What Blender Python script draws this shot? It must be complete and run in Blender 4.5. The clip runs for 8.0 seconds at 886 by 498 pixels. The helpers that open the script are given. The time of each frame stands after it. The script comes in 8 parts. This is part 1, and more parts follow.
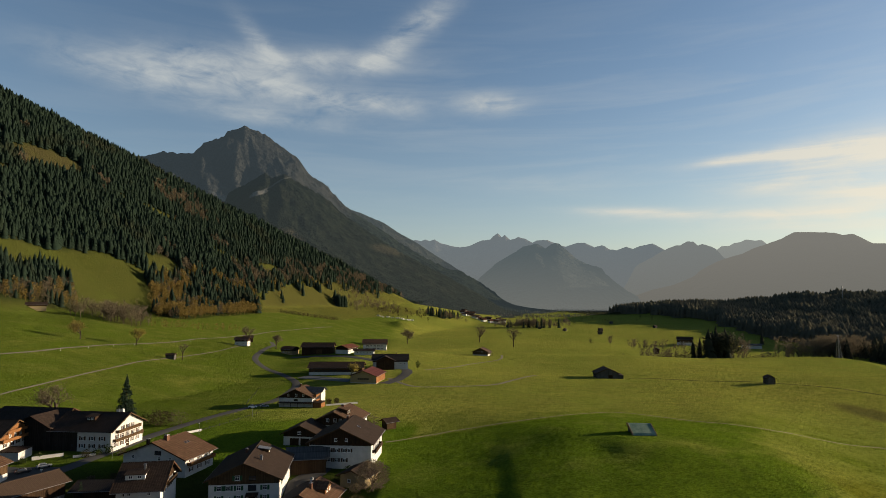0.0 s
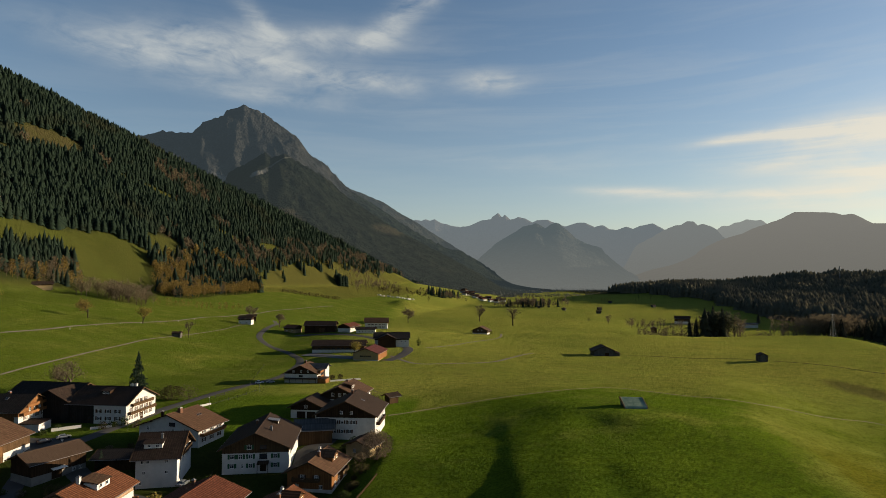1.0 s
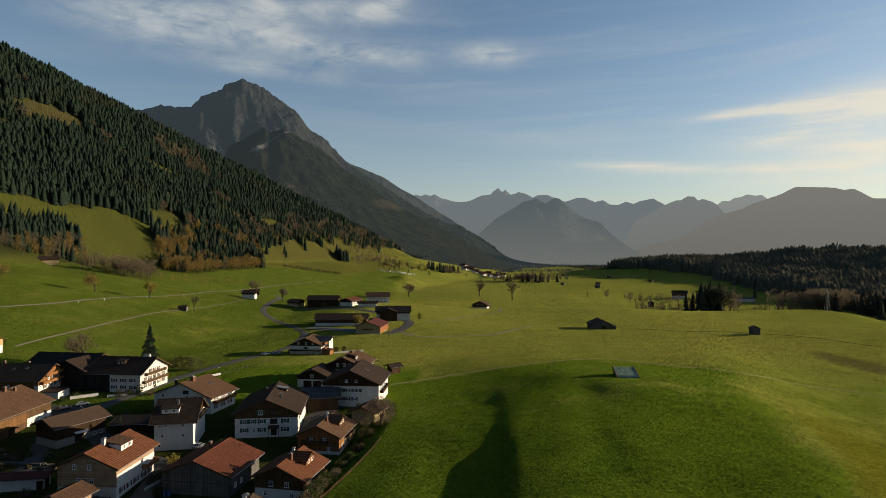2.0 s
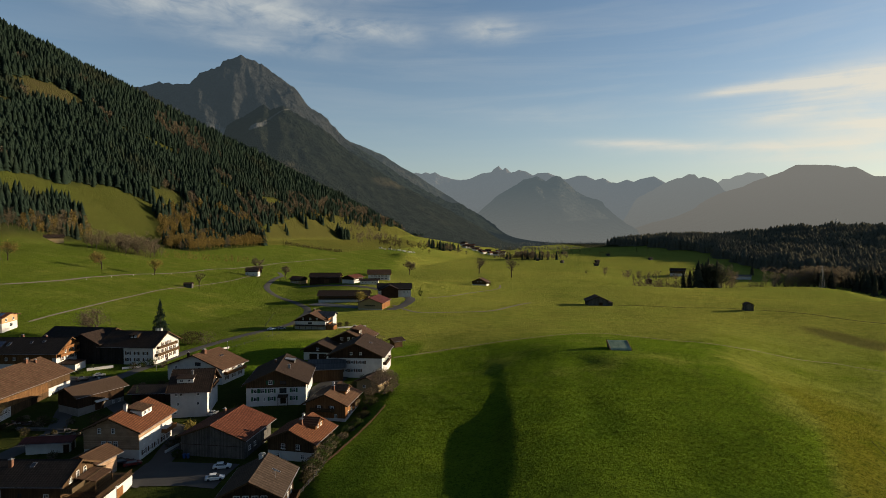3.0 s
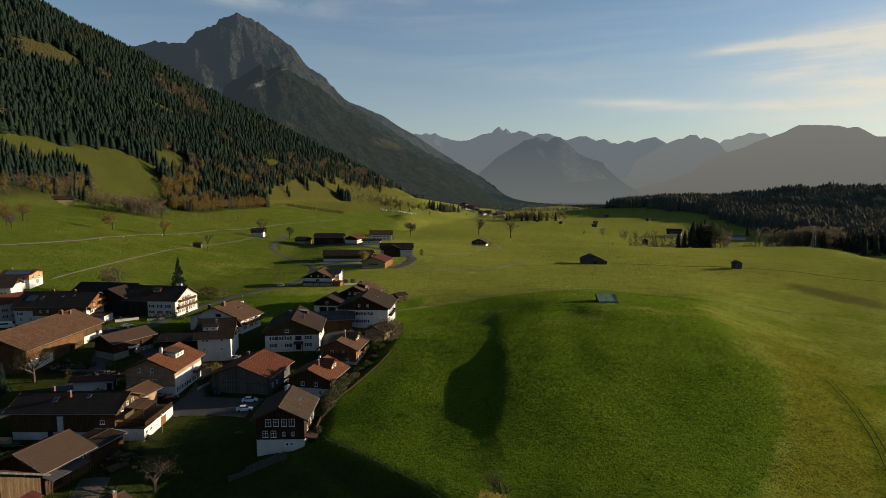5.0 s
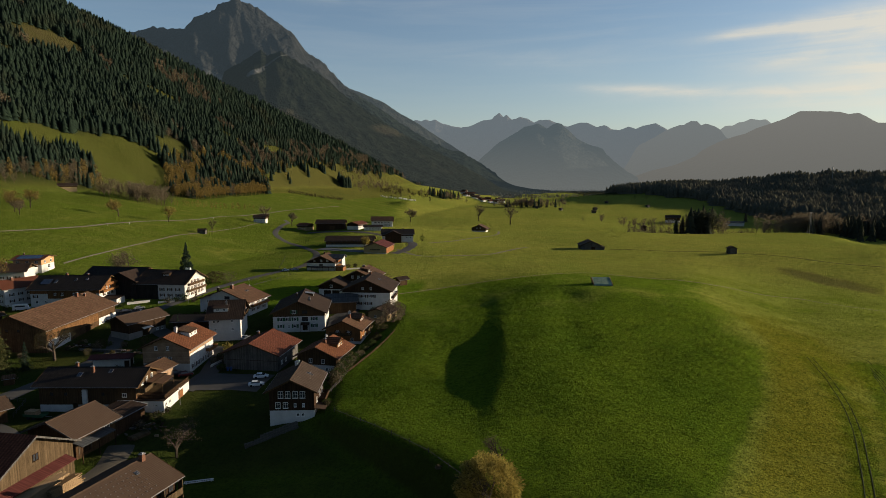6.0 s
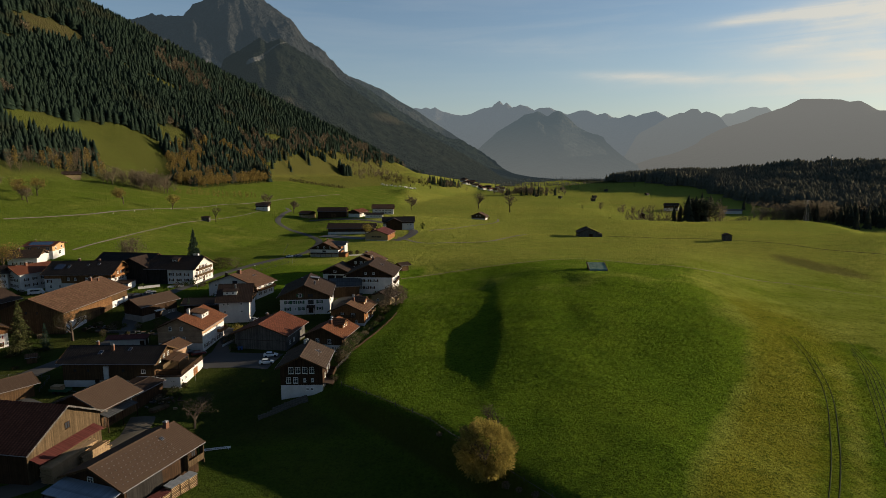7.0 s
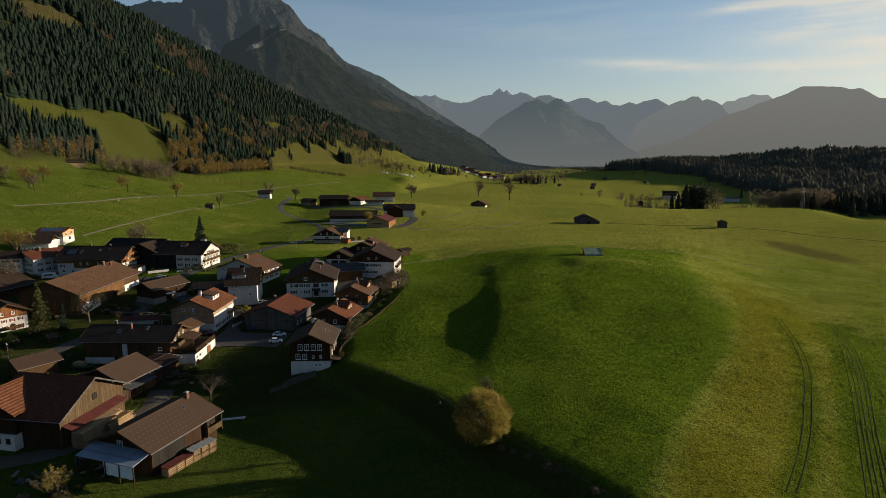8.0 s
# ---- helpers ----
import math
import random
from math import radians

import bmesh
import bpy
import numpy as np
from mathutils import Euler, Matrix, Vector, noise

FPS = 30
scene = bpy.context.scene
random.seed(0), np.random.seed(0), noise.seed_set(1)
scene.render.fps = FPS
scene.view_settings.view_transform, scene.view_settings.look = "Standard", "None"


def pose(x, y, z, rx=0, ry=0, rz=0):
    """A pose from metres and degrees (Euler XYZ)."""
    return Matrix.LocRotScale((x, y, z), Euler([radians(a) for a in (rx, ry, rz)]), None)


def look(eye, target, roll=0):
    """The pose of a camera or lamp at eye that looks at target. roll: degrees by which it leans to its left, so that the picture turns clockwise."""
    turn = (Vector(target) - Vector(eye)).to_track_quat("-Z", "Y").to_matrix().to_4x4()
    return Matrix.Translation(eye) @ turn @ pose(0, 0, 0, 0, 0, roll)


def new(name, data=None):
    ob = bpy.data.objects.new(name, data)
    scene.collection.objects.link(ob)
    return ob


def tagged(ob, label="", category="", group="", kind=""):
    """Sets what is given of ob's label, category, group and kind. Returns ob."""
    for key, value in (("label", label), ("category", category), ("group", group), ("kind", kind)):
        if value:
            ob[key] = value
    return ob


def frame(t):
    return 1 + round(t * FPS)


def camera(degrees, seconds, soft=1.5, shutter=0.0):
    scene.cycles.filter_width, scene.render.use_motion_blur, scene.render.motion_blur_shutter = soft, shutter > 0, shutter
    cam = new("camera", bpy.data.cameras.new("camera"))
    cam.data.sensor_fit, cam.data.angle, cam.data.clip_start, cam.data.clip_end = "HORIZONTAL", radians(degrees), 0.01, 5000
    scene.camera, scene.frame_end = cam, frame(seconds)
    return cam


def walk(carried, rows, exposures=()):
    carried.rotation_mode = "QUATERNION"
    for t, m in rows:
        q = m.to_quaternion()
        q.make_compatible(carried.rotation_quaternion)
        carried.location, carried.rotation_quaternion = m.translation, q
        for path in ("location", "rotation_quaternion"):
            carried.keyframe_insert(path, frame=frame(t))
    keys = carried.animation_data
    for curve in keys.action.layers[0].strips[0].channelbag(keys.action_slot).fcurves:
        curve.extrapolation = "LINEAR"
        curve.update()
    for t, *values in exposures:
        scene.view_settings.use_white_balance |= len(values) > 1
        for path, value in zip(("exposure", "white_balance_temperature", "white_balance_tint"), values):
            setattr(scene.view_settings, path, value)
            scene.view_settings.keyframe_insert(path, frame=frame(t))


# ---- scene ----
cam = camera(73.8, 8.0, 0.8)
METRES, EYE, TILT, LEAN, TURN = 65.0, 61.6, 2.63, -2.3, 0.0
ROWS = [
    (0.0, 0.0, 0.0, 0.0, 0.07, 1.83, 2.28),
    (0.5, -0.0008, -0.0553, 0.0025, 0.08, 0.9, 2.27),
    (1.0, -0.0017, -0.1124, 0.0048, 0.09, -0.14, 2.26),
    (1.5, -0.0024, -0.1706, 0.0073, 0.1, -1.37, 2.26),
    (3.0, -0.0044, -0.3523, 0.0153, 0.12, -4.68, 2.29),
    (3.5, -0.0055, -0.4146, 0.0174, 0.12, -5.68, 2.31),
    (4.0, -0.0061, -0.4775, 0.0197, 0.12, -6.64, 2.33),
    (4.5, -0.0067, -0.5408, 0.0223, 0.12, -7.59, 2.35),
    (6.0, -0.0086, -0.7356, 0.0318, 0.14, -9.68, 2.4),
    (6.5, -0.0092, -0.8008, 0.0352, 0.14, -10.25, 2.41),
    (7.0, -0.01, -0.8666, 0.0386, 0.14, -10.81, 2.42),
    (7.5, -0.011, -0.9325, 0.0418, 0.13, -11.38, 2.43),
    (8.0, -0.012, -0.9988, 0.0458, 0.13, -11.96, 2.42),
]
walk(cam, [(t, pose(0, 0, EYE, TILT, LEAN, TURN) @ pose(METRES * x, METRES * y, METRES * z, 90 + pitch, roll, yaw)) for t, x, y, z, yaw, pitch, roll in ROWS], [(0.0, 1.08, 6950, 10), (4.0, 1.02, 6800, 10), (8.0, 0.96, 6650, 10)])

# ---- world, sun ----
SUN_AZ, SUN_EL = 74.0, 11.2          # degrees to the right of straight ahead, and up
sun_dir = Vector((math.sin(radians(SUN_AZ)) * math.cos(radians(SUN_EL)), math.cos(radians(SUN_AZ)) * math.cos(radians(SUN_EL)), math.sin(radians(SUN_EL))))
sun = new("sun", bpy.data.lights.new("sun", "SUN"))
sun.data.energy, sun.data.angle, sun.data.color = 5.0, radians(0.6), (1.0, 0.84, 0.63)
sun.matrix_world = look(sun_dir * 1000, (0, 0, 0))

world = bpy.data.worlds.new("sky")
scene.world = world
world.use_nodes = True


def sky_nodes():
    nt = world.node_tree
    nt.nodes.clear()
    N, K = nt.nodes.new, nt.links.new

    def op(how, *vals):
        m = N("ShaderNodeMath")
        m.operation = how
        for i, v in enumerate(vals):
            if isinstance(v, (int, float)):
                m.inputs[i].default_value = v
            else:
                K(v, m.inputs[i])
        return m.outputs[0]

    out, bg = N("ShaderNodeOutputWorld"), N("ShaderNodeBackground")
    sky = N("ShaderNodeTexSky")
    sky.sky_type, sky.sun_disc = "NISHITA", False
    sky.sun_elevation, sky.sun_rotation = radians(SUN_EL), radians(SUN_AZ)
    sky.air_density, sky.dust_density, sky.ozone_density = 1.0, 0.7, 3.0
    # bearing and height of the view in degrees
    tc, sp = N("ShaderNodeTexCoord"), N("ShaderNodeSeparateXYZ")
    K(tc.outputs["Generated"], sp.inputs[0])
    az = op("MULTIPLY", op("ARCTAN2", sp.outputs[0], sp.outputs[1]), 57.2958)
    el = op("MULTIPLY", op("ARCSINE", sp.outputs[2]), 57.2958)
    cv = N("ShaderNodeCombineXYZ")
    K(az, cv.inputs[0])
    K(el, cv.inputs[1])

    def streaks(sx, sy, turn, seed, detail=7.0, warp=0.6, rough=0.6):
        mp, n = N("ShaderNodeMapping"), N("ShaderNodeTexNoise")
        mp.inputs["Scale"].default_value, mp.inputs["Rotation"].default_value, mp.inputs["Location"].default_value = (sx, sy, 1), (0, 0, radians(turn)), (seed, seed * 1.7, 0)
        K(cv.outputs[0], mp.inputs[0])
        n.inputs["Scale"].default_value, n.inputs["Detail"].default_value, n.inputs["Distortion"].default_value, n.inputs["Roughness"].default_value = 1.0, detail, warp, rough
        K(mp.outputs[0], n.inputs["Vector"])
        return n.outputs["Fac"]

    def patch(ca, ce, ra, re, turn=0.0):
        c, q = math.cos(radians(turn)), math.sin(radians(turn))
        da, de = op("SUBTRACT", az, ca), op("SUBTRACT", el, ce)
        u = op("DIVIDE", op("ADD", op("MULTIPLY", da, c), op("MULTIPLY", de, q)), ra)
        w = op("DIVIDE", op("SUBTRACT", op("MULTIPLY", de, c), op("MULTIPLY", da, q)), re)
        return op("EXPONENT", op("MULTIPLY", op("ADD", op("MULTIPLY", u, u), op("MULTIPLY", w, w)), -1.0))

    wisp, fine = streaks(0.085, 0.26, -14, 3.1), streaks(0.30, 0.75, -20, 7.3)
    flat = streaks(0.05, 0.55, 3, 12.4)
    def total(rows):
        out_ = None
        for strength, *where in rows:
            q = op("MULTIPLY", patch(*where), strength)
            out_ = q if out_ is None else op("ADD", out_, q)
        return op("MINIMUM", out_, 1.2)

    high = total([(0.65, -30.0, 18.9, 6.0, 1.3, -4), (1.0, -22.5, 20.0, 6.0, 1.7, 3), (0.8, -17.5, 22.3, 3.0, 0.8, -42), (0.85, -12, 21.6, 8.0, 1.1, 2), (0.75, -5.2, 23.2, 3.4, 1.2, 32), (0.8, -1.4, 26.0, 3.4, 1.2, 34), (0.9, -13.5, 18.8, 6.0, 1.0, -6), (0.9, -8.2, 18.2, 3.2, 0.8, 8), (1.15, 4.2, 18.2, 3.4, 0.95, -2), (0.6, -3.6, 17.9, 2.4, 0.9, 0), (0.55, -17, 16.2, 6.5, 0.7, -2), (0.4, -20, 18.4, 10, 2.0, -6)])
    body = op("ADD", op("MULTIPLY", fine, 0.5), op("MULTIPLY", wisp, 0.75))
    c1 = op("MULTIPLY", high, op("MULTIPLY", op("SUBTRACT", body, 0.42), 2.3))
    low = total([(1.1, 27, 11.8, 3.8, 0.42, 4), (1.2, 34, 11.8, 5.5, 1.0, 3), (1.0, 38, 11.0, 6, 1.0, 2), (1.0, 31, 9.4, 5.5, 0.7, 1), (1.0, 37.5, 8.3, 6, 1.0, -2), (0.9, 17.5, 7.7, 5.0, 0.40, -4), (0.9, 26, 6.9, 8.0, 0.55, -2), (0.9, 35, 6.4, 9, 1.3, 0), (0.25, 8, 10.5, 8, 0.9, -3), (0.9, 66, 11, 14, 5)])
    c2 = op("MULTIPLY", low, op("MULTIPLY", op("SUBTRACT", op("ADD", op("MULTIPLY", fine, 0.35), op("MULTIPLY", flat, 0.75)), 0.33), 2.4))
    faint = op("MULTIPLY", patch(10, 16, 50, 9), op("MULTIPLY", op("SUBTRACT", flat, 0.45), 0.5))
    everywhere = op("MULTIPLY", op("SUBTRACT", wisp, 0.52), op("MULTIPLY", op("GREATER_THAN", op("ABSOLUTE", az), 50.0), 0.8))
    cloud = op("MINIMUM", op("ADD", op("ADD", op("MAXIMUM", c1, 0.0), op("MAXIMUM", c2, 0.0)), op("ADD", op("MAXIMUM", faint, 0.0), op("MAXIMUM", everywhere, 0.0))), 0.78)
    # nearer the sun the clouds are brighter and warmer
    glow = patch(SUN_AZ, 6, 52, 20)
    tint, mix, haze = N("ShaderNodeMix"), N("ShaderNodeMix"), N("ShaderNodeMix")
    for m in (tint, mix, haze):
        m.data_type = "RGBA"
    K(glow, tint.inputs[0])
    tint.inputs[6].default_value, tint.inputs[7].default_value = (4.0, 4.35, 4.5, 1), (7.9, 6.9, 5.1, 1)
    # thin bright haze low over the horizon
    K(op("MULTIPLY", op("EXPONENT", op("MULTIPLY", op("ABSOLUTE", el), -0.125)), 0.52), haze.inputs[0])
    K(sky.outputs[0], haze.inputs[6])
    K(tint.outputs[2], haze.inputs[7])
    K(cloud, mix.inputs[0])
    K(haze.outputs[2], mix.inputs[6])
    K(tint.outputs[2], mix.inputs[7])
    bg.inputs["Strength"].default_value = 0.065
    K(mix.outputs[2], bg.inputs["Color"])
    K(bg.outputs[0], out.inputs["Surface"])


sky_nodes()


# ---- materials ----
def mat(name, rough=0.8, metal=0.0, spec=0.03):
    m = bpy.data.materials.new(name)
    m.use_nodes = True
    b = m.node_tree.nodes["Principled BSDF"]
    b.inputs["Roughness"].default_value, b.inputs["Metallic"].default_value = rough, metal
    b.inputs["Specular IOR Level"].default_value = spec
    return m, m.node_tree.nodes.new, m.node_tree.links.new, b


def coords(N, K, kind="Object", scale=(1, 1, 1)):
    t, mp = N("ShaderNodeTexCoord"), N("ShaderNodeMapping")
    mp.inputs["Scale"].default_value = scale
    K(t.outputs[kind], mp.inputs["Vector"])
    return mp.outputs["Vector"]


def noise_tex(N, K, vec, scale, detail=4.0, rough=0.55):
    n = N("ShaderNodeTexNoise")
    n.inputs["Scale"].default_value, n.inputs["Detail"].default_value, n.inputs["Roughness"].default_value = scale, detail, rough
    K(vec, n.inputs["Vector"])
    return n.outputs["Fac"]


def ramp(N, K, fac, stops):
    r = N("ShaderNodeValToRGB")
    els = r.color_ramp.elements
    while len(els) < len(stops):
        els.new(0.5)
    for e, (p, c) in zip(els, stops):
        e.position = p
        e.color = (*c, 1) if len(c) == 3 else c
    K(fac, r.inputs["Fac"])
    return r.outputs["Color"]


def grey(N, K, fac, a, b):
    """0 at a, 1 at b, whichever is the larger."""
    return ramp(N, K, fac, [(a, (0, 0, 0)), (b, (1, 1, 1))] if a < b else [(b, (1, 1, 1)), (a, (0, 0, 0))])


def mixc(N, K, fac, a, b, how="MIX"):
    m = N("ShaderNodeMix")
    m.data_type, m.blend_type = "RGBA", how
    for sock, v in ((m.inputs[0], fac), (m.inputs[6], a), (m.inputs[7], b)):
        if isinstance(v, (int, float)):
            sock.default_value = v
        elif isinstance(v, tuple):
            sock.default_value = (*v, 1)
        else:
            K(v, sock)
    return m.outputs[2]


def calc(N, K, op, *vals):
    m = N("ShaderNodeMath")
    m.operation = op
    for i, v in enumerate(vals):
        if isinstance(v, (int, float)):
            m.inputs[i].default_value = v
        else:
            K(v, m.inputs[i])
    return m.outputs[0]


def relief(N, K, b, h, strength, distance):
    n = N("ShaderNodeBump")
    n.inputs["Strength"].default_value, n.inputs["Distance"].default_value = strength, distance
    K(h, n.inputs["Height"])
    K(n.outputs[0], b.inputs["Normal"])


def along(N, K):
    """x + y of the object's own space, which runs along a wall whichever way it faces; and z."""
    s = N("ShaderNodeSeparateXYZ")
    t = N("ShaderNodeTexCoord")
    K(t.outputs["Object"], s.inputs[0])
    return calc(N, K, "ADD", s.outputs[0], s.outputs[1]), s.outputs[2], s.outputs[0], s.outputs[1]


def wood(name, says, dark, light, plank=0.22, rough=0.75, level=False):
    """Boards: upright, or lying where level."""
    m, N, K, b = mat(name, rough)
    u, z, x, y = along(N, K)
    run = calc(N, K, "DIVIDE", z if level else u, plank)
    cell, edge = calc(N, K, "FLOOR", run), calc(N, K, "ABSOLUTE", calc(N, K, "SUBTRACT", calc(N, K, "FRACT", run), 0.5))
    wn = N("ShaderNodeTexWhiteNoise")
    wn.noise_dimensions = "1D"
    K(cell, wn.inputs["W"])
    grain = noise_tex(N, K, coords(N, K, "Object", (1, 1, 0.25) if not level else (0.3, 0.3, 2)), 5.0)
    stain = noise_tex(N, K, coords(N, K), 0.5, 3)
    f = calc(N, K, "ADD", calc(N, K, "MULTIPLY", wn.outputs["Value"], 0.45), calc(N, K, "MULTIPLY", grain, 0.6))
    col = mixc(N, K, grey(N, K, f, 0.15, 0.9), dark, light)
    col = mixc(N, K, calc(N, K, "MULTIPLY", grey(N, K, stain, 0.45, 0.75), 0.45), col, tuple(c * 0.55 for c in dark))
    gap = grey(N, K, edge, 0.44, 0.49)
    col = mixc(N, K, calc(N, K, "MULTIPLY", gap, 0.7), col, tuple(c * 0.3 for c in dark))
    K(col, b.inputs["Base Color"])
    relief(N, K, b, calc(N, K, "SUBTRACT", calc(N, K, "MULTIPLY", grain, 0.3), gap), 0.6, 0.02)
    m["says"] = says
    return m


def tiles(name, says, dark, light, col_w=0.6, row_h=0.42, rough=0.6, moss=0.0, ribs=0.14):
    """Roof tiles: ribs that run down the slope, rows across it."""
    m, N, K, b = mat(name, max(rough, 0.7), 0, 0.04)
    u, z, x, y = along(N, K)
    rib = calc(N, K, "SINE", calc(N, K, "MULTIPLY", x, 2 * math.pi / col_w))
    row = calc(N, K, "FRACT", calc(N, K, "DIVIDE", calc(N, K, "ABSOLUTE", y), row_h))
    cells = N("ShaderNodeTexWhiteNoise")
    cells.noise_dimensions = "2D"
    cv = N("ShaderNodeCombineXYZ")
    K(calc(N, K, "FLOOR", calc(N, K, "DIVIDE", x, col_w / 2)), cv.inputs[0])
    K(calc(N, K, "FLOOR", calc(N, K, "DIVIDE", y, row_h)), cv.inputs[1])
    K(cv.outputs[0], cells.inputs["Vector"])
    big = noise_tex(N, K, coords(N, K), 0.35, 5, 0.65)
    fine = noise_tex(N, K, coords(N, K), 6, 3)
    f = calc(N, K, "ADD", calc(N, K, "ADD", calc(N, K, "MULTIPLY", cells.outputs["Value"], 0.35), calc(N, K, "MULTIPLY", big, 0.6)), calc(N, K, "MULTIPLY", fine, 0.15))
    col = mixc(N, K, grey(N, K, f, 0.25, 0.85), dark, light)
    col = mixc(N, K, calc(N, K, "MULTIPLY", grey(N, K, rib, 0.1, -0.8), ribs), col, tuple(c * 0.40 for c in dark))
    col = mixc(N, K, calc(N, K, "MULTIPLY", grey(N, K, row, 0.72, 0.95), 0.45), col, tuple(c * 0.5 for c in dark))
    if moss:
        col = mixc(N, K, calc(N, K, "MULTIPLY", grey(N, K, noise_tex(N, K, coords(N, K), 1.3, 6, 0.7), 0.5, 0.7), moss), col, (0.09, 0.085, 0.04))
    K(col, b.inputs["Base Color"])
    relief(N, K, b, calc(N, K, "ADD", calc(N, K, "MULTIPLY", rib, 0.1 + ribs), calc(N, K, "MULTIPLY", row, 0.5)), 0.8, 0.04)
    m["says"] = says
    return m


def plain(name, says, a, b_, scale=1.5, rough=0.8, metal=0.0, spec=0.03, grain=0.01, fine=14.0, kind="Object"):
    """A surface with broad stains and a fine grain."""
    m, N, K, b = mat(name, rough, metal, spec)
    v = coords(N, K, kind)
    n1, n2 = noise_tex(N, K, v, scale, 5, 0.6), noise_tex(N, K, v, scale * fine, 3)
    K(mixc(N, K, grey(N, K, calc(N, K, "ADD", calc(N, K, "MULTIPLY", n1, 0.75), calc(N, K, "MULTIPLY", n2, 0.25)), 0.32, 0.68), a, b_), b.inputs["Base Color"])
    relief(N, K, b, n2, 0.5, grain)
    m["says"] = says
    return m


def foliage(name, dark, light, warm=None, rough=0.7, thin=0.0):
    """Leaves and needles, each clump a little different."""
    m, N, K, b = mat(name, rough, 0, 0.0)
    g = N("ShaderNodeNewGeometry")
    col = mixc(N, K, g.outputs["Random Per Island"], dark, light)
    n = noise_tex(N, K, coords(N, K), 0.012, 3)
    if warm:
        col = mixc(N, K, grey(N, K, n, 0.55, 0.7), col, warm)
    else:
        col = mixc(N, K, calc(N, K, "MULTIPLY", grey(N, K, n, 0.4, 0.7), 0.4), col, light)
    K(col, b.inputs["Base Color"])
    if thin:
        tr, mx = N("ShaderNodeBsdfTranslucent"), N("ShaderNodeMixShader")
        K(col, tr.inputs["Color"])
        mx.inputs[0].default_value = thin
        K(b.outputs[0], mx.inputs[1])
        K(tr.outputs[0], mx.inputs[2])
        K(mx.outputs[0], [n for n in m.node_tree.nodes if n.type == "OUTPUT_MATERIAL"][0].inputs["Surface"])
    return m


PLASTER = plain("plaster", "white rendered wall", (0.49, 0.48, 0.46), (0.37, 0.36, 0.345), 0.5, 0.9)
PLASTER_GREY = plain("grey_plaster", "grey rendered wall", (0.20, 0.19, 0.175), (0.13, 0.125, 0.115), 0.5, 0.9)
PLASTER_TAN = plain("tan_plaster", "ochre rendered wall", (0.276, 0.212, 0.117), (0.223, 0.17, 0.0955), 0.6, 0.9)
PLASTER_PEACH = plain("peach_plaster", "peach wooden facade", (0.382, 0.223, 0.117), (0.318, 0.18, 0.0955), 0.6, 0.85)
WHITE_PAINT = plain("white_paint", "white paint", (0.624, 0.616, 0.593), (0.546, 0.538, 0.515), 2.0, 0.5)
WOOD_DARK = wood("dark_wood", "dark brown boarding", (0.0186, 0.0117, 0.00743), (0.0504, 0.0292, 0.017))
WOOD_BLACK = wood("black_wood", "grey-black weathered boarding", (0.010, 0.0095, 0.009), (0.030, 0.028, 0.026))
WOOD_BROWN = wood("brown_wood", "brown larch boarding", (0.041, 0.0245, 0.0135), (0.088, 0.054, 0.0285))
WOOD_WARM = wood("warm_wood", "orange-brown boarding", (0.117, 0.0504, 0.0186), (0.223, 0.106, 0.0451))
WOOD_PALE = wood("pale_wood", "pale yellow weathered boarding", (0.034, 0.024, 0.013), (0.105, 0.073, 0.042), 0.26)
WOOD_TAN = wood("tan_boards", "tan horizontal boarding", (0.19, 0.120, 0.074), (0.34, 0.235, 0.155), 0.24, level=True)
WOOD_GREY = wood("grey_wood", "grey weathered boarding", (0.0451, 0.0424, 0.0398), (0.111, 0.106, 0.0981), 0.3)
WOOD_LARCH = wood("larch_boards", "warm brown larch boarding", (0.070, 0.036, 0.016), (0.150, 0.080, 0.036))
LOG_WOOD = wood("stacked_timber", "sawn timber", (0.159, 0.101, 0.053), (0.329, 0.233, 0.138), 0.16, level=True)
ROOF_DARK = tiles("dark_tiles", "dark brown tiled roof", (0.0190, 0.0135, 0.0105), (0.0500, 0.0335, 0.0250), ribs=0.3)
ROOF_BLACK = tiles("black_tiles", "near-black tiled roof", (0.0115, 0.0100, 0.0095), (0.0320, 0.0270, 0.0240), ribs=0.3)
ROOF_BROWN = tiles("brown_tiles", "brown tiled roof", (0.0451, 0.0255, 0.0159), (0.106, 0.061, 0.0398), moss=0.3, ribs=0.4)
ROOF_ORANGE = tiles("orange_tiles", "orange-red clay tile roof", (0.080, 0.031, 0.017), (0.178, 0.076, 0.038), 0.7, 0.42, ribs=0.62)
ROOF_RED = tiles("red_tiles", "brick-red tiled roof", (0.066, 0.023, 0.014), (0.140, 0.053, 0.031), 0.7, 0.42, ribs=0.55)
ROOF_RUST = tiles("rust_sheet", "rust-brown roof", (0.052, 0.028, 0.017), (0.112, 0.063, 0.040), 1.0, 0.9, moss=0.35, ribs=0.25)
ROOF_UMBER = tiles("umber_tiles", "dark brown ribbed roof", (0.034, 0.024, 0.018), (0.074, 0.054, 0.041), 0.9, 0.45, ribs=0.4)
ROOF_FIELD = tiles("brown_eternit", "brown slab roof", (0.0484, 0.0312, 0.0218), (0.064, 0.043, 0.031), 0.4, 0.45, moss=0.12, ribs=0.08)
ROOF_MAROON = tiles("maroon_sheet", "maroon metal roof", (0.050, 0.016, 0.014), (0.092, 0.031, 0.027), 0.5, 3.0, 0.45)
SHEET_BLUE = tiles("blue_sheet", "blue-grey corrugated sheet roof", (0.117, 0.149, 0.191), (0.212, 0.255, 0.308), 0.35, 3.0, 0.4)
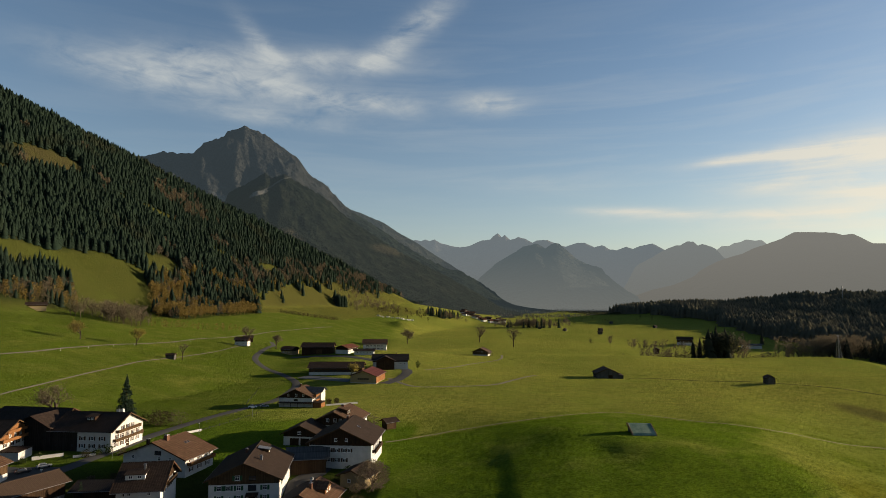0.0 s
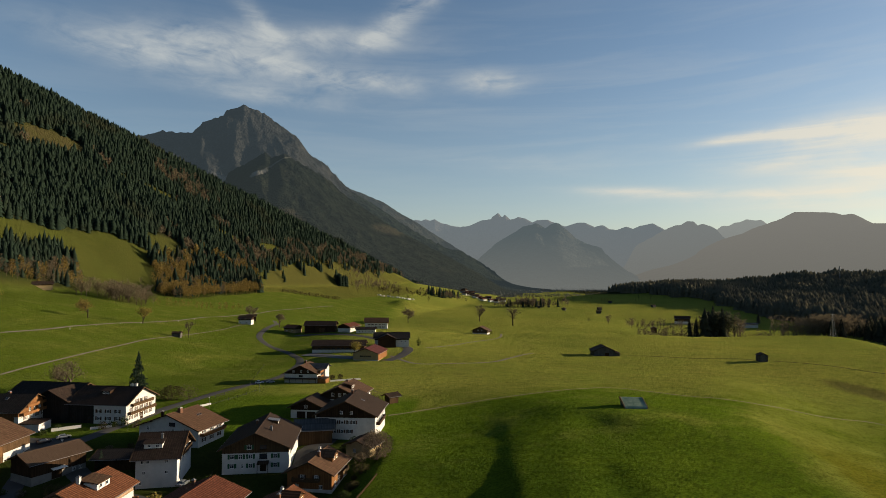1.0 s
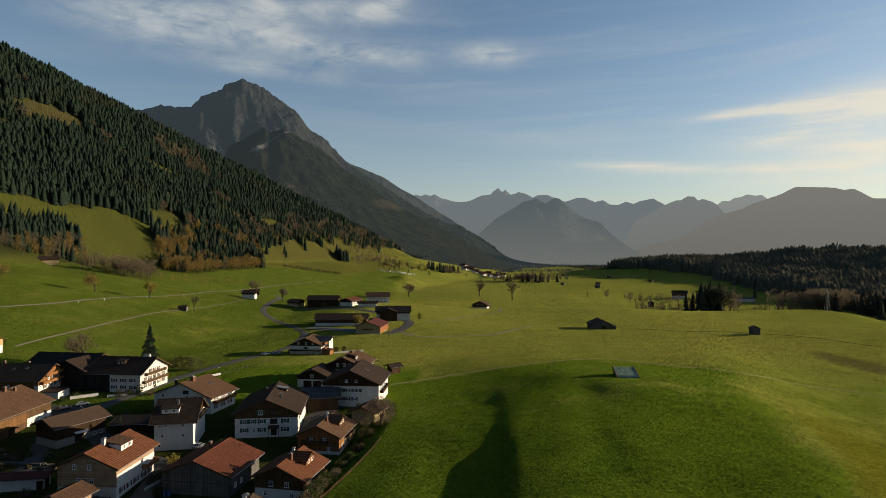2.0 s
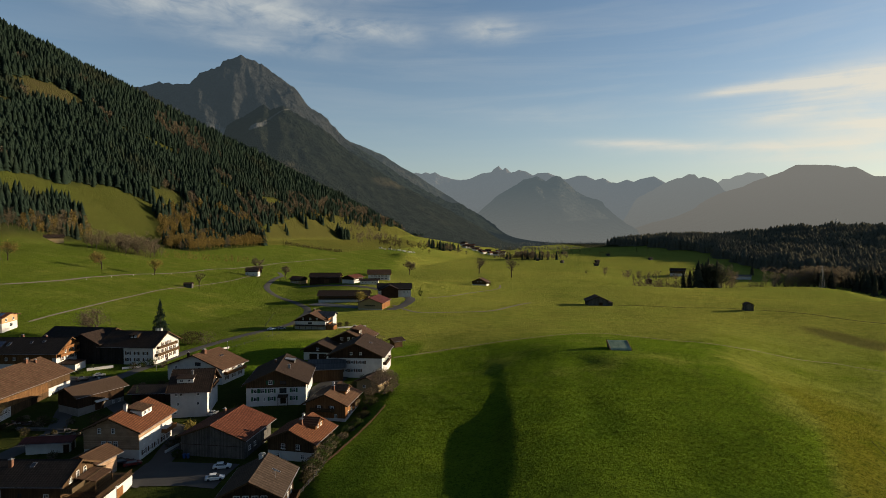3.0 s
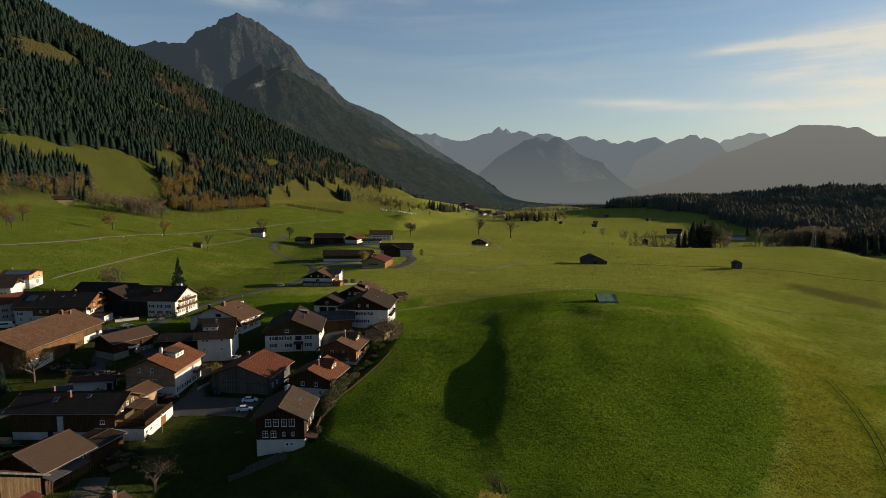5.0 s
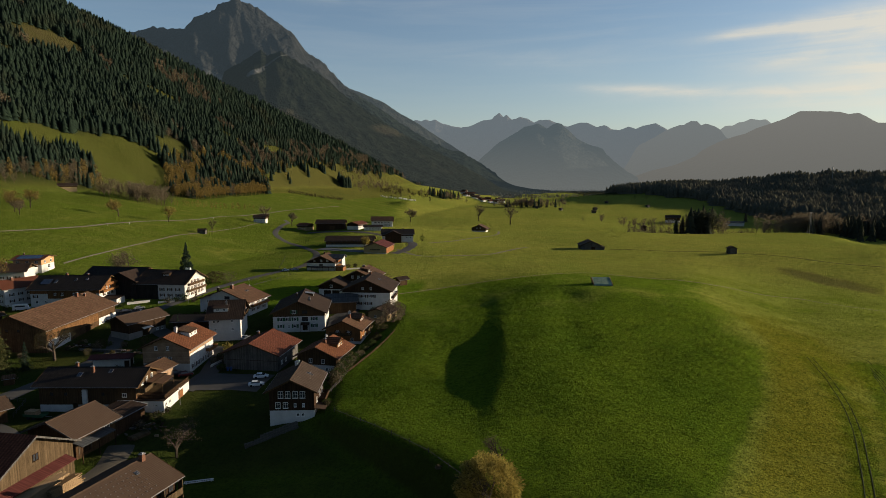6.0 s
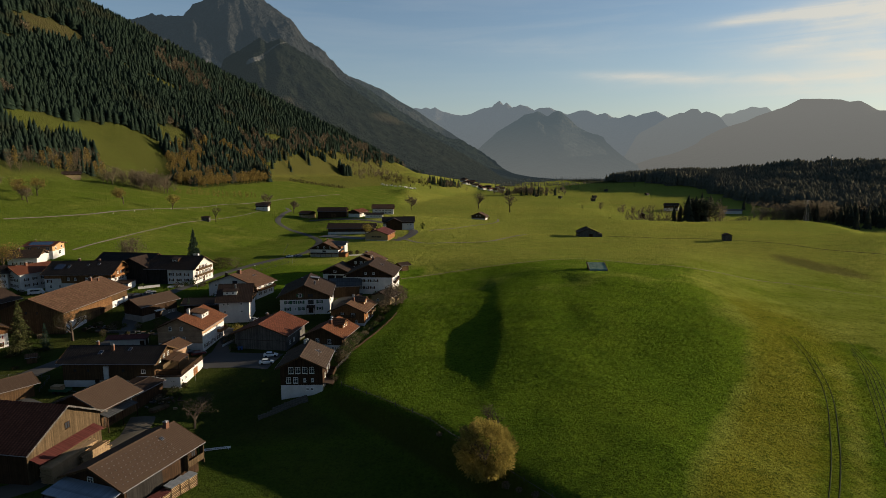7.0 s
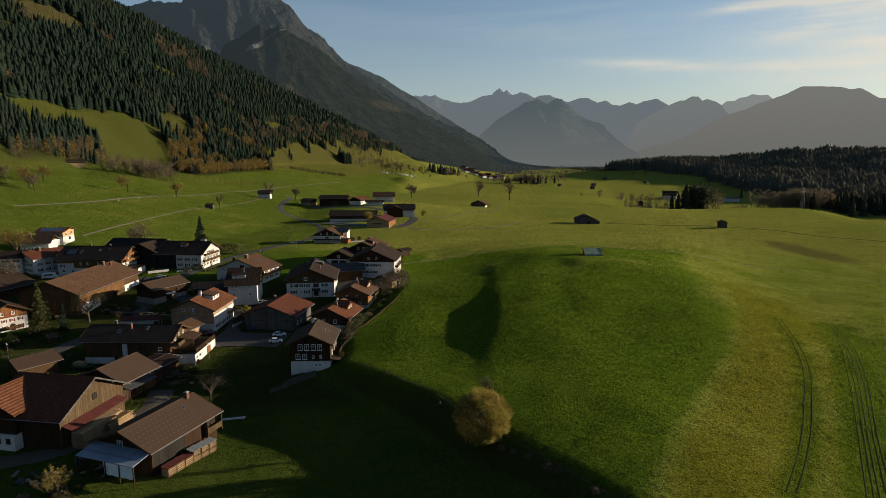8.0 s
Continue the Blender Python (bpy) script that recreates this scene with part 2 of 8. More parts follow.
SHEET_GREY = tiles("grey_sheet", "grey corrugated sheet roof", (0.0318, 0.0345, 0.0371), (0.0743, 0.0769, 0.0796), 0.5, 3.0, 0.45)
METAL = plain("zinc", "zinc sheet", (0.234, 0.234, 0.242), (0.156, 0.156, 0.164), 3, 0.45, 0.7, 0.5)
BRICK = plain("chimney_masonry", "brown masonry", (0.138, 0.069, 0.0451), (0.0849, 0.0451, 0.0318), 4, 0.9)
SOLAR = plain("solar_cell", "dark blue solar glass", (0.012, 0.016, 0.030), (0.022, 0.028, 0.045), 2, 0.12, 0, 0.5, 0.0)
GLASS = plain("window_glass", "dark window glass", (0.018, 0.022, 0.028), (0.03, 0.034, 0.04), 1, 0.06, 0, 0.6, 0.0)
SHUT_GREEN = plain("green_shutter", "dark green shutter", (0.022, 0.058, 0.030), (0.034, 0.080, 0.042), 3, 0.6)
SHUT_BROWN = plain("brown_shutter", "dark brown shutter", (0.0429, 0.0218, 0.014), (0.0702, 0.039, 0.0234), 3, 0.6)
SHUT_RED = plain("red_shutter", "dark red shutter", (0.101, 0.0234, 0.0195), (0.156, 0.039, 0.0312), 3, 0.6)
ASPHALT = plain("asphalt", "grey asphalt", (0.048, 0.047, 0.045), (0.078, 0.076, 0.072), 0.15, 0.9, fine=30, kind="Generated")
GRAVEL = plain("gravel", "pale gravel", (0.085, 0.078, 0.060), (0.132, 0.121, 0.098), 0.2, 0.95, fine=25)
CONCRETE = plain("concrete", "grey concrete", (0.115, 0.118, 0.120), (0.075, 0.078, 0.080), 0.15, 0.9, fine=20)
GRAVEL_DARK = plain("dark_gravel", "dark trodden gravel", (0.050, 0.046, 0.038), (0.078, 0.070, 0.056), 0.2, 0.95, fine=25)
STONE = plain("stone", "grey stone", (0.100, 0.094, 0.082), (0.040, 0.040, 0.034), 1.4, 0.9, grain=0.05)
BARK = plain("bark", "brown bark", (0.0371, 0.0292, 0.0212), (0.0743, 0.0583, 0.0451), 3, 0.95, grain=0.02)
SPRUCE = foliage("spruce_needles", (0.0290, 0.0470, 0.0350), (0.0370, 0.0590, 0.0400), (0.0450, 0.0540, 0.0340), thin=0.6)
LARCH = foliage("autumn_leaves", (0.092, 0.068, 0.022), (0.225, 0.165, 0.054), thin=0.45)
BROWN_LEAF = foliage("brown_leaves", (0.070, 0.057, 0.039), (0.150, 0.122, 0.082), thin=0.3)
GOLD_LEAF = foliage("golden_leaves", (0.110, 0.090, 0.022), (0.300, 0.240, 0.066), thin=0.4)
TWIGS = foliage("bare_twigs", (0.070, 0.057, 0.038), (0.150, 0.122, 0.083), thin=0.35)
GREEN_LEAF = foliage("green_leaves", (0.0190, 0.0320, 0.0100), (0.0500, 0.0680, 0.0190), thin=0.3)
HEDGE_LEAF = foliage("hedge_leaves", (0.026, 0.025, 0.012), (0.070, 0.060, 0.028), thin=0.3)


def meadow_material():
    m, N, K, b = mat("meadow_grass", 0.95, 0, 0.0)
    v = coords(N, K)
    big, mid, clump, tuft, fine = noise_tex(N, K, v, 0.006, 3), noise_tex(N, K, v, 0.045, 5, 0.6), noise_tex(N, K, v, 0.28, 4, 0.65), noise_tex(N, K, v, 1.3, 4, 0.75), noise_tex(N, K, v, 3.2, 3, 0.75)
    at = N("ShaderNodeVertexColor")
    at.layer_name = "cover"
    sc = N("ShaderNodeSeparateColor")
    K(at.outputs[0], sc.inputs[0])
    wobble = calc(N, K, "SUBTRACT", mid, 0.5)
    pasture = mixc(N, K, grey(N, K, big, 0.38, 0.62), (0.154, 0.183, 0.034), (0.212, 0.217, 0.043))
    pasture = mixc(N, K, calc(N, K, "MULTIPLY", grey(N, K, mid, 0.40, 0.68), 0.6), pasture, (0.190, 0.178, 0.043))
    streak = noise_tex(N, K, coords(N, K, "Object", (0.3, 1, 1)), 0.11, 5, 0.65)
    pasture = mixc(N, K, calc(N, K, "MULTIPLY", grey(N, K, streak, 0.50, 0.66), 0.36), pasture, (0.090, 0.105, 0.020))
    lush = mixc(N, K, grey(N, K, mid, 0.35, 0.65), (0.062, 0.106, 0.0085), (0.096, 0.138, 0.0115))
    deep = grey(N, K, calc(N, K, "MULTIPLY_ADD", wobble, 1.3, at.outputs[1]), 0.25, 0.75)
    col = mixc(N, K, deep, pasture, lush)
    broken = calc(N, K, "MULTIPLY_ADD", wobble, 2.2, sc.outputs[1])
    col = mixc(N, K, calc(N, K, "MULTIPLY", grey(N, K, broken, 0.2, 0.9), calc(N, K, "MULTIPLY", sc.outputs[1], 0.72)), col, (0.122, 0.108, 0.010))
    col = mixc(N, K, calc(N, K, "MULTIPLY", grey(N, K, tuft, 0.52, 0.60), 0.58), col, (0.020, 0.042, 0.006))
    col = mixc(N, K, calc(N, K, "MULTIPLY", grey(N, K, fine, 0.5, 0.68), 0.45), col, mixc(N, K, deep, (0.215, 0.205, 0.030), (0.105, 0.160, 0.020)))
    col = mixc(N, K, calc(N, K, "MULTIPLY", grey(N, K, fine, 0.48, 0.38), 0.38), col, (0.020, 0.040, 0.005))
    col = mixc(N, K, calc(N, K, "MULTIPLY", grey(N, K, tuft, 0.50, 0.34), 0.42), col, mixc(N, K, deep, (0.205, 0.215, 0.028), (0.105, 0.175, 0.020)))
    col = mixc(N, K, calc(N, K, "MULTIPLY", grey(N, K, clump, 0.50, 0.70), 0.36), col, (0.026, 0.050, 0.008))
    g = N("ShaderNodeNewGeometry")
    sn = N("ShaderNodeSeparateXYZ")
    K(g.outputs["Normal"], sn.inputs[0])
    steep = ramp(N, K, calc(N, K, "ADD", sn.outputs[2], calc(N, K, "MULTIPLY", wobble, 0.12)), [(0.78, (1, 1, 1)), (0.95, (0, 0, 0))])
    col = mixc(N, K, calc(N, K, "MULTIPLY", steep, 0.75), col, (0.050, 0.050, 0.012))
    col = mixc(N, K, sc.outputs[2], col, mixc(N, K, grey(N, K, mid, 0.4, 0.65), (0.066, 0.050, 0.026), (0.056, 0.054, 0.018)))
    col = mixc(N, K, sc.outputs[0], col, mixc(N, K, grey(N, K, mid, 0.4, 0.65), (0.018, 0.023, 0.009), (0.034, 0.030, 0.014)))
    K(col, b.inputs["Base Color"])
    relief(N, K, b, calc(N, K, "ADD", calc(N, K, "MULTIPLY", clump, 1.6), calc(N, K, "ADD", calc(N, K, "MULTIPLY", tuft, 0.9), calc(N, K, "MULTIPLY", fine, 0.6))), 1.0, 0.9)
    return m


OLIVE_NEEDLE = foliage("olive_needles", (0.030, 0.036, 0.014), (0.085, 0.088, 0.034), thin=0.3)
GRASS = meadow_material()

# haze painted into the foliage colours: paler and greyer with distance
SPRUCE_HAZED = foliage("hazed_spruce_needles", (0.098, 0.094, 0.066), (0.106, 0.101, 0.070), (0.112, 0.101, 0.068), thin=0.3)
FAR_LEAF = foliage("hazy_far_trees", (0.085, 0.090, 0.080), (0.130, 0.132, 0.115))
SPRUCE_HALF_HAZED = foliage("half_hazed_needles", (0.034, 0.038, 0.026), (0.056, 0.058, 0.038), (0.060, 0.054, 0.036), thin=0.4)
GRASS_TRACK = plain("trodden_grass", "trodden grass", (0.0203, 0.0265, 0.00468), (0.0429, 0.0429, 0.0117), 0.08, 0.95, fine=20)
TRACK = plain("meadow_track", "pale trodden track", (0.105, 0.100, 0.050), (0.150, 0.138, 0.078), 0.12, 0.95, fine=18, grain=0.03)
RUT = plain("rut_earth", "dark rutted grass", (0.010, 0.014, 0.005), (0.026, 0.032, 0.008), 0.12, 0.95, fine=15, grain=0.03)
TYRE = plain("tyre", "black rubber", (0.015, 0.015, 0.015), (0.03, 0.03, 0.03), 5, 0.8)
WHITE_CAR = plain("white_car_paint", "white car paint", (0.562, 0.569, 0.577), (0.515, 0.523, 0.53), 1, 0.25, 0, 0.5, 0.0)
DARK_CAR = plain("dark_car_paint", "black car paint", (0.015, 0.016, 0.02), (0.022, 0.023, 0.028), 1, 0.2, 0, 0.5, 0.0)
RED_CAR = plain("red_car_paint", "dark red car paint", (0.07, 0.012, 0.012), (0.09, 0.016, 0.015), 1, 0.25, 0, 0.5, 0.0)
SILVER_CAR = plain("silver_car_paint", "silver car paint", (0.22, 0.23, 0.24), (0.18, 0.19, 0.2), 1, 0.3, 0.4, 0.5, 0.0)


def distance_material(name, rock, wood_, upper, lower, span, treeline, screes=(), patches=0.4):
    """Far mountains: rock above, woods below; haze is painted on as emission, blended by height from lower to upper.
    screes: pale fans as (x, z, half width, half height, lean, share, colour).
    """
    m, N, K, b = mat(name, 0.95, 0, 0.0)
    v = coords(N, K)
    s = N("ShaderNodeSeparateXYZ")
    K(v, s.inputs[0])
    n = noise_tex(N, K, v, 0.004, 7, 0.65)
    n2 = noise_tex(N, K, v, 0.02, 6, 0.7)
    gully = noise_tex(N, K, coords(N, K, "Object", (1, 1, 0.22)), 0.016, 6, 0.7)
    h = calc(N, K, "ADD", calc(N, K, "DIVIDE", s.outputs[2], 1000.0), calc(N, K, "MULTIPLY", calc(N, K, "SUBTRACT", n, 0.5), 0.5))
    wooded = mixc(N, K, grey(N, K, n2, 0.40, 0.62), wood_, tuple(c * 2.2 for c in wood_))
    stony = mixc(N, K, grey(N, K, gully, 0.36, 0.62), tuple(c * 0.45 for c in rock), rock)
    col = mixc(N, K, grey(N, K, h, treeline - 0.06, treeline + 0.06), wooded, stony)
    patch_ = grey(N, K, noise_tex(N, K, v, 0.0045, 4, 0.6), 0.58, 0.64)
    col = mixc(N, K, calc(N, K, "MULTIPLY", patch_, patches), col, tuple(c * q for c, q in zip(rock, (1.5, 1.3, 0.9))))
    for x0, z0, rx, rz, lean, share, pale in screes:
        dx, dz = calc(N, K, "SUBTRACT", s.outputs[0], x0), calc(N, K, "SUBTRACT", s.outputs[2], z0)
        dx = calc(N, K, "DIVIDE", calc(N, K, "MULTIPLY_ADD", dz, lean, dx), rx)
        dz = calc(N, K, "DIVIDE", dz, rz)
        d = calc(N, K, "ADD", calc(N, K, "ADD", calc(N, K, "MULTIPLY", dx, dx), calc(N, K, "MULTIPLY", dz, dz)), calc(N, K, "MULTIPLY", calc(N, K, "SUBTRACT", n2, 0.5), 2.6))
        col = mixc(N, K, calc(N, K, "MULTIPLY", grey(N, K, calc(N, K, "MULTIPLY", d, 0.4), 0.46, 0.1), share), col, pale)
    K(col, b.inputs["Base Color"])
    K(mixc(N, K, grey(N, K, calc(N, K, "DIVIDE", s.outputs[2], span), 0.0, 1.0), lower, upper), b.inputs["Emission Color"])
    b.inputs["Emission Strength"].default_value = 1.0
    relief(N, K, b, calc(N, K, "ADD", n2, gully), 1.0, 40)
    return m


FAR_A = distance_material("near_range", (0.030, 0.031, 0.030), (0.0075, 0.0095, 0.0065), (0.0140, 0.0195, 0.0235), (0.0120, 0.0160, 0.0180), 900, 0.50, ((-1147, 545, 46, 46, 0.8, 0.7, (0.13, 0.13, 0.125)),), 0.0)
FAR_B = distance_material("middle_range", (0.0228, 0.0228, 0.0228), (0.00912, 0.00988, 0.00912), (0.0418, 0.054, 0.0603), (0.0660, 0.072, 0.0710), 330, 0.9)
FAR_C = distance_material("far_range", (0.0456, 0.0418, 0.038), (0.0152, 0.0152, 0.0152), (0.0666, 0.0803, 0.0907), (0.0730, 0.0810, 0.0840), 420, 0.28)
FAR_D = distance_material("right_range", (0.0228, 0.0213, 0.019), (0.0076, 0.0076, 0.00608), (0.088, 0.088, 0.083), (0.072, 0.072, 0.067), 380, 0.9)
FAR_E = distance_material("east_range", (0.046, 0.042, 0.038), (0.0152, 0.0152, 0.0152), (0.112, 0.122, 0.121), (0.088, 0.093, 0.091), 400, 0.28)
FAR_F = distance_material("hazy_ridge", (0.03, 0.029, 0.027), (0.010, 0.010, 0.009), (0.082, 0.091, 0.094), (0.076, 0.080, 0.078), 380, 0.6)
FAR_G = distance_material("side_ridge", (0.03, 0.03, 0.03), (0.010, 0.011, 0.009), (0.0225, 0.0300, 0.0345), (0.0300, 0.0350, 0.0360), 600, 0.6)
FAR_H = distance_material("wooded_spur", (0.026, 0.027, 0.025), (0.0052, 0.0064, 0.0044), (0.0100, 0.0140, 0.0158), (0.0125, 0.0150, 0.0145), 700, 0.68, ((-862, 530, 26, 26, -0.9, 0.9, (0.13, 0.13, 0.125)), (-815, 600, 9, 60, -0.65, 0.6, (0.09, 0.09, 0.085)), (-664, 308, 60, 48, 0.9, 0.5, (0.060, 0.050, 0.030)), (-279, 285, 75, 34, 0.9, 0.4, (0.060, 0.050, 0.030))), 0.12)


# ---- lie of the land ----
def ease(a, b, v):
    t = np.clip((v - a) / (b - a), 0, 1)
    return t * t * (3 - 2 * t)


def bump(x, y, cx, cy, sx, sy, turn=0.0):
    c, s = math.cos(radians(turn)), math.sin(radians(turn))
    u, v = (x - cx) * c + (y - cy) * s, -(x - cx) * s + (y - cy) * c
    return np.exp(-(u / sx) ** 2 - (v / sy) ** 2)


def lip(y):
    """The edge at which the high meadow drops to the village and the hollow."""
    return np.interp(y, (-250, 0, 28, 60, 86, 110, 150, 190, 260), (190, 40, 20, -6, -31, -34, -25, -20, -10))


def foot(y):
    """The line along which the valley's left side begins to rise."""
    return np.interp(y, (-250, 240, 420, 800, 1100, 2000, 4700), (-200, -185, -140, -140, -50, 190, 700))


def height(x, y):
    x, y = np.asarray(x, float), np.asarray(y, float)
    rise = 3.0 * ease(120, 220, y) * (1 - ease(250, 400, y))
    low = 2.5 - 1.5 * ease(250, 420, y) - 4 * ease(400, 560, y) - 8 * ease(560, 800, y) - 3 * ease(800, 1500, y)
    top = 8.0 + 3.8 * ease(60, 120, y) - 2.4 * ease(30, 78, x) * ease(120, 85, y) + 2.4 * bump(x, y, 65, 205, 40, 40) - 1.6 * ease(100, 160, y) * ease(60, 130, x)
    top = top + 0.5 * bump(x, y, 8, 104, 32, 36)
    meadow = (top - 1.5) * ease(1, 0, (x - 63 - 0.33 * y) / (60 + 16 * ease(125, 85, y)) + 0.5) * (1 - ease(205, 400, y)) * ease(-60, 50, y)
    right = 1.5 - 7.5 * ease(120, 260, x) * ease(100, 250, y) * (1 - ease(250, 420, y))
    far = ease(60, 96, y)
    bank = 0.40 * ease(200, 160, y)
    part_in = (1 - far) * ease(-0.5, 0.5, (x - lip(y)) / 10.0) + far * (bank * ease(-5, 5, x - lip(y)) + (1 - bank) * ease(-0.1, 1.05, (x - lip(y)) / 66))
    near = (low + rise) * (1 - part_in) + (low - 2.5 + right + meadow) * part_in
    near = near - 3.2 * bump(x, y, -12, 25, 26, 36) - 2.6 * bump(x, y, -46, 62, 26, 24) - 1.8 * bump(x, y, -55, 74, 18, 18) - 1.6 * ease(-20, -75, x) * ease(75, 20, y)
    # a furrow in the high meadow: a bank on its sunward side, and a bed that climbs back
    u = x - np.interp(y, (70, 83, 93, 111, 143, 204), (10.5, 11, 12, 15, 18, 22))
    deep = np.interp(y, (66, 80, 91, 103, 113, 122, 132, 148, 172, 204, 215), (0, 0.6, 1.0, 1.5, 1.9, 2.1, 1.6, 0.7, 0.5, 0.3, 0))
    near = near - deep * ease(1, -6, u) * (1 - ease(-9, -32, u))
    near = near + 1.0 * bump(x, y, -38, 88, 8, 9)
    near = near - 1.0 * bump(x, y, 49, 190, 7, 12)
    v = x - 37 - 0.12 * (y - 120)
    near = near - 0.45 * ease(95, 125, y) * (1 - ease(150, 190, y)) * np.exp(-(v / 5.0) ** 2)
    # the left side: pasture, then the wooded mountain
    s = foot(y) - x
    g = 0.18 * np.clip(s, 0, 275) + 0.80 * np.clip(s - 275, 0, None)
    cap = np.maximum(985 - 0.457 * y, 45)
    g = np.where(g > cap - 70, cap - 70 * np.exp(-(g - cap + 70) / 70), g)
    z = near + g
    # rolling ground on the right
    z = z - 6 * ease(440, 700, y) * ease(180, 330, x) * (1 - ease(900, 1100, y)) + 5 * bump(x, y, 430, 720, 240, 60, 5)
    z = z - 5 * ease(760, 860, y) * ease(220, 330, x) * (1 - ease(1000, 1200, y)) + 11 * bump(x, y, -85, 585, 95, 110)
    z = z + 62 * bump(x, y, 1060, 1480, 420, 260, -20) + 26 * bump(x, y, 640, 1780, 220, 160)
    # the hollow behind the right-hand crest, and its drop to the stream
    z = z - 8 * bump(x, y, 370, 765, 190, 48, 3)
    z = z - 11 * ease(0, 75, x - np.interp(y, (300, 477, 574, 668), (330, 380, 413, 454))) * ease(360, 470, y) * (1 - ease(700, 800, y))
    z = z + 12 * bump(x, y, -82, 1190, 27, 26) + 3 * bump(x, y, -40, 1200, 34, 20)
    # small unevenness
    z = z + 0.35 * np.sin(x / 17 + 0.6 * np.sin(y / 23)) * np.sin(y / 21 + 1.3) + 0.8 * np.sin(x / 61 + 1) * np.sin(y / 53)
    z = z + 1.3 * np.sin(x / 13 + y / 37) * np.sin(y / 29 + 0.7) * ease(-300, -400, x) * ease(1000, 850, y)
    z = z + 0.10 * np.sin(x / 3.1 + 1.7 * np.sin(y / 9.0)) * np.sin(y / 4.3 + 1.1 * np.sin(x / 7.0)) * ease(330, 200, y)
    z = z + 0.30 * np.sin(x / 9.5 + 0.8 * np.sin(y / 31)) * np.sin(y / 13.7 + x / 60) * ease(-20, 60, x) * ease(900, 500, y)
    return z


def forest_edge(y):
    return np.interp(y, (480, 684, 809, 860, 880, 896, 910, 950, 1016, 1070, 1090, 1150, 1200, 1304, 1421, 1581, 1843, 2400), (-540, -524, -514, -500, -485, -466, -446, -432, -406, -346, -342, -352, -352, -335, -308, -262, -160, -60))


def inside(P, cx, cy, rx, ry, turn=0.0):
    c, s = math.cos(radians(turn)), math.sin(radians(turn))
    u, v = (P[:, 0] - cx) * c + (P[:, 1] - cy) * s, -(P[:, 0] - cx) * s + (P[:, 1] - cy) * c
    return (u / rx) ** 2 + (v / ry) ** 2


def within(P, corners):
    """Which plan points lie inside a polygon."""
    ok = np.zeros(len(P), bool)
    for (x0, y0), (x1, y1) in zip(corners, corners[1:] + corners[:1]):
        span = (y0 > P[:, 1]) != (y1 > P[:, 1])
        ok ^= span & (P[:, 0] < (x1 - x0) * (P[:, 1] - y0) / (y1 - y0 + 1e-9) + x0)
    return ok


CLEARINGS = ((-672, 990, 33, 64, -18), (-457, 955, 18, 38, -10), (-556, 1104, 12, 62, -39), (-660, 862, 12, 24, -15), (-735, 935, 14, 25, 0), (-432, 1168, 14, 44, -50), (-380, 1272, 15, 46, -12))
COPSE = [(-422, 520), (-470, 545), (-505, 610), (-476, 622), (-472, 645), (-479, 687), (-473, 713), (-456, 716), (-435, 699), (-420, 677), (-416, 638), (-424, 596), (-430, 554)]
STREAM = [(-416, 647), (-388, 656), (-351, 622), (-322, 626), (-388, 780), (-426, 816), (-436, 776), (-422, 705)]
FOOT_WOOD = [(-443, 888), (-436, 944), (-409, 1016), (-381, 1051), (-342, 1085), (-311, 999), (-343, 890), (-352, 806), (-382, 784), (-420, 838)]
ROUGH_SLOPE = [(-315, 1012), (-345, 1110), (-350, 1180), (-348, 1234), (-317, 1360), (-281, 1533), (-226, 1676), (-167, 1744), (-47, 1683), (-119, 1372), (-202, 1110), (-285, 1076)]
# ---- end of the lie of the land ----


def ground_axis(lo, hi, fine, n, centre, power):
    u = np.linspace(-1, 1, n)
    v = np.sign(u) * (fine * np.abs(u) + (1 - fine) * np.abs(u) ** power)
    return np.where(v < 0, centre + v * (centre - lo), centre + v * (hi - centre))


def grid_mesh(name, X, Y, Z):
    rows, cols = X.shape
    verts = np.stack([X, Y, Z], -1).reshape(-1, 3)
    i = np.arange(rows * cols).reshape(rows, cols)
    quads = np.stack([i[:-1, :-1], i[:-1, 1:], i[1:, 1:], i[1:, :-1]], -1).reshape(-1, 4)
    me = bpy.data.meshes.new(name)
    me.from_pydata(verts.tolist(), [], quads.tolist())
    me.polygons.foreach_set("use_smooth", [True] * len(quads))
    return me


gx = ground_axis(-2600, 2600, 0.10, 460, 0, 2.2)
gy = ground_axis(-600, 4700, 0.10, 540, 110, 2.2)
GX, GY = np.meshgrid(gx, gy)
me = grid_mesh("ground", GX, GY, height(GX, GY))


def hill_edge(y):
    """Where the woods of the low hill on the right begin."""
    return np.interp(y, (780, 820, 895, 1031, 1072, 1227, 1418, 1607), (690, 640, 600, 600, 588, 605, 640, 574))


RUT_INNER = [(113, 131), (111, 126), (98, 91), (81, 61), (68, 41), (57, 26)]
RUT_EAST = [(136, 138), (127, 114), (108, 80), (90, 52), (81, 37), (71, 20)]
RUT_WEST = [(128, 124), (119, 107), (102, 78), (86, 52), (73, 31), (66, 20)]


def off_line(P, line):
    """How far plan points lie from a line of points."""
    best = np.full(len(P), 1e9)
    for a, b in zip(line, line[1:]):
        a, d = np.array(a, float), np.array(b, float) - np.array(a, float)
        t = np.clip(((P - a) @ d) / (d @ d), 0, 1)
        best = np.minimum(best, np.linalg.norm(P - a - t[:, None] * d, axis=1))
    return best


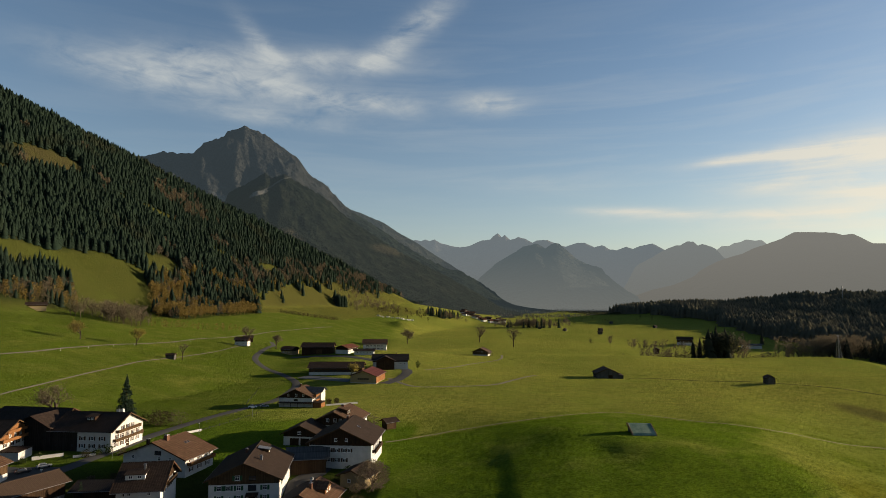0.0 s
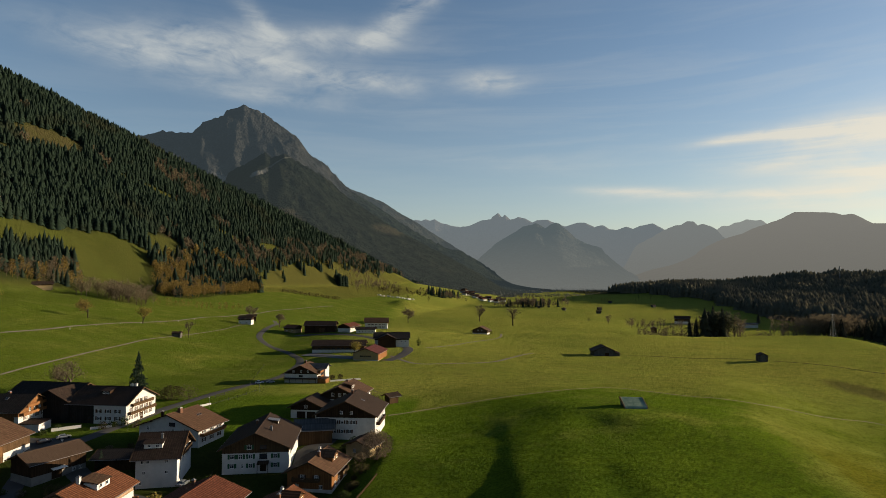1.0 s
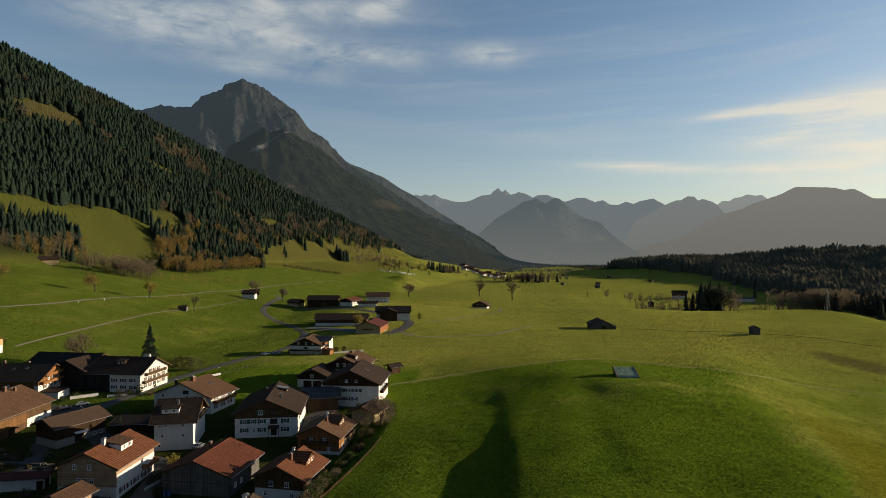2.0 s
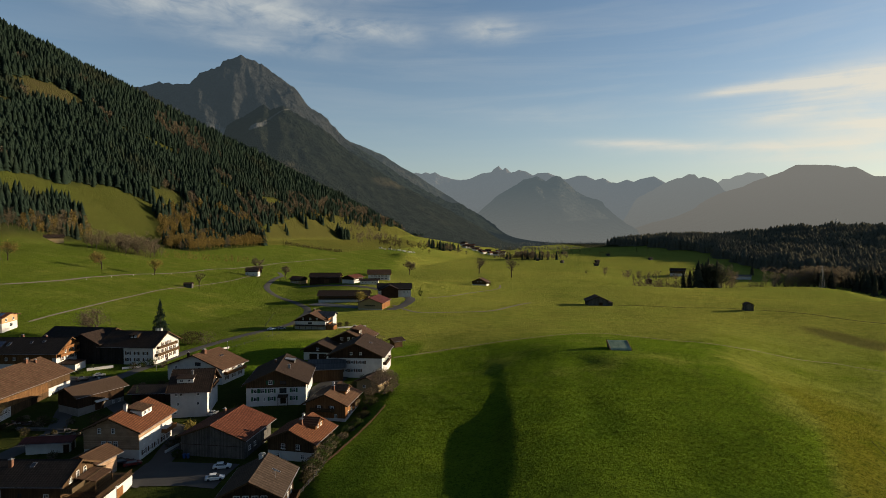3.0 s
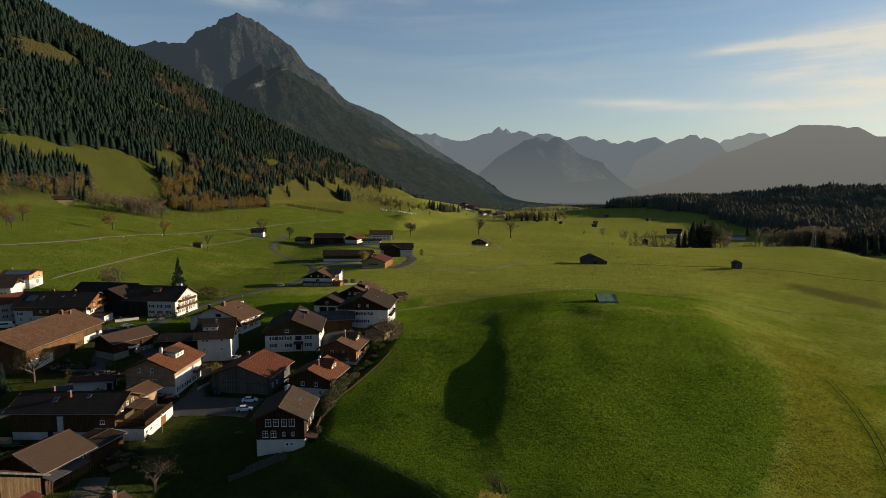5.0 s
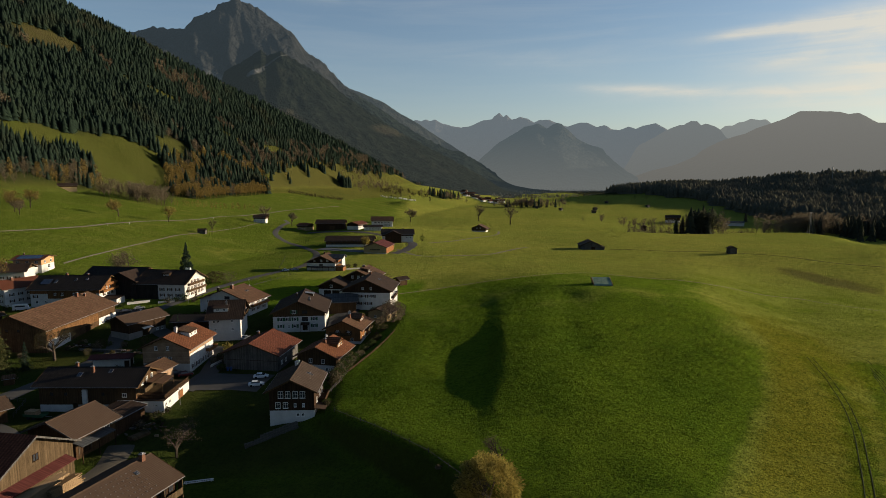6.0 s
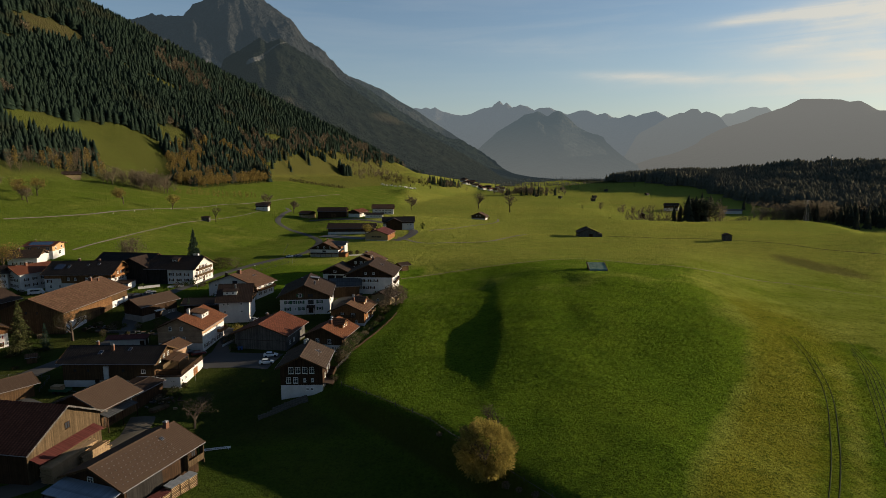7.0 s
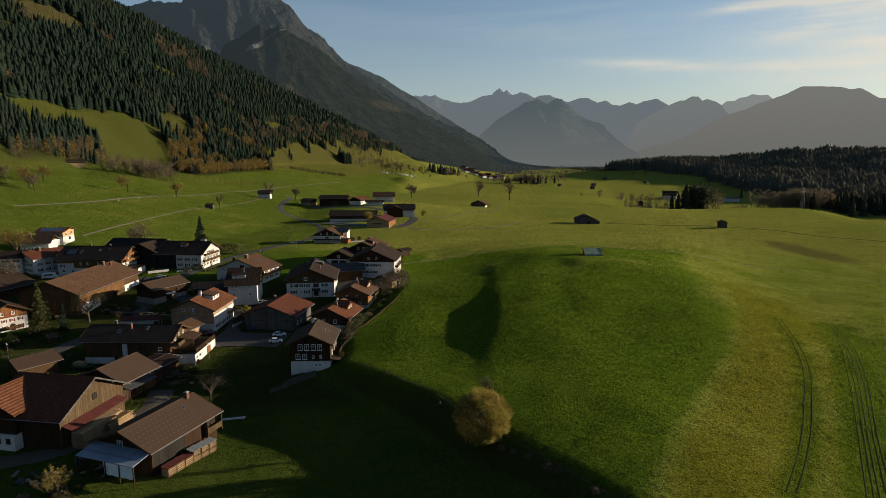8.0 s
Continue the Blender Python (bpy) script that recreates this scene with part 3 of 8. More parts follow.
def land_cover(x, y):
    """Forest floor, dry grass and felled ground, as three shares from 0 to 1; the first also darkens the left pasture
    and paints shade on the village lawns.
    """
    P = np.stack([x, y], 1)
    wood = ease(8, -14, x - forest_edge(y)) * ease(480, 560, y)
    felled = np.zeros(len(x))
    for k, c in enumerate(CLEARINGS):
        hole = ease(1.5, 0.7, inside(P, *c))
        wood = wood * (1 - hole)
        felled = np.maximum(felled, 0.95 * hole if k in (0, 3, 4) else 0.2 * hole)
    wood = np.maximum(wood, ease(-10, 30, x - hill_edge(y)) * ease(800, 840, y))
    wood = np.maximum(wood, ease(0.42, 0.55, bump(x, y, 640, 1780, 220, 160)))
    wood = np.maximum(wood, 0.9 * within(P, COPSE))
    wood = np.maximum(wood, 0.85 * within(P, FOOT_WOOD))
    wood = np.maximum(wood, 0.35 * within(P, STREAM))
    u = x - 31 - 0.44 * y - np.interp(y, (26, 44, 66, 92, 131, 166, 215), (-8, -5.5, 0, 6, 9.4, 4, -6.6))
    dry = ease(-4, 6, u) * ease(60, 12, u) * ease(230, 150, y)
    far_edge = np.interp(x, (-23, 3, 31, 61, 78, 93, 109, 126), (232, 247, 255, 267, 277, 268, 249, 239))
    soft = 5 + 12 * ease(100, 150, y)
    lush = ease(1, -1, u / soft) * ease(4, -4, y - far_edge) * (1.0 - 0.26 * ease(80, 200, y))
    lush = np.maximum(lush, 0.66 * ease(16, 44, u) * ease(170, 120, y))
    lush = np.maximum(lush, ease(6, -6, x - lip(y)) * ease(290, 250, y))
    lush = np.maximum(lush, 0.62 * ease(-45, -110, x) * ease(1500, 1300, y))
    lush = np.maximum(lush, 0.40 * ease(340, 250, y) * ease(-30, 0, x))
    # damp green bands along the wheel tracks
    mid = [((a + c) / 2, (b + d) / 2) for (a, b), (c, d) in zip(RUT_EAST, RUT_WEST)]
    lush = np.maximum(lush, np.maximum(ease(4.0, 1.5, off_line(P, RUT_INNER)), ease(8.0, 3.5, off_line(P, mid))))
    # shade painted as darker ground: village yards, lawns under the bank, one lawn patch
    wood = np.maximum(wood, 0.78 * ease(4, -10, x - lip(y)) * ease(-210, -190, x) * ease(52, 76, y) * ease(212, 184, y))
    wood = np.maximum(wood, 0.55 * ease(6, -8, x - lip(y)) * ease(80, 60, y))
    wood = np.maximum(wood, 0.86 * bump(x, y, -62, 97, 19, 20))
    felled = np.maximum(felled, 0.65 * ease(1.4, 0.5, inside(P, 236, 316, 13, 40, 8)))
    rough = 1.0 * within(P, ROUGH_SLOPE)
    dry = np.maximum(dry, 0.62 * rough)
    felled = np.maximum(felled, np.maximum(0.30 * rough, 0.55 * within(P, STREAM)))
    lush = lush * (1 - 0.8 * rough)
    wood = np.maximum(wood, 0.32 * ease(-70, -120, x) + 0.14 * ease(-300, -410, x) * ease(1150, 1000, y))
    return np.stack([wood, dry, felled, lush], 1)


cover = me.color_attributes.new("cover", "FLOAT_COLOR", "POINT")
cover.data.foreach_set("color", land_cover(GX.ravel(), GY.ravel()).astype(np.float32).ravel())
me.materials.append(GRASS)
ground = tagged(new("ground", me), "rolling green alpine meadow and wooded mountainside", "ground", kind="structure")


# ---- mesh helpers ----
def mesh_of(name, verts, faces, material=None, smooth=False):
    me = bpy.data.meshes.new(name)
    me.from_pydata([tuple(v) for v in verts], [], [tuple(f) for f in faces])
    if smooth:
        me.polygons.foreach_set("use_smooth", [True] * len(me.polygons))
    if material:
        me.materials.append(material)
    return me


class Shape:
    """Collects boxes, slabs and prisms into one mesh."""

    def __init__(self):
        self.v, self.f = [], []

    def add(self, verts, faces):
        k = len(self.v)
        self.v += [tuple(p) for p in verts]
        self.f += [tuple(i + k for i in q) for q in faces]
        return self

    def box(self, x0, x1, y0, y1, z0, z1):
        v = [(x, y, z) for z in (z0, z1) for x, y in ((x0, y0), (x1, y0), (x1, y1), (x0, y1))]
        return self.add(v, [(3, 2, 1, 0), (4, 5, 6, 7), (0, 1, 5, 4), (1, 2, 6, 5), (2, 3, 7, 6), (3, 0, 4, 7)])

    def prism(self, profile, x0, x1):
        """A profile of (y, z), run along x."""
        n = len(profile)
        v = [(x0, y, z) for y, z in profile] + [(x1, y, z) for y, z in profile]
        f = [tuple(range(n))[::-1], tuple(range(n, 2 * n))] + [(i, (i + 1) % n, n + (i + 1) % n, n + i) for i in range(n)]
        return self.add(v, f)

    def hexa(self, low, high):
        """Two quads, joined."""
        v = list(low) + list(high)
        return self.add(v, [(3, 2, 1, 0), (4, 5, 6, 7), (0, 1, 5, 4), (1, 2, 6, 5), (2, 3, 7, 6), (3, 0, 4, 7)])

    def stick(self, a, b, r0, r1, sides=5):
        a, b = Vector(a), Vector(b)
        d = (b - a).normalized()
        u = d.orthogonal().normalized()
        w = d.cross(u)
        v = [c + (u * math.cos(t) + w * math.sin(t)) * r for c, r in ((a, r0), (b, r1)) for t in [2 * math.pi * i / sides for i in range(sides)]]
        f = [(i, (i + 1) % sides, sides + (i + 1) % sides, sides + i) for i in range(sides)]
        return self.add(v, f + [tuple(range(sides))[::-1], tuple(range(sides, 2 * sides))])

    def mesh(self, name, material, smooth=False):
        me = mesh_of(name, self.v, self.f, material, smooth)
        bm = bmesh.new()
        bm.from_mesh(me)
        bmesh.ops.recalc_face_normals(bm, faces=bm.faces)
        bm.to_mesh(me)
        bm.free()
        return me


def part(name, mesh, parent, m=None, label=""):
    ob = new(name, mesh)
    ob.parent = parent
    if m is not None:
        ob.matrix_basis = m
    if label:
        ob["label"] = label
    return ob


def thing(name, x, y, head=0.0, z=None, label="", category="", group="", lift=0.0):
    e = new(name)
    e.empty_display_size = 0.5
    e.matrix_basis = pose(x, y, float(height(x, y)) + lift if z is None else z, 0, 0, head)
    return tagged(e, label, category, group)


# ---- houses ----
class House:
    """A gabled house: x runs along the ridge, E and W are its gables, S and N its eaves."""

    built = []

    def __init__(self, label, x, y, head, L, W, ridge, pitch=24, base=3.0, low=None, up=None, roof=None, ov=1.1, og=1.2, name="house", category="house", z=None, group="", trim=None, gutter=True):
        self.e = thing(name, x, y, head, z, label, category, group)
        House.built.append((x, y, radians(head), L, W))
        self.L, self.W, self.ridge, self.tan = L, W, ridge, math.tan(radians(pitch))
        self.lw, self.ww = L / 2 - og, W / 2 - ov
        self.th = 0.24
        self.low, self.up, self.roofm = low or PLASTER, up or WOOD_DARK, roof or ROOF_DARK
        self.base = base
        self.trim = trim or WOOD_BROWN
        top = ridge - self.th
        self.he = top - self.tan * self.ww
        # walls
        def profile(z0, z1, out):
            pts = []
            zs = [z0] + ([self.he] if z0 < self.he < z1 else []) + [z1]
            half = lambda q: (self.ww + out) if q <= self.he else max(0.02, (self.ww + out) * (top - q) / (top - self.he))
            return [(-half(q), q) for q in zs] + [(half(q), q) for q in reversed(zs)]
        if base > 0:
            part("wall", Shape().prism(profile(-2.5, min(base, top - 0.05), 0), -self.lw, self.lw).mesh("wall", self.low), self.e)
        if base < top - 0.1:
            b0 = base if base > 0 else -2.5
            part("upper_wall" if base > 0 else "wall", Shape().prism(profile(b0, top, 0.05), -self.lw - 0.05, self.lw + 0.05).mesh("upper_wall", self.up), self.e, None, "" if base <= 0 else self.up["says"])
        # roof
        s = Shape()
        eave = ridge - self.tan * W / 2
        for q in (-1, 1):
            lo = [(-L / 2, 0, ridge - self.th), (L / 2, 0, ridge - self.th), (L / 2, q * W / 2, eave - self.th), (-L / 2, q * W / 2, eave - self.th)]
            s.hexa(lo, [(a, b, c + self.th) for a, b, c in lo])
        self.roof = part("roof", s.mesh("roof", self.roofm), self.e, None, self.roofm["says"])
        part("ridge_cap", Shape().prism([(-0.22, ridge - 0.05), (0, ridge + 0.12), (0.22, ridge - 0.05)], -L / 2, L / 2).mesh("ridge_cap", self.roofm), self.roof)
        for end in (-1, 1):
            x0 = end * (L / 2 - 0.02)
            for q in (-1, 1):
                lo = [(x0, 0, ridge - 0.36), (x0 + end * 0.07, 0, ridge - 0.36), (x0 + end * 0.07, q * (W / 2 + 0.02), eave - 0.36), (x0, q * (W / 2 + 0.02), eave - 0.36)]
                part("bargeboard", Shape().hexa(lo, [(a, b, c + 0.40) for a, b, c in lo]).mesh("bargeboard", self.trim), self.roof)
        if gutter:
            for q in (-1, 1):
                part("gutter", Shape().stick((-L / 2, q * (W / 2 + 0.06), eave - 0.16), (L / 2, q * (W / 2 + 0.06), eave - 0.16), 0.09, 0.09, 6).mesh("gutter", METAL), self.roof)
        # purlin ends under the gables
        for end in (-1, 1):
            for v in (0, -self.ww * 0.55, self.ww * 0.55):
                z1 = top - self.tan * abs(v) - 0.03
                part("purlin", Shape().box(min(end * (self.lw - 0.1), end * (L / 2 - 0.15)), max(end * (self.lw - 0.1), end * (L / 2 - 0.15)), v - 0.1, v + 0.1, z1 - 0.25, z1).mesh("purlin", self.trim), self.roof)

    def zroof(self, v):
        return self.ridge - self.tan * abs(v)

    def on(self, face, u, z, out=0.0):
        d = {"S": ((u, -self.ww - out), 0), "N": ((-u, self.ww + out), 180), "E": ((self.lw + out, u), 90), "W": ((-self.lw - out, -u), -90)}[face]
        return pose(d[0][0], d[0][1], z, 0, 0, d[1])

    def win(self, face, us, z, w=1.0, h=1.2, shut=None, frame=None, parent=None, out=None):
        for u in (us if hasattr(us, "__iter__") else (us,)):
            window(parent or self.e, self.on(face, u, z, (0.05 if z + h / 2 > self.base else 0.0) if out is None else out), w, h, shut, frame)
        return self

    def door(self, face, u, w=1.1, h=2.1, material=None, name="door"):
        d = part(name, Shape().box(-w / 2, w / 2, -0.06, 0.02, 0, h).mesh("door", material or WOOD_DARK), self.e, self.on(face, u, 0.0, 0.03))
        s = Shape()
        for a, b, c, e in ((-w / 2 - 0.1, -w / 2, 0, h + 0.1), (w / 2, w / 2 + 0.1, 0, h + 0.1), (-w / 2 - 0.1, w / 2 + 0.1, h, h + 0.12)):
            s.box(a, b, -0.1, 0.02, c, e)
        part("door_frame", s.mesh("door_frame", self.trim), d)
        return self

    def balcony(self, face, u0, u1, z, depth=1.3, material=None, solid=True, rail=0.95):
        material = material or WOOD_WARM
        b = part("balcony", Shape().box(u0, u1, -depth, 0, -0.16, 0).mesh("balcony", material), self.e, self.on(face, 0, z, 0.05), "wooden balcony with plank railing")
        n = max(4, int((u1 - u0) / 0.22))
        w = (u1 - u0) / n
        front = Shape().box(0.015, w - 0.015, 0, 0.03, 0.04, rail - 0.08).mesh("railing_board", material)
        side = Shape().box(0, 0.03, 0.012, depth / 5 - 0.012, 0.04, rail - 0.08).mesh("railing_board", material)
        for i in range(n):
            part("railing_board", front, b, pose(u0 + w * i, -depth, 0))
        for u in (u0, u1 - 0.03):
            for i in range(5):
                part("railing_board", side, b, pose(u, -depth + 0.03 + i * (depth - 0.03) / 5, 0))
        part("handrail", Shape().box(u0 - 0.03, u1 + 0.03, -depth - 0.04, -depth + 0.06, rail - 0.08, rail).mesh("handrail", material), b)
        for u in (u0, (u0 + u1) / 2 - 0.05, u1 - 0.1):
            part("bracket", Shape().hexa([(u, -0.02, -0.9), (u + 0.1, -0.02, -0.9), (u + 0.1, -0.12, -0.9), (u, -0.12, -0.9)], [(u, -depth * 0.8, -0.16), (u + 0.1, -depth * 0.8, -0.16), (u + 0.1, -depth * 0.95, -0.16), (u, -depth * 0.95, -0.16)]).mesh("bracket", material), b)
        return self

    def chimney(self, u, v=0.0, h=1.1, w=0.7, material=None):
        z = self.zroof(abs(v) + w / 2)
        c = part("chimney", Shape().box(u - w / 2, u + w / 2, v - w / 2, v + w / 2, z - 0.3, self.zroof(v) + h).mesh("chimney", material or BRICK), self.e, None, "masonry chimney")
        t = self.zroof(v) + h
        part("chimney_cap", Shape().box(u - w / 2 - 0.09, u + w / 2 + 0.09, v - w / 2 - 0.09, v + w / 2 + 0.09, t, t + 0.1).box(u - w / 4, u + w / 4, v - w / 4, v + w / 4, t + 0.1, t + 0.3).mesh("chimney_cap", METAL), c)
        return self

    def skylight(self, u, v, w=0.9, h=1.3):
        a = math.degrees(math.atan(self.tan)) * (1 if v < 0 else -1)
        s = part("skylight", Shape().box(-w / 2, w / 2, -h / 2, h / 2, 0, 0.07).mesh("skylight", METAL), self.e, pose(u, v, self.zroof(v), a, 0, 0))
        part("pane", Shape().box(-w / 2 + 0.08, w / 2 - 0.08, -h / 2 + 0.08, h / 2 - 0.08, 0.07, 0.085).mesh("pane", GLASS), s)
        return self

    def panels(self, u0, u1, v0, v1, cols, rows):
        a = math.degrees(math.atan(self.tan)) * (1 if v0 < 0 else -1)
        w, k = (u1 - u0) / cols, 1 / math.cos(math.atan(self.tan))
        h = (v1 - v0) / rows
        me = Shape().box(-w / 2 + 0.03, w / 2 - 0.03, -h * k / 2 + 0.03, h * k / 2 - 0.03, 0.08, 0.12).mesh("solar_panel", SOLAR)
        for i in range(cols):
            for j in range(rows):
                v = v0 + (j + 0.5) * h
                part("solar_panel", me, self.roof, pose(u0 + (i + 0.5) * w, v, self.zroof(v), a, 0, 0), "dark blue solar panel")
        return self

    def dormer(self, u, side, v, w, h=1.5, wall=None, roof=None, wins=2, gable=False):
        y, z0 = side * v, self.zroof(v)
        t = z0 + h
        vb = max(0.3, (self.ridge - t) / self.tan)      # where the dormer's top meets the roof
        s = Shape().add([(u - w / 2, y, z0 - 0.2), (u + w / 2, y, z0 - 0.2), (u + w / 2, y, t), (u - w / 2, y, t), (u - w / 2, side * vb, t), (u + w / 2, side * vb, t)],
                        [(0, 1, 2, 3), (0, 3, 4), (1, 5, 2), (3, 2, 5, 4)])
        d = part("dormer", s.mesh("dormer", wall or self.low), self.e)
        if gable:
            r = w * 0.28
            pr = [(u - w / 2 - 0.4, t - 0.15), (u, t + r), (u + w / 2 + 0.4, t - 0.15), (u + w / 2 + 0.4, t), (u, t + r + 0.18), (u - w / 2 - 0.4, t)]
            v2 = max(0.0, (self.ridge - t - r) / self.tan)
            va, vc = y + side * 0.5, side * v2
            n = len(pr)
            vs = [(a, va, b) for a, b in pr] + [(a, vc, b) for a, b in pr]
            part("dormer_roof", Shape().add(vs, [tuple(range(n)), tuple(range(n, 2 * n))[::-1]] + [(i, (i + 1) % n, n + (i + 1) % n, n + i) for i in range(n)]).mesh("dormer_roof", roof or self.roofm), d)
            part("gable_board", Shape().add([(u - w / 2, y + side * 0.02, t), (u + w / 2, y + side * 0.02, t), (u, y + side * 0.02, t + r), (u - w / 2, y - side * 0.1, t), (u + w / 2, y - side * 0.1, t), (u, y - side * 0.1, t + r)], [(0, 1, 2), (5, 4, 3), (0, 3, 4, 1), (1, 4, 5, 2), (2, 5, 3, 0)]).mesh("gable_board", self.trim), d)
        else:
            rise = min(0.9, (v - vb) * 0.2 + 0.15)
            va, vc = y + side * 0.45, side * max(0.05, vb - 0.9)
            lo = [(u - w / 2 - 0.3, va, t - 0.02), (u + w / 2 + 0.3, va, t - 0.02), (u + w / 2 + 0.3, vc, t + rise), (u - w / 2 - 0.3, vc, t + rise)]
            part("dormer_roof", Shape().hexa(lo, [(a, b, c + 0.16) for a, b, c in lo]).mesh("dormer_roof", roof or self.roofm), d)
        for i in range(wins):
            uu = u + (i - (wins - 1) / 2) * w / max(wins, 1) * 0.9
            m = pose(uu, y, z0 + h * 0.52, 0, 0, 0 if side < 0 else 180)
            window(d, m, min(0.95, w / wins * 0.62), h * 0.62, None, None)
        return self

    def porch(self, face, u0, u1, z, depth, material=None, drop=0.5, posts=True, th=0.14):
        """A lean-to roof on a wall."""
        m = self.on(face, 0, 0, 0.05)
        lo = [(u0, 0, z), (u1, 0, z), (u1, -depth, z - drop), (u0, -depth, z - drop)]
        p = part("lean_to_roof", Shape().hexa(lo, [(a, b, c + th) for a, b, c in lo]).mesh("lean_to_roof", material or self.roofm), self.e, m)
        if posts:
            n = max(2, int((u1 - u0) / 3.5) + 1)
            for i in range(n):
                u = u0 + 0.15 + (u1 - u0 - 0.3) * i / (n - 1)
                part("post", Shape().box(u - 0.08, u + 0.08, -depth + 0.2, -depth + 0.36, -1.5, z - drop + 0.02).mesh("post", WOOD_DARK), p)
        return self

    def annex(self, x0, x1, y0, y1, z1, wall=None, roof=None, rise=0.3, name="annex"):
        a = part(name, Shape().box(x0, x1, y0, y1, -2.0, z1).mesh(name, wall or self.low), self.e)
        part("annex_roof", Shape().hexa([(x0 - 0.3, y0 - 0.3, z1), (x1 + 0.3, y0 - 0.3, z1), (x1 + 0.3, y1 + 0.3, z1 + rise), (x0 - 0.3, y1 + 0.3, z1 + rise)], [(x0 - 0.3, y0 - 0.3, z1 + 0.16), (x1 + 0.3, y0 - 0.3, z1 + 0.16), (x1 + 0.3, y1 + 0.3, z1 + rise + 0.16), (x0 - 0.3, y1 + 0.3, z1 + rise + 0.16)]).mesh("annex_roof", roof or self.roofm), a)
        return self

    def cross(self, x0, side, reach, w, ridge, roof=None, wall=None, base=0.0):
        """A cross gable that grows out of one eave."""
        top, t = ridge, self.tan
        v0 = max(0.0, (self.ridge - ridge) / t)
        y1 = side * (self.ww + reach)
        eave = ridge - t * w / 2
        c = part("cross_wing", Shape().prism([(-w / 2 + 0.9, -2.0), (-w / 2 + 0.9, eave + t * 0.9 - 0.24), (0, ridge - 0.24), (w / 2 - 0.9, eave + t * 0.9 - 0.24), (w / 2 - 0.9, -2.0)], 0, self.ww * 0.8 + reach).mesh("cross_wing", wall or self.up), self.e, pose(x0, side * self.ww * 0.2, 0, 0, 0, 90 * side), (wall or self.up)["says"])
        s = Shape()
        for q in (-1, 1):
            vb = max(0.0, (self.ridge - eave) / t)
            lo = [(x0, side * v0, ridge - 0.2), (x0, y1 + side * 1.0, ridge - 0.2), (x0 + q * w / 2, y1 + side * 1.0, eave - 0.2), (x0 + q * w / 2, side * min(vb, self.W / 2), eave - 0.2)]
            s.hexa(lo, [(a, b, d + 0.23) for a, b, d in lo])
        r = part("cross_roof", s.mesh("cross_roof", roof or self.roofm), c)
        r.matrix_parent_inverse = c.matrix_basis.inverted()
        return c


WINDOW_MESHES = {}


def lattice(xs, zs, depth):
    """A frame with bars: every second cell of the grid is an opening."""
    nx, nz = len(xs), len(zs)
    at = lambda i, j, k: (i * nz + j) * 2 + k
    vs = [(x, depth if k == 0 else 0.0, z) for x in xs for z in zs for k in (0, 1)]
    solid = lambda i, j: 0 <= i < nx - 1 and 0 <= j < nz - 1 and not (i % 2 and j % 2)
    fs = []
    for i in range(nx - 1):
        for j in range(nz - 1):
            if not solid(i, j):
                continue
            for k in (0, 1):
                fs.append((at(i, j, k), at(i + 1, j, k), at(i + 1, j + 1, k), at(i, j + 1, k)))
            for di, dj, p, q in ((-1, 0, (i, j), (i, j + 1)), (1, 0, (i + 1, j), (i + 1, j + 1)), (0, -1, (i, j), (i + 1, j)), (0, 1, (i, j + 1), (i + 1, j + 1))):
                if not solid(i + di, j + dj):
                    fs.append((at(*p, 0), at(*q, 0), at(*q, 1), at(*p, 1)))
    return Shape().add(vs, fs)


def window(parent, m, w, h, shut=None, frame=None):
    frame = frame or WHITE_PAINT
    key = (round(w, 2), round(h, 2), frame.name)
    if key not in WINDOW_MESHES:
        a, b, t = w / 2, h / 2, 0.09
        zs = [-b, -b + t, 0.12, 0.17, b - t, b] if h > 1.0 else [-b, -b + t, b - t, b]
        s = lattice([-a, -a + t, -0.03, 0.03, a - t, a], zs, -0.09)
        WINDOW_MESHES[key] = (s.mesh("window", frame), Shape().box(-a - 0.06, a + 0.06, -0.16, 0.0, -b - 0.07, -b - 0.002).mesh("sill", frame), Shape().box(-a + t / 2, a - t / 2, -0.03, -0.005, -b + t / 2, b - t / 2).mesh("pane", GLASS))
    f, q, p = WINDOW_MESHES[key]
    win = part("window", f, parent, m)
    part("pane", p, win)
    part("sill", q, win)
    if shut:
        k = (round(w, 2), round(h, 2), shut.name)
        if k not in WINDOW_MESHES:
            s = Shape().box(-w / 4, w / 4, -0.05, 0.0, -h / 2, h / 2)
            for z in (-h * 0.22, h * 0.22):
                s.box(-w / 4 + 0.06, w / 4 - 0.06, -0.065, -0.05, z - h * 0.17, z + h * 0.17)
            WINDOW_MESHES[k] = s.mesh("shutter", shut)
        for q in (-1, 1):
            part("shutter", WINDOW_MESHES[k], win, pose(q * (w * 0.75 + 0.03), -0.01, 0), shut["says"])
    return win


def spread(n, width):
    return [width * ((i + 0.5) / n - 0.5) for i in range(n)]


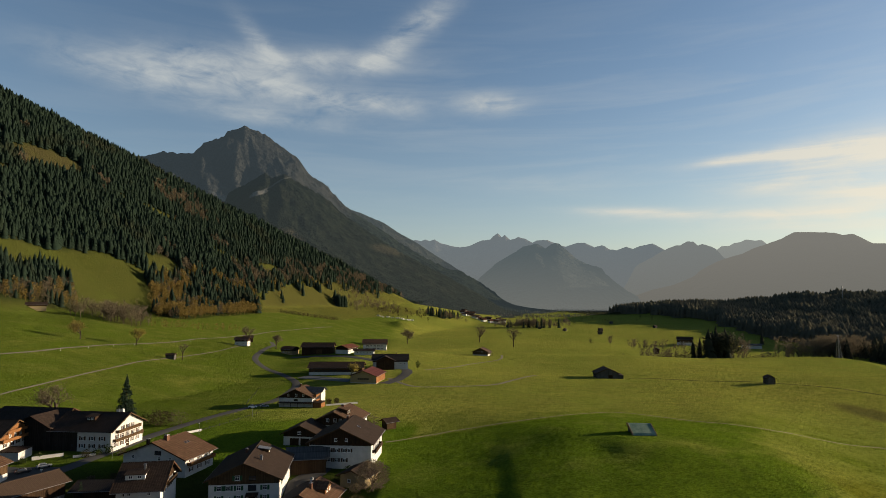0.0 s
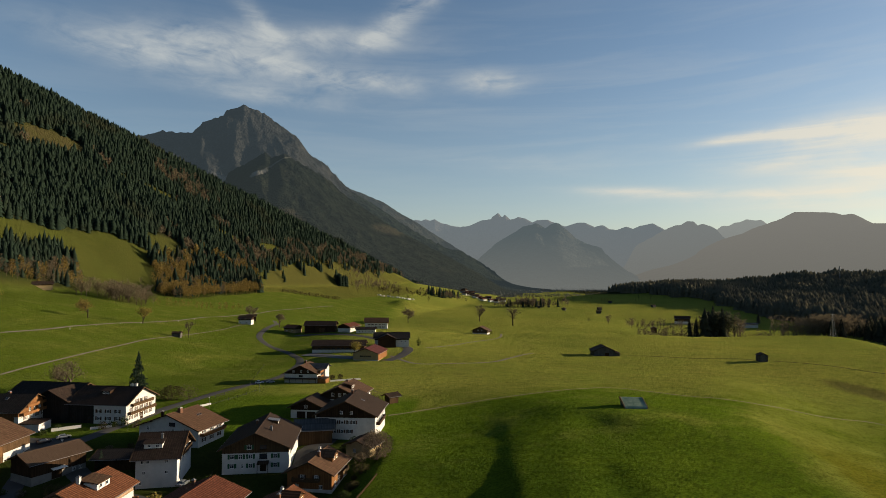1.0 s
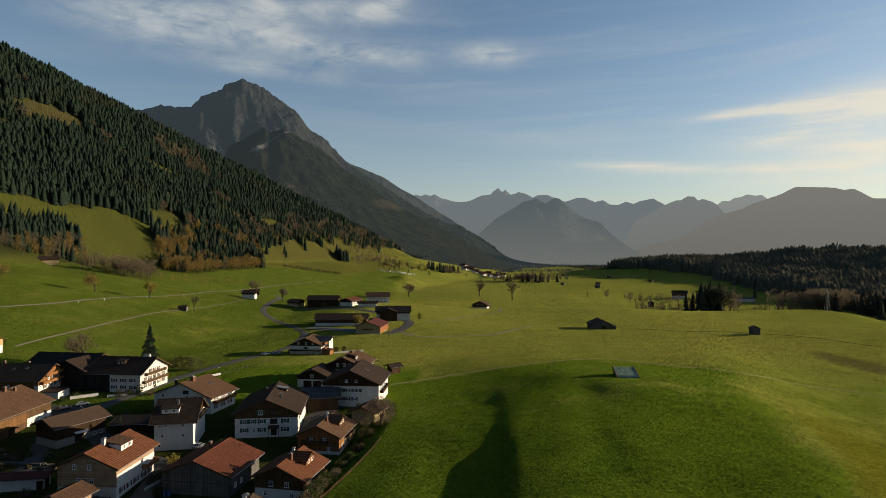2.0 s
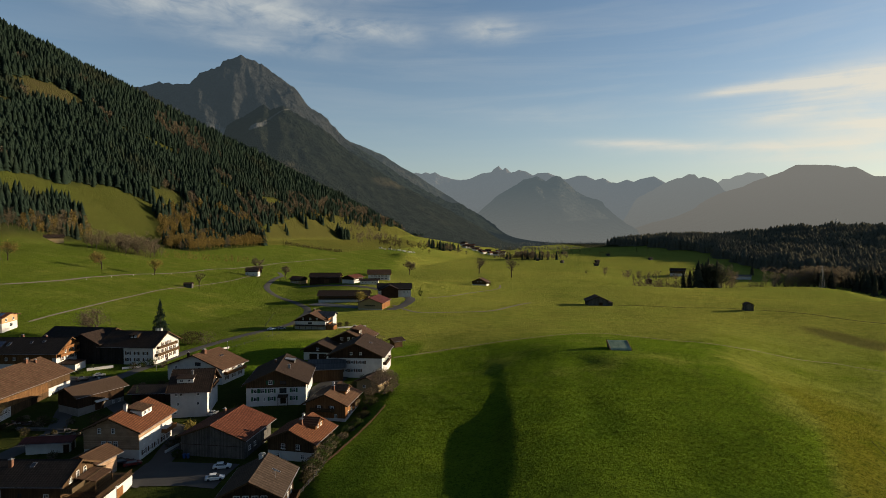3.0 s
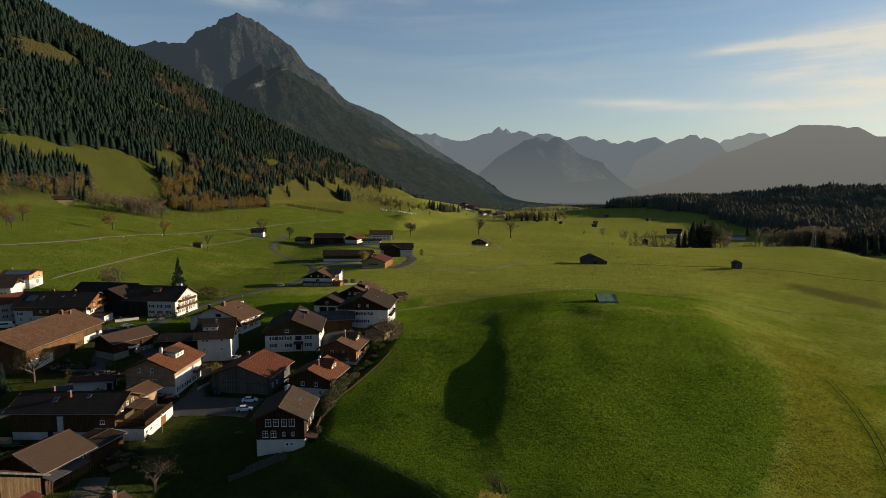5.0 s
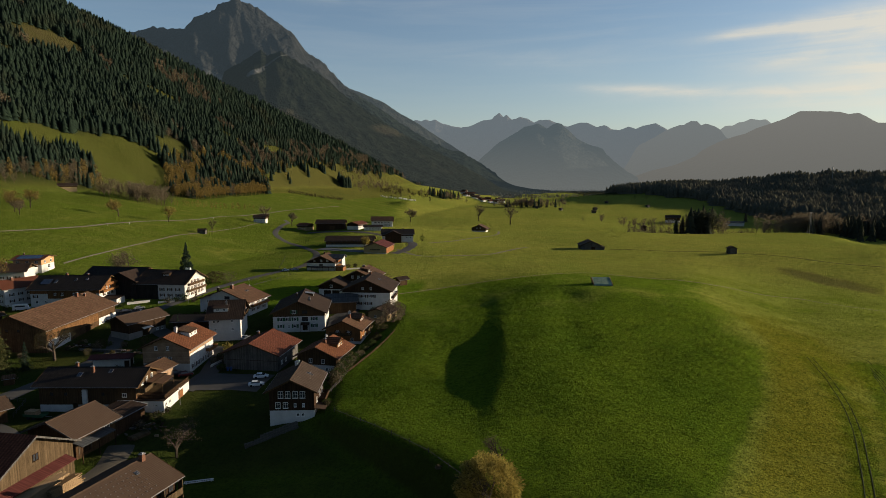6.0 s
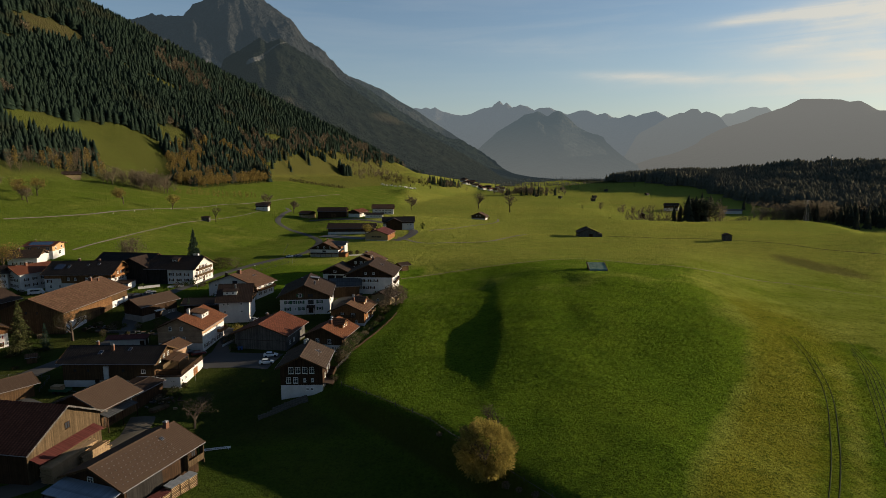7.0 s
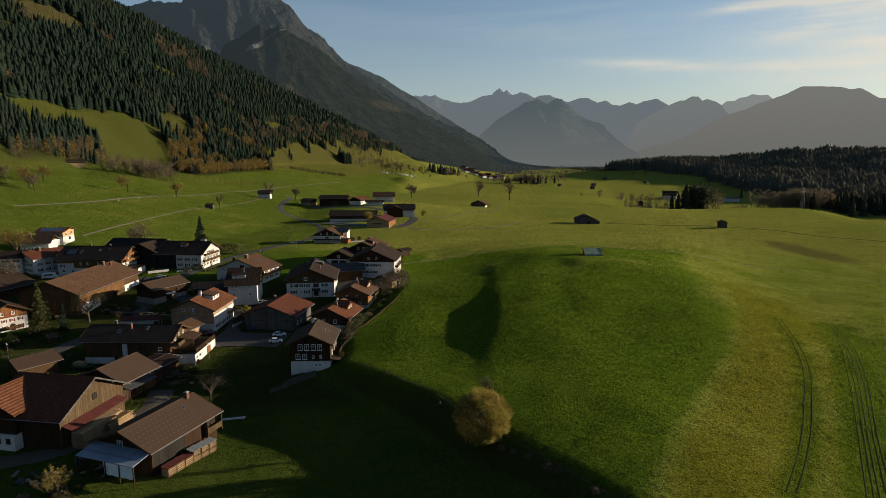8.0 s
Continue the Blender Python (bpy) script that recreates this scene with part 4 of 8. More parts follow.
# ---- far mountains ----
def mountain(name, label, crest, dist, reach, base, material, seed, rough=1.0, steps=260, rows=46):
    """A range along the horizon: crest given by bearing and rise in degrees, seen from the valley's middle; its face runs down towards the valley."""
    az = np.linspace(crest[0][0], crest[-1][0], steps)
    el = np.interp(az, [c[0] for c in crest], [c[1] for c in crest])
    X, Y, Z = (np.zeros((rows, steps)) for _ in range(3))
    # below the crest its notches fade out
    wide = max(1, int(1.6 / (az[1] - az[0])))
    kernel = np.hanning(2 * wide + 3)
    mean = np.convolve(np.pad(el, wide + 1, "edge"), kernel / kernel.sum(), "valid")
    for i, (a, e) in enumerate(zip(az, el)):
        jag = rough * 6 * noise.fractal((a * 2.6, seed, 0), 1.0, 2.1, 5)
        for k in range(rows):
            v = k / (rows - 1)
            d = dist - reach * v
            soft = 61.6 + dist * math.tan(radians(e + (min(e, mean[i]) * 0.5 + mean[i] * 0.5 - e) * min(1.0, 5 * v)))
            X[k, i], Y[k, i] = d * math.sin(radians(a)), d * math.cos(radians(a))
            n = noise.ridged_multi_fractal((X[k, i] / 620, Y[k, i] / 800 + X[k, i] / 1500, seed * 3.1), 0.9, 2.1, 6, 1.0, 2.0) - 1.0
            body = v * (1 - v) * 4
            Z[k, i] = base + (soft - base) * (1 - v) ** 1.15 * (1 + 0.16 * rough * body * n) + jag * (1 - v) ** 12
    # a back face, so that the range is solid
    back = dist + 250
    X = np.vstack([[back * math.sin(radians(a)) for a in az], X])
    Y = np.vstack([[back * math.cos(radians(a)) for a in az], Y])
    Z = np.vstack([np.full(steps, base - 50.0), Z])
    me = grid_mesh(name, X, Y, Z)
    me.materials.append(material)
    return tagged(new(name, me), label, "mountain", kind="structure")


FAR_CREST = [(-4.8, 4.6), (-2.87, 5.33), (-2.32, 5.22), (-1.88, 5.38), (-1.5, 5.22), (-1.0, 5.39), (-0.51, 5.06), (0.7, 4.73), (1.53, 4.62), (2.35, 4.73), (3.4, 5.21), (4.44, 5.37), (4.66, 5.64), (5.16, 5.97), (5.54, 5.58), (5.81, 5.8), (6.35, 5.3), (7.17, 5.56), (7.82, 5.39), (8.46, 5.01), (8.89, 5.22), (9.86, 5.26), (10.49, 4.98), (11.55, 4.58), (12.71, 4.94), (13.39, 4.92), (14.26, 4.48), (14.94, 4.68), (15.69, 4.24), (16.3, 4.17), (17.12, 4.47), (17.71, 4.25), (18.31, 4.49), (19.45, 4.72), (20.5, 4.08)]
EAST_CREST = [(19.0, 3.2), (23.48, 3.9), (24.76, 3.95), (25.17, 4.29), (25.75, 4.27), (26.21, 4.55), (26.65, 4.58), (27.1, 4.8), (27.66, 4.68), (28.3, 4.7), (28.67, 4.35), (30.44, 3.9), (36.79, 3.18)]
HAZY_CREST = [(14.58, -0.4), (15.61, 0.39), (16.64, 1.33), (18.17, 2.83), (19.17, 3.33), (20.41, 4.08), (21.38, 4.46), (21.85, 4.5), (22.33, 4.79), (22.9, 4.77), (23.26, 4.4), (23.63, 4.54), (24.4, 4.26), (24.76, 4.0), (25.28, 3.34), (26.14, 2.58), (27.84, 1.57)]
RIGHT_CREST = [(17.11, -0.13), (19.1, 0.65), (21.05, 1.15), (22.95, 1.89), (23.89, 2.48), (24.81, 2.96), (25.72, 3.28), (26.84, 3.59), (27.72, 4.05), (28.58, 4.31), (29.65, 4.69), (30.7, 5.25), (32.1, 5.18), (33.46, 5.05), (34.09, 4.83), (34.77, 4.89), (36.01, 4.06), (36.83, 4.02), (41.2, 4.23), (60, 5), (80, 4)]
PYRAMID_CREST = [(-3.5, -1.2), (0.7, -0.96), (2.89, 1.22), (5.08, 3.13), (6.45, 3.94), (6.88, 4.15), (7.54, 4.64), (8.35, 4.79), (8.89, 4.95), (9.69, 4.45), (10.23, 4.82), (10.65, 4.97), (11.02, 4.86), (11.81, 4.15), (12.58, 3.44), (13.36, 3.0), (14.89, 2.51), (15.24, 1.98), (16.14, 1.18), (17.12, 0.39), (18.59, -0.39), (20.51, -0.89)]
PEAK_CREST = [(-44, 9.0), (-36, 12.0), (-31.5, 12.6), (-29.8, 12.42), (-28.85, 12.2), (-28.41, 11.87), (-27.27, 11.99), (-26.52, 12.27), (-25.85, 12.53), (-24.71, 12.45), (-23.4, 12.62), (-22.62, 13.53), (-21.43, 14.09), (-20.81, 14.35), (-20.67, 14.71), (-19.35, 15.23), (-19.1, 15.45), (-18.59, 15.2), (-17.31, 14.84), (-16.43, 14.25), (-15.11, 13.4), (-14.05, 12.74), (-13.67, 12.13), (-12.97, 11.21), (-11.79, 10.68), (-11.08, 9.96), (-9.61, 8.45), (-8.09, 7.45), (-5.9, 6.12), (-3.7, 4.66), (-2.04, 3.68), (0.15, 2.59), (1.53, 2.32), (3.44, 1.22), (5.06, 0.13), (6.41, -0.57), (8.29, -0.95), (12, -1.45)]
SIDE_CREST = [(-12.5, 8.9), (-9.61, 8.34), (-8.09, 7.83), (-5.9, 6.94), (-4.25, 5.86), (-2.87, 5.16), (-1.5, 4.23), (0.7, 2.86), (3.44, 0.95), (6.0, -0.8), (9, -1.4)]
SPUR_CREST = [(-25, 3.0), (-21.92, 6.22), (-20.77, 8.01), (-20.37, 9.27), (-19.6, 9.77), (-18.61, 10.3), (-17.73, 10.97), (-17.12, 11.31), (-16.6, 10.83), (-15.99, 11.07), (-15.33, 11.31), (-14.54, 10.83), (-13.48, 10.24), (-12.41, 9.7), (-11.07, 8.9), (-9.98, 7.8), (-8.08, 6.55), (-4.79, 4.4), (-1.49, 2.66), (0.7, 1.56), (3.43, 0.03), (5.6, -1.22), (9, -1.7)]
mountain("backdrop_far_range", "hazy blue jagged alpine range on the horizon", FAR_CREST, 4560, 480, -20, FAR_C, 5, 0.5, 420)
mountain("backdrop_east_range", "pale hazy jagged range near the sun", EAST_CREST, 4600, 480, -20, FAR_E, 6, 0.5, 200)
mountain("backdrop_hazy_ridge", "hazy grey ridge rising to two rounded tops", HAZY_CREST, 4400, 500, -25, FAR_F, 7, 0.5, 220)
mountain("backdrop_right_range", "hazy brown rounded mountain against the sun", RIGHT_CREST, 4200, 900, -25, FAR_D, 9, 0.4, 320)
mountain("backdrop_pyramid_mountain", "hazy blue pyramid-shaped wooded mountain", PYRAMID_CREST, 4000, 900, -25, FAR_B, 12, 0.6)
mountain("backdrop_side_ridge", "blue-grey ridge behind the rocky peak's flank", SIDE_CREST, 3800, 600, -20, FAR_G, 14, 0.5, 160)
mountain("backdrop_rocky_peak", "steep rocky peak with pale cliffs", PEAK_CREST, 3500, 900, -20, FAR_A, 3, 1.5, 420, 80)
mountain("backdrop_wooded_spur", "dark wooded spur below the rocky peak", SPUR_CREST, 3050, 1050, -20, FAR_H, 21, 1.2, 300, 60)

# ---- the village by the meadow ----
def house_long_barn():
    h = House("long rust-brown roofed farm barn with part-white ground floor", -146, 165.5, 89, 43, 24.6, 11.5, 22, 0.0, PLASTER, WOOD_BROWN, ROOF_RUST, name="farm_barn", category="barn")
    part("stable_wall", Shape().box(-19.5, -8, -0.14, 0, -1.0, 2.6).mesh("stable_wall", PLASTER), h.e, h.on("S", 0, 0, 0.05), "white rendered stable wall")
    part("dwelling_wall", Shape().box(9, 20.2, -0.14, 0, -1.0, 3.4).mesh("dwelling_wall", PLASTER), h.e, h.on("S", 0, 0, 0.05), "white rendered dwelling wall")
    part("side_cladding", Shape().box(-20.2, 9, -0.10, 0, 2.6, 5.6).mesh("side_cladding", WOOD_LARCH), h.e, h.on("S", 0, 0, 0.05), "warm brown larch boarding")
    h.win("S", [-17, -13, -10, 11, 14, 17], 1.5, 1.0, 1.1, out=0.2).door("S", -15.2).door("S", 2, 2.6, 2.8, WOOD_DARK)
    h.win("W", [-2, 2], 6.2, 0.9, 1.0, None, WOOD_DARK)
    return h.chimney(13, -0.8, 1.4, 0.9).chimney(16, -2.0, 1.0, 0.7)


def house_inn():
    h = House("large white inn with black roof and orange wooden gable", -165, 210, 2, 31.7, 19.4, 12, 26, 5.4, PLASTER, WOOD_WARM, ROOF_BLACK, name="inn", category="inn")
    h.win("S", [-12, -8, 8, 12], 1.8, 1.1, 1.3).win("S", [-12.5], 4.2, 1.1, 1.3, SHUT_BROWN)
    part("upper_cladding", Shape().box(-7.2, 13.2, -0.14, 0, 3.3, 7.2).mesh("upper_cladding", WOOD_LARCH), h.e, h.on("S", 0, 0, 0.05), "brown larch cladding under the eaves")
    h.win("S", [-4, -1, 4, 8], 5.2, 0.9, 1.2, SHUT_BROWN, out=0.2)
    h.win("E", spread(4, 13), 1.7, 1.0, 1.3, SHUT_BROWN).win("E", spread(4, 13), 4.3, 1.0, 1.3, SHUT_BROWN).win("E", spread(3, 8), 7.1, 1.0, 1.3)
    h.balcony("E", -8, 8, 5.7, 1.5, WOOD_WARM).balcony("E", -5.5, 5.5, 8.2, 1.3, WOOD_WARM)
    h.annex(15, 22, -9, -2, 3.0, PLASTER, ROOF_DARK)
    return h.chimney(-4, 0.8, 1.2, 0.8).chimney(5, 1.0, 1.0).skylight(-6, -4, 1.1, 2.4).skylight(2, -3).skylight(6.5, -2.5).panels(-12, -8, -6, -2.5, 3, 2)


def house_red_inn():
    h = House("white house with brick-red tiled roof and dark shutters", -191, 209, 63, 18.4, 15, 10.2, 22, 7.4, PLASTER, PLASTER, ROOF_RED)
    h.win("W", spread(4, 10), 1.6, 1.0, 1.2, SHUT_BROWN).win("W", spread(4, 10), 4.2, 1.0, 1.2, SHUT_BROWN).win("S", spread(4, 14), 1.7, 1.0, 1.2, SHUT_BROWN).win("S", spread(4, 14), 4.4, 1.0, 1.2, SHUT_BROWN)
    s = Shape()
    for i, w in enumerate((3.0, 4.4)):
        s.box(-w / 2, w / 2, -0.04, 0, 6.1 - i * 0.7, 6.45 - i * 0.7)
    part("wall_sign", s.mesh("wall_sign", SHUT_BROWN), h.e, h.on("W", 0, -0.3, 0.01), "dark lettering bars on the gable")
    h.chimney(-2, -1, 1.3, 0.9)
    w = House("white guest wing with dark roof and small windows", -203, 204.5, 14, 15, 13, 8.2, 22, 6.2, PLASTER, PLASTER, ROOF_DARK)
    w.win("S", spread(5, 11), 1.6, 1.0, 1.2, SHUT_BROWN).win("S", spread(5, 11), 4.2, 1.0, 1.2, SHUT_BROWN).win("E", spread(3, 8), 4.2, 1.0, 1.2, SHUT_BROWN)
    return h


def house_solar():
    h = House("peach wooden house with solar panels on a low roof", -219, 261, 8, 16, 15, 7.6, 12, 3.0, PLASTER, PLASTER_PEACH, ROOF_RED)
    h.win("S", [-4.5, 0, 4.5], 4.5, 1.6, 1.4).win("E", [-3, 3], 4.4, 1.6, 1.4).win("E", [1], 1.6, 2.4, 2.0).win("S", [3, -3], 1.5, 1.6, 1.3)
    h.annex(-3, 5, -12, -6, 3.0, PLASTER, ROOF_RED)
    return h.panels(-5.5, 6.0, -6.0, -0.8, 7, 3).chimney(-5, 1.0, 0.9, 0.6)


def house_grey_roof():
    h = House("white house with dark grey-brown roof", -214, 240, 18, 15, 17, 7.6, 20, 5.0, PLASTER, WOOD_BROWN, ROOF_DARK)
    h.win("S", spread(3, 10), 1.7, 1.1, 1.2, SHUT_BROWN)
    return h.chimney(-3, -1.5, 1.5, 0.9)


def house_farmhouse():
    h = House("large white farmhouse with dark roof and balconied gable", -128, 222.5, -6, 25, 20.5, 12, 26, 5.6, PLASTER, PLASTER, ROOF_DARK, name="farmhouse", category="farmhouse")
    h.win("S", [0.5, 4.2, 8], 1.9, 1.2, 1.3, SHUT_BROWN).win("S", [0.5, 4.2, 8], 4.5, 1.2, 1.3, SHUT_BROWN)
    part("barn_cladding", Shape().box(-11.35, -1.4, -0.16, 0, -1.0, h.he).mesh("barn_cladding", WOOD_BLACK), h.e, h.on("S", 0, 0, 0.02), "grey-black boarding on the barn half")
    h.door("S", -6, 3.0, 3.0, WOOD_DARK).win("S", [-3.2, -9.4], 2.0, 1.0, 1.0, None, WOOD_DARK, out=0.2)
    for z in (1.8, 4.5, 7.2):
        h.win("E", spread(5, 15) if z < 6 else spread(3, 8), z, 1.0, 1.4, SHUT_BROWN)
    h.balcony("E", -8, 8, 3.2, 1.2, WOOD_BROWN).balcony("E", -6.5, 6.5, 6.0, 1.2, WOOD_BROWN).door("E", 0.2, 1.4, 2.3)
    h.dormer(0, -1, 4.6, 3.4, 1.2, WOOD_DARK, ROOF_DARK, 2).chimney(7, 0.6, 1.1, 0.9, PLASTER).chimney(8.6, 0.8, 1.3, 0.9, PLASTER)
    return h


def house_black_barn():
    h = House("black wooden barn wing with dark roof", -155, 229, -8, 30, 18, 12.6, 26, 0.0, PLASTER, WOOD_DARK, ROOF_BLACK, name="barn", category="barn")
    h.cross(9, -1, 5, 17, 12.2, ROOF_DARK, WOOD_BLACK)
    return h.win("S", [-8, -4], 1.8, 1.2, 1.1)


def house_small_barn():
    h = House("dark wooden barn with brown roof and white base", -114.5, 165.5, 64, 17.6, 12, 8, 22, 2.0, PLASTER_GREY, WOOD_DARK, ROOF_FIELD, name="barn", category="barn")
    h.win("S", [4, 6], 1.2, 0.9, 0.9)
    part("awning", Shape().hexa([(-2.5, 0, 3.0), (1.5, 0, 3.0), (1.5, -1.3, 2.7), (-2.5, -1.3, 2.7)], [(-2.5, 0, 3.1), (1.5, 0, 3.1), (1.5, -1.3, 2.8), (-2.5, -1.3, 2.8)]).mesh("awning", WHITE_PAINT), h.e, h.on("S", 0, 0, 0.06))
    return h.door("S", -0.8, 2.6, 2.4)


def house_red_chalet():
    h = House("timber-clad chalet with orange tile roof and dormer", -84.5, 132.5, 88, 19, 16.4, 11, 24, 2.7, PLASTER, WOOD_TAN, ROOF_ORANGE)
    h.win("W", [-2, -0.4, 1.2], 4.1, 1.1, 1.4).win("W", [-3, 0.6], 7.4, 0.9, 1.3).win("W", [-4.5], 1.3, 1.0, 1.1)
    h.win("S", [-6, -3, 1.5, 5], 4.2, 1.0, 1.4, SHUT_BROWN).win("S", [-6, -3, 0, 3.5, 6.5], 1.4, 1.1, 1.3, SHUT_BROWN)
    white = Shape().box(-8.2, 8.3, -0.12, 0, 2.65, 5.6).mesh("side_wall", PLASTER)
    part("side_wall", white, h.e, h.on("S", 0, 0, 0.02), "white rendered side wall")
    h.balcony("S", 2.5, 8.0, 3.4, 1.6, WOOD_WARM).dormer(0.6, -1, 4.4, 5.0, 1.5, PLASTER, ROOF_BROWN, 2)
    return h.chimney(-2.5, -0.4, 1.5, 0.8, PLASTER)


def house_dark_hall():
    h = House("long dark-brown wooden house with black roof and sunlit balcony gable", -91.5, 101.5, 0, 27, 13.5, 9.8, 24, 1.8, PLASTER, WOOD_BROWN, ROOF_BLACK)
    h.win("S", [-9, -5.5, 4], 4.6, 0.9, 1.0, None, WOOD_BROWN).win("S", [9.4], 4.3, 1.1, 1.0).door("S", -3.2, 1.0, 2.2)
    h.win("E", [-2.5, 0, 2.5], 6.6, 1.0, 1.6)
    h.balcony("E", -6, 6, 5.2, 2.6, WOOD_PALE)
    h.annex(12.4, 19.5, -6.2, 8.5, 3.0, PLASTER, ROOF_DARK, 0.1)
    plank = Shape().box(12.6, 19.8, 0, 0.36, 3.32, 3.38).mesh("deck_board", WOOD_PALE)
    deck = part("deck", Shape().box(12.6, 19.7, -5.4, 8.6, 3.24, 3.30).mesh("deck", WOOD_DARK), h.e, None, "weathered plank roof deck")
    for i in range(9, 30):
        part("deck_board", plank, deck, pose(0, -5.3 + i * 0.46, 0))
    for i, (a, b) in enumerate((((12.7, -5.7), (19.6, -5.7)), ((19.6, -5.7), (19.6, 8.4)))):
        d = Vector(b) - Vector(a)
        m = pose(a[0], a[1], 3.3, 0, 0, math.degrees(math.atan2(d.y, d.x)))
        rail = part("railing", Shape().box(0, d.length, -0.03, 0.03, 0.95, 1.05).box(0, d.length, -0.02, 0.02, 0.12, 0.2).mesh("railing", WOOD_DARK), deck, m, "dark plank deck railing")
        for k in range(int(d.length / 0.3)):
            part("baluster", Shape().box(k * 0.3 + 0.03, k * 0.3 + 0.27, -0.015, 0.015, 0.2, 0.95).mesh("baluster", WOOD_DARK), deck, m)
    part("awning", Shape().hexa([(12.8, -1.5, 6.2), (17.2, -1.5, 5.6), (17.2, 5, 5.6), (12.8, 5, 6.2)], [(12.8, -1.5, 6.32), (17.2, -1.5, 5.72), (17.2, 5, 5.72), (12.8, 5, 6.32)]).mesh("awning", ROOF_BROWN), h.e, None, "brown tiled canopy over the deck")
    for v in (-1.3, 4.8):
        part("canopy_post", Shape().box(16.9, 17.06, v - 0.08, v + 0.08, 3.3, 5.7).mesh("canopy_post", WOOD_BROWN), h.e)
    part("shed_door", Shape().box(19.5, 19.58, 2.0, 4.6, 0.0, 2.3).mesh("shed_door", WOOD_WARM), h.e, None, "orange-brown plank door")
    h.win("E", [-5], 1.7, 0.9, 0.9, out=7.2).win("E", [-3], 1.7, 0.9, 0.9, out=7.2)
    h.chimney(-0.5, -1.8, 1.5, 0.7, BRICK).chimney(-6, 0.6, 1.2, 0.6).skylight(-3.5, -2.6, 1.1, 1.5).skylight(4, -1.4)
    part("flue", Shape().box(-0.6, 0.6, -0.5, 0, 0, 4.6).mesh("flue", PLASTER), h.e, h.on("S", -0.5, 1.2, 0.05), "white rendered flue")
    # a brown cross roof towards the lane
    c = House("small brown-roofed wing behind a balcony", -84, 115.5, 80, 9, 9, 6.4, 20, 1.2, PLASTER_GREY, WOOD_TAN, ROOF_BROWN, trim=WOOD_BROWN)
    return h


def house_barn_pale_gable():
    h = House("old barn with red-brown roof and pale plank gable", -86.5, 58.5, -9, 19, 21, 11.4, 28, 0.0, PLASTER, WOOD_PALE, ROOF_RED, name="barn", category="barn", z=1.93, trim=WOOD_GREY)
    h.win("E", [0.5], 6.9, 1.3, 1.4, None, WOOD_DARK)
    h.porch("E", -9, 7.5, 4.0, 2.4, ROOF_MAROON, 0.8, False)
    part("side_cladding", Shape().box(-0.6, 8.2, -0.08, 0, -1.5, 6.2).mesh("side_cladding", WOOD_DARK), h.e, h.on("S", 0, 0, 0.05), "dark weathered boards and barn door")
    c = h.cross(-7.5, -1, 1.2, 15, 11.0, ROOF_ORANGE, WOOD_DARK)
    part("base_wall", Shape().box(-14.25, -0.75, -11.4, -6.0, -2.0, 2.4).mesh("base_wall", PLASTER), h.e, None, "white rendered base wall")
    for u in (-12, -8.5, -4.5, -2.2):
        window(h.e, pose(u, -11.42, 1.3), 1.0, 1.1, None, WOOD_DARK)
    window(h.e, pose(-0.73, -8.2, 1.3, 0, 0, 90), 1.2, 1.1)
    return h


def house_workshop():
    h = House("brown-roofed wooden workshop barn", -84.5, 78.5, 75, 13, 15, 7.4, 22, 0.0, PLASTER, WOOD_BROWN, ROOF_FIELD, name="workshop", category="barn", z=1.9, trim=WOOD_GREY)
    h.win("S", [3], 3.0, 1.4, 1.2).door("S", -3, 3.0, 2.6)
    return h.porch("S", -6, 3, 3.2, 2.6, SHEET_GREY, 0.5)


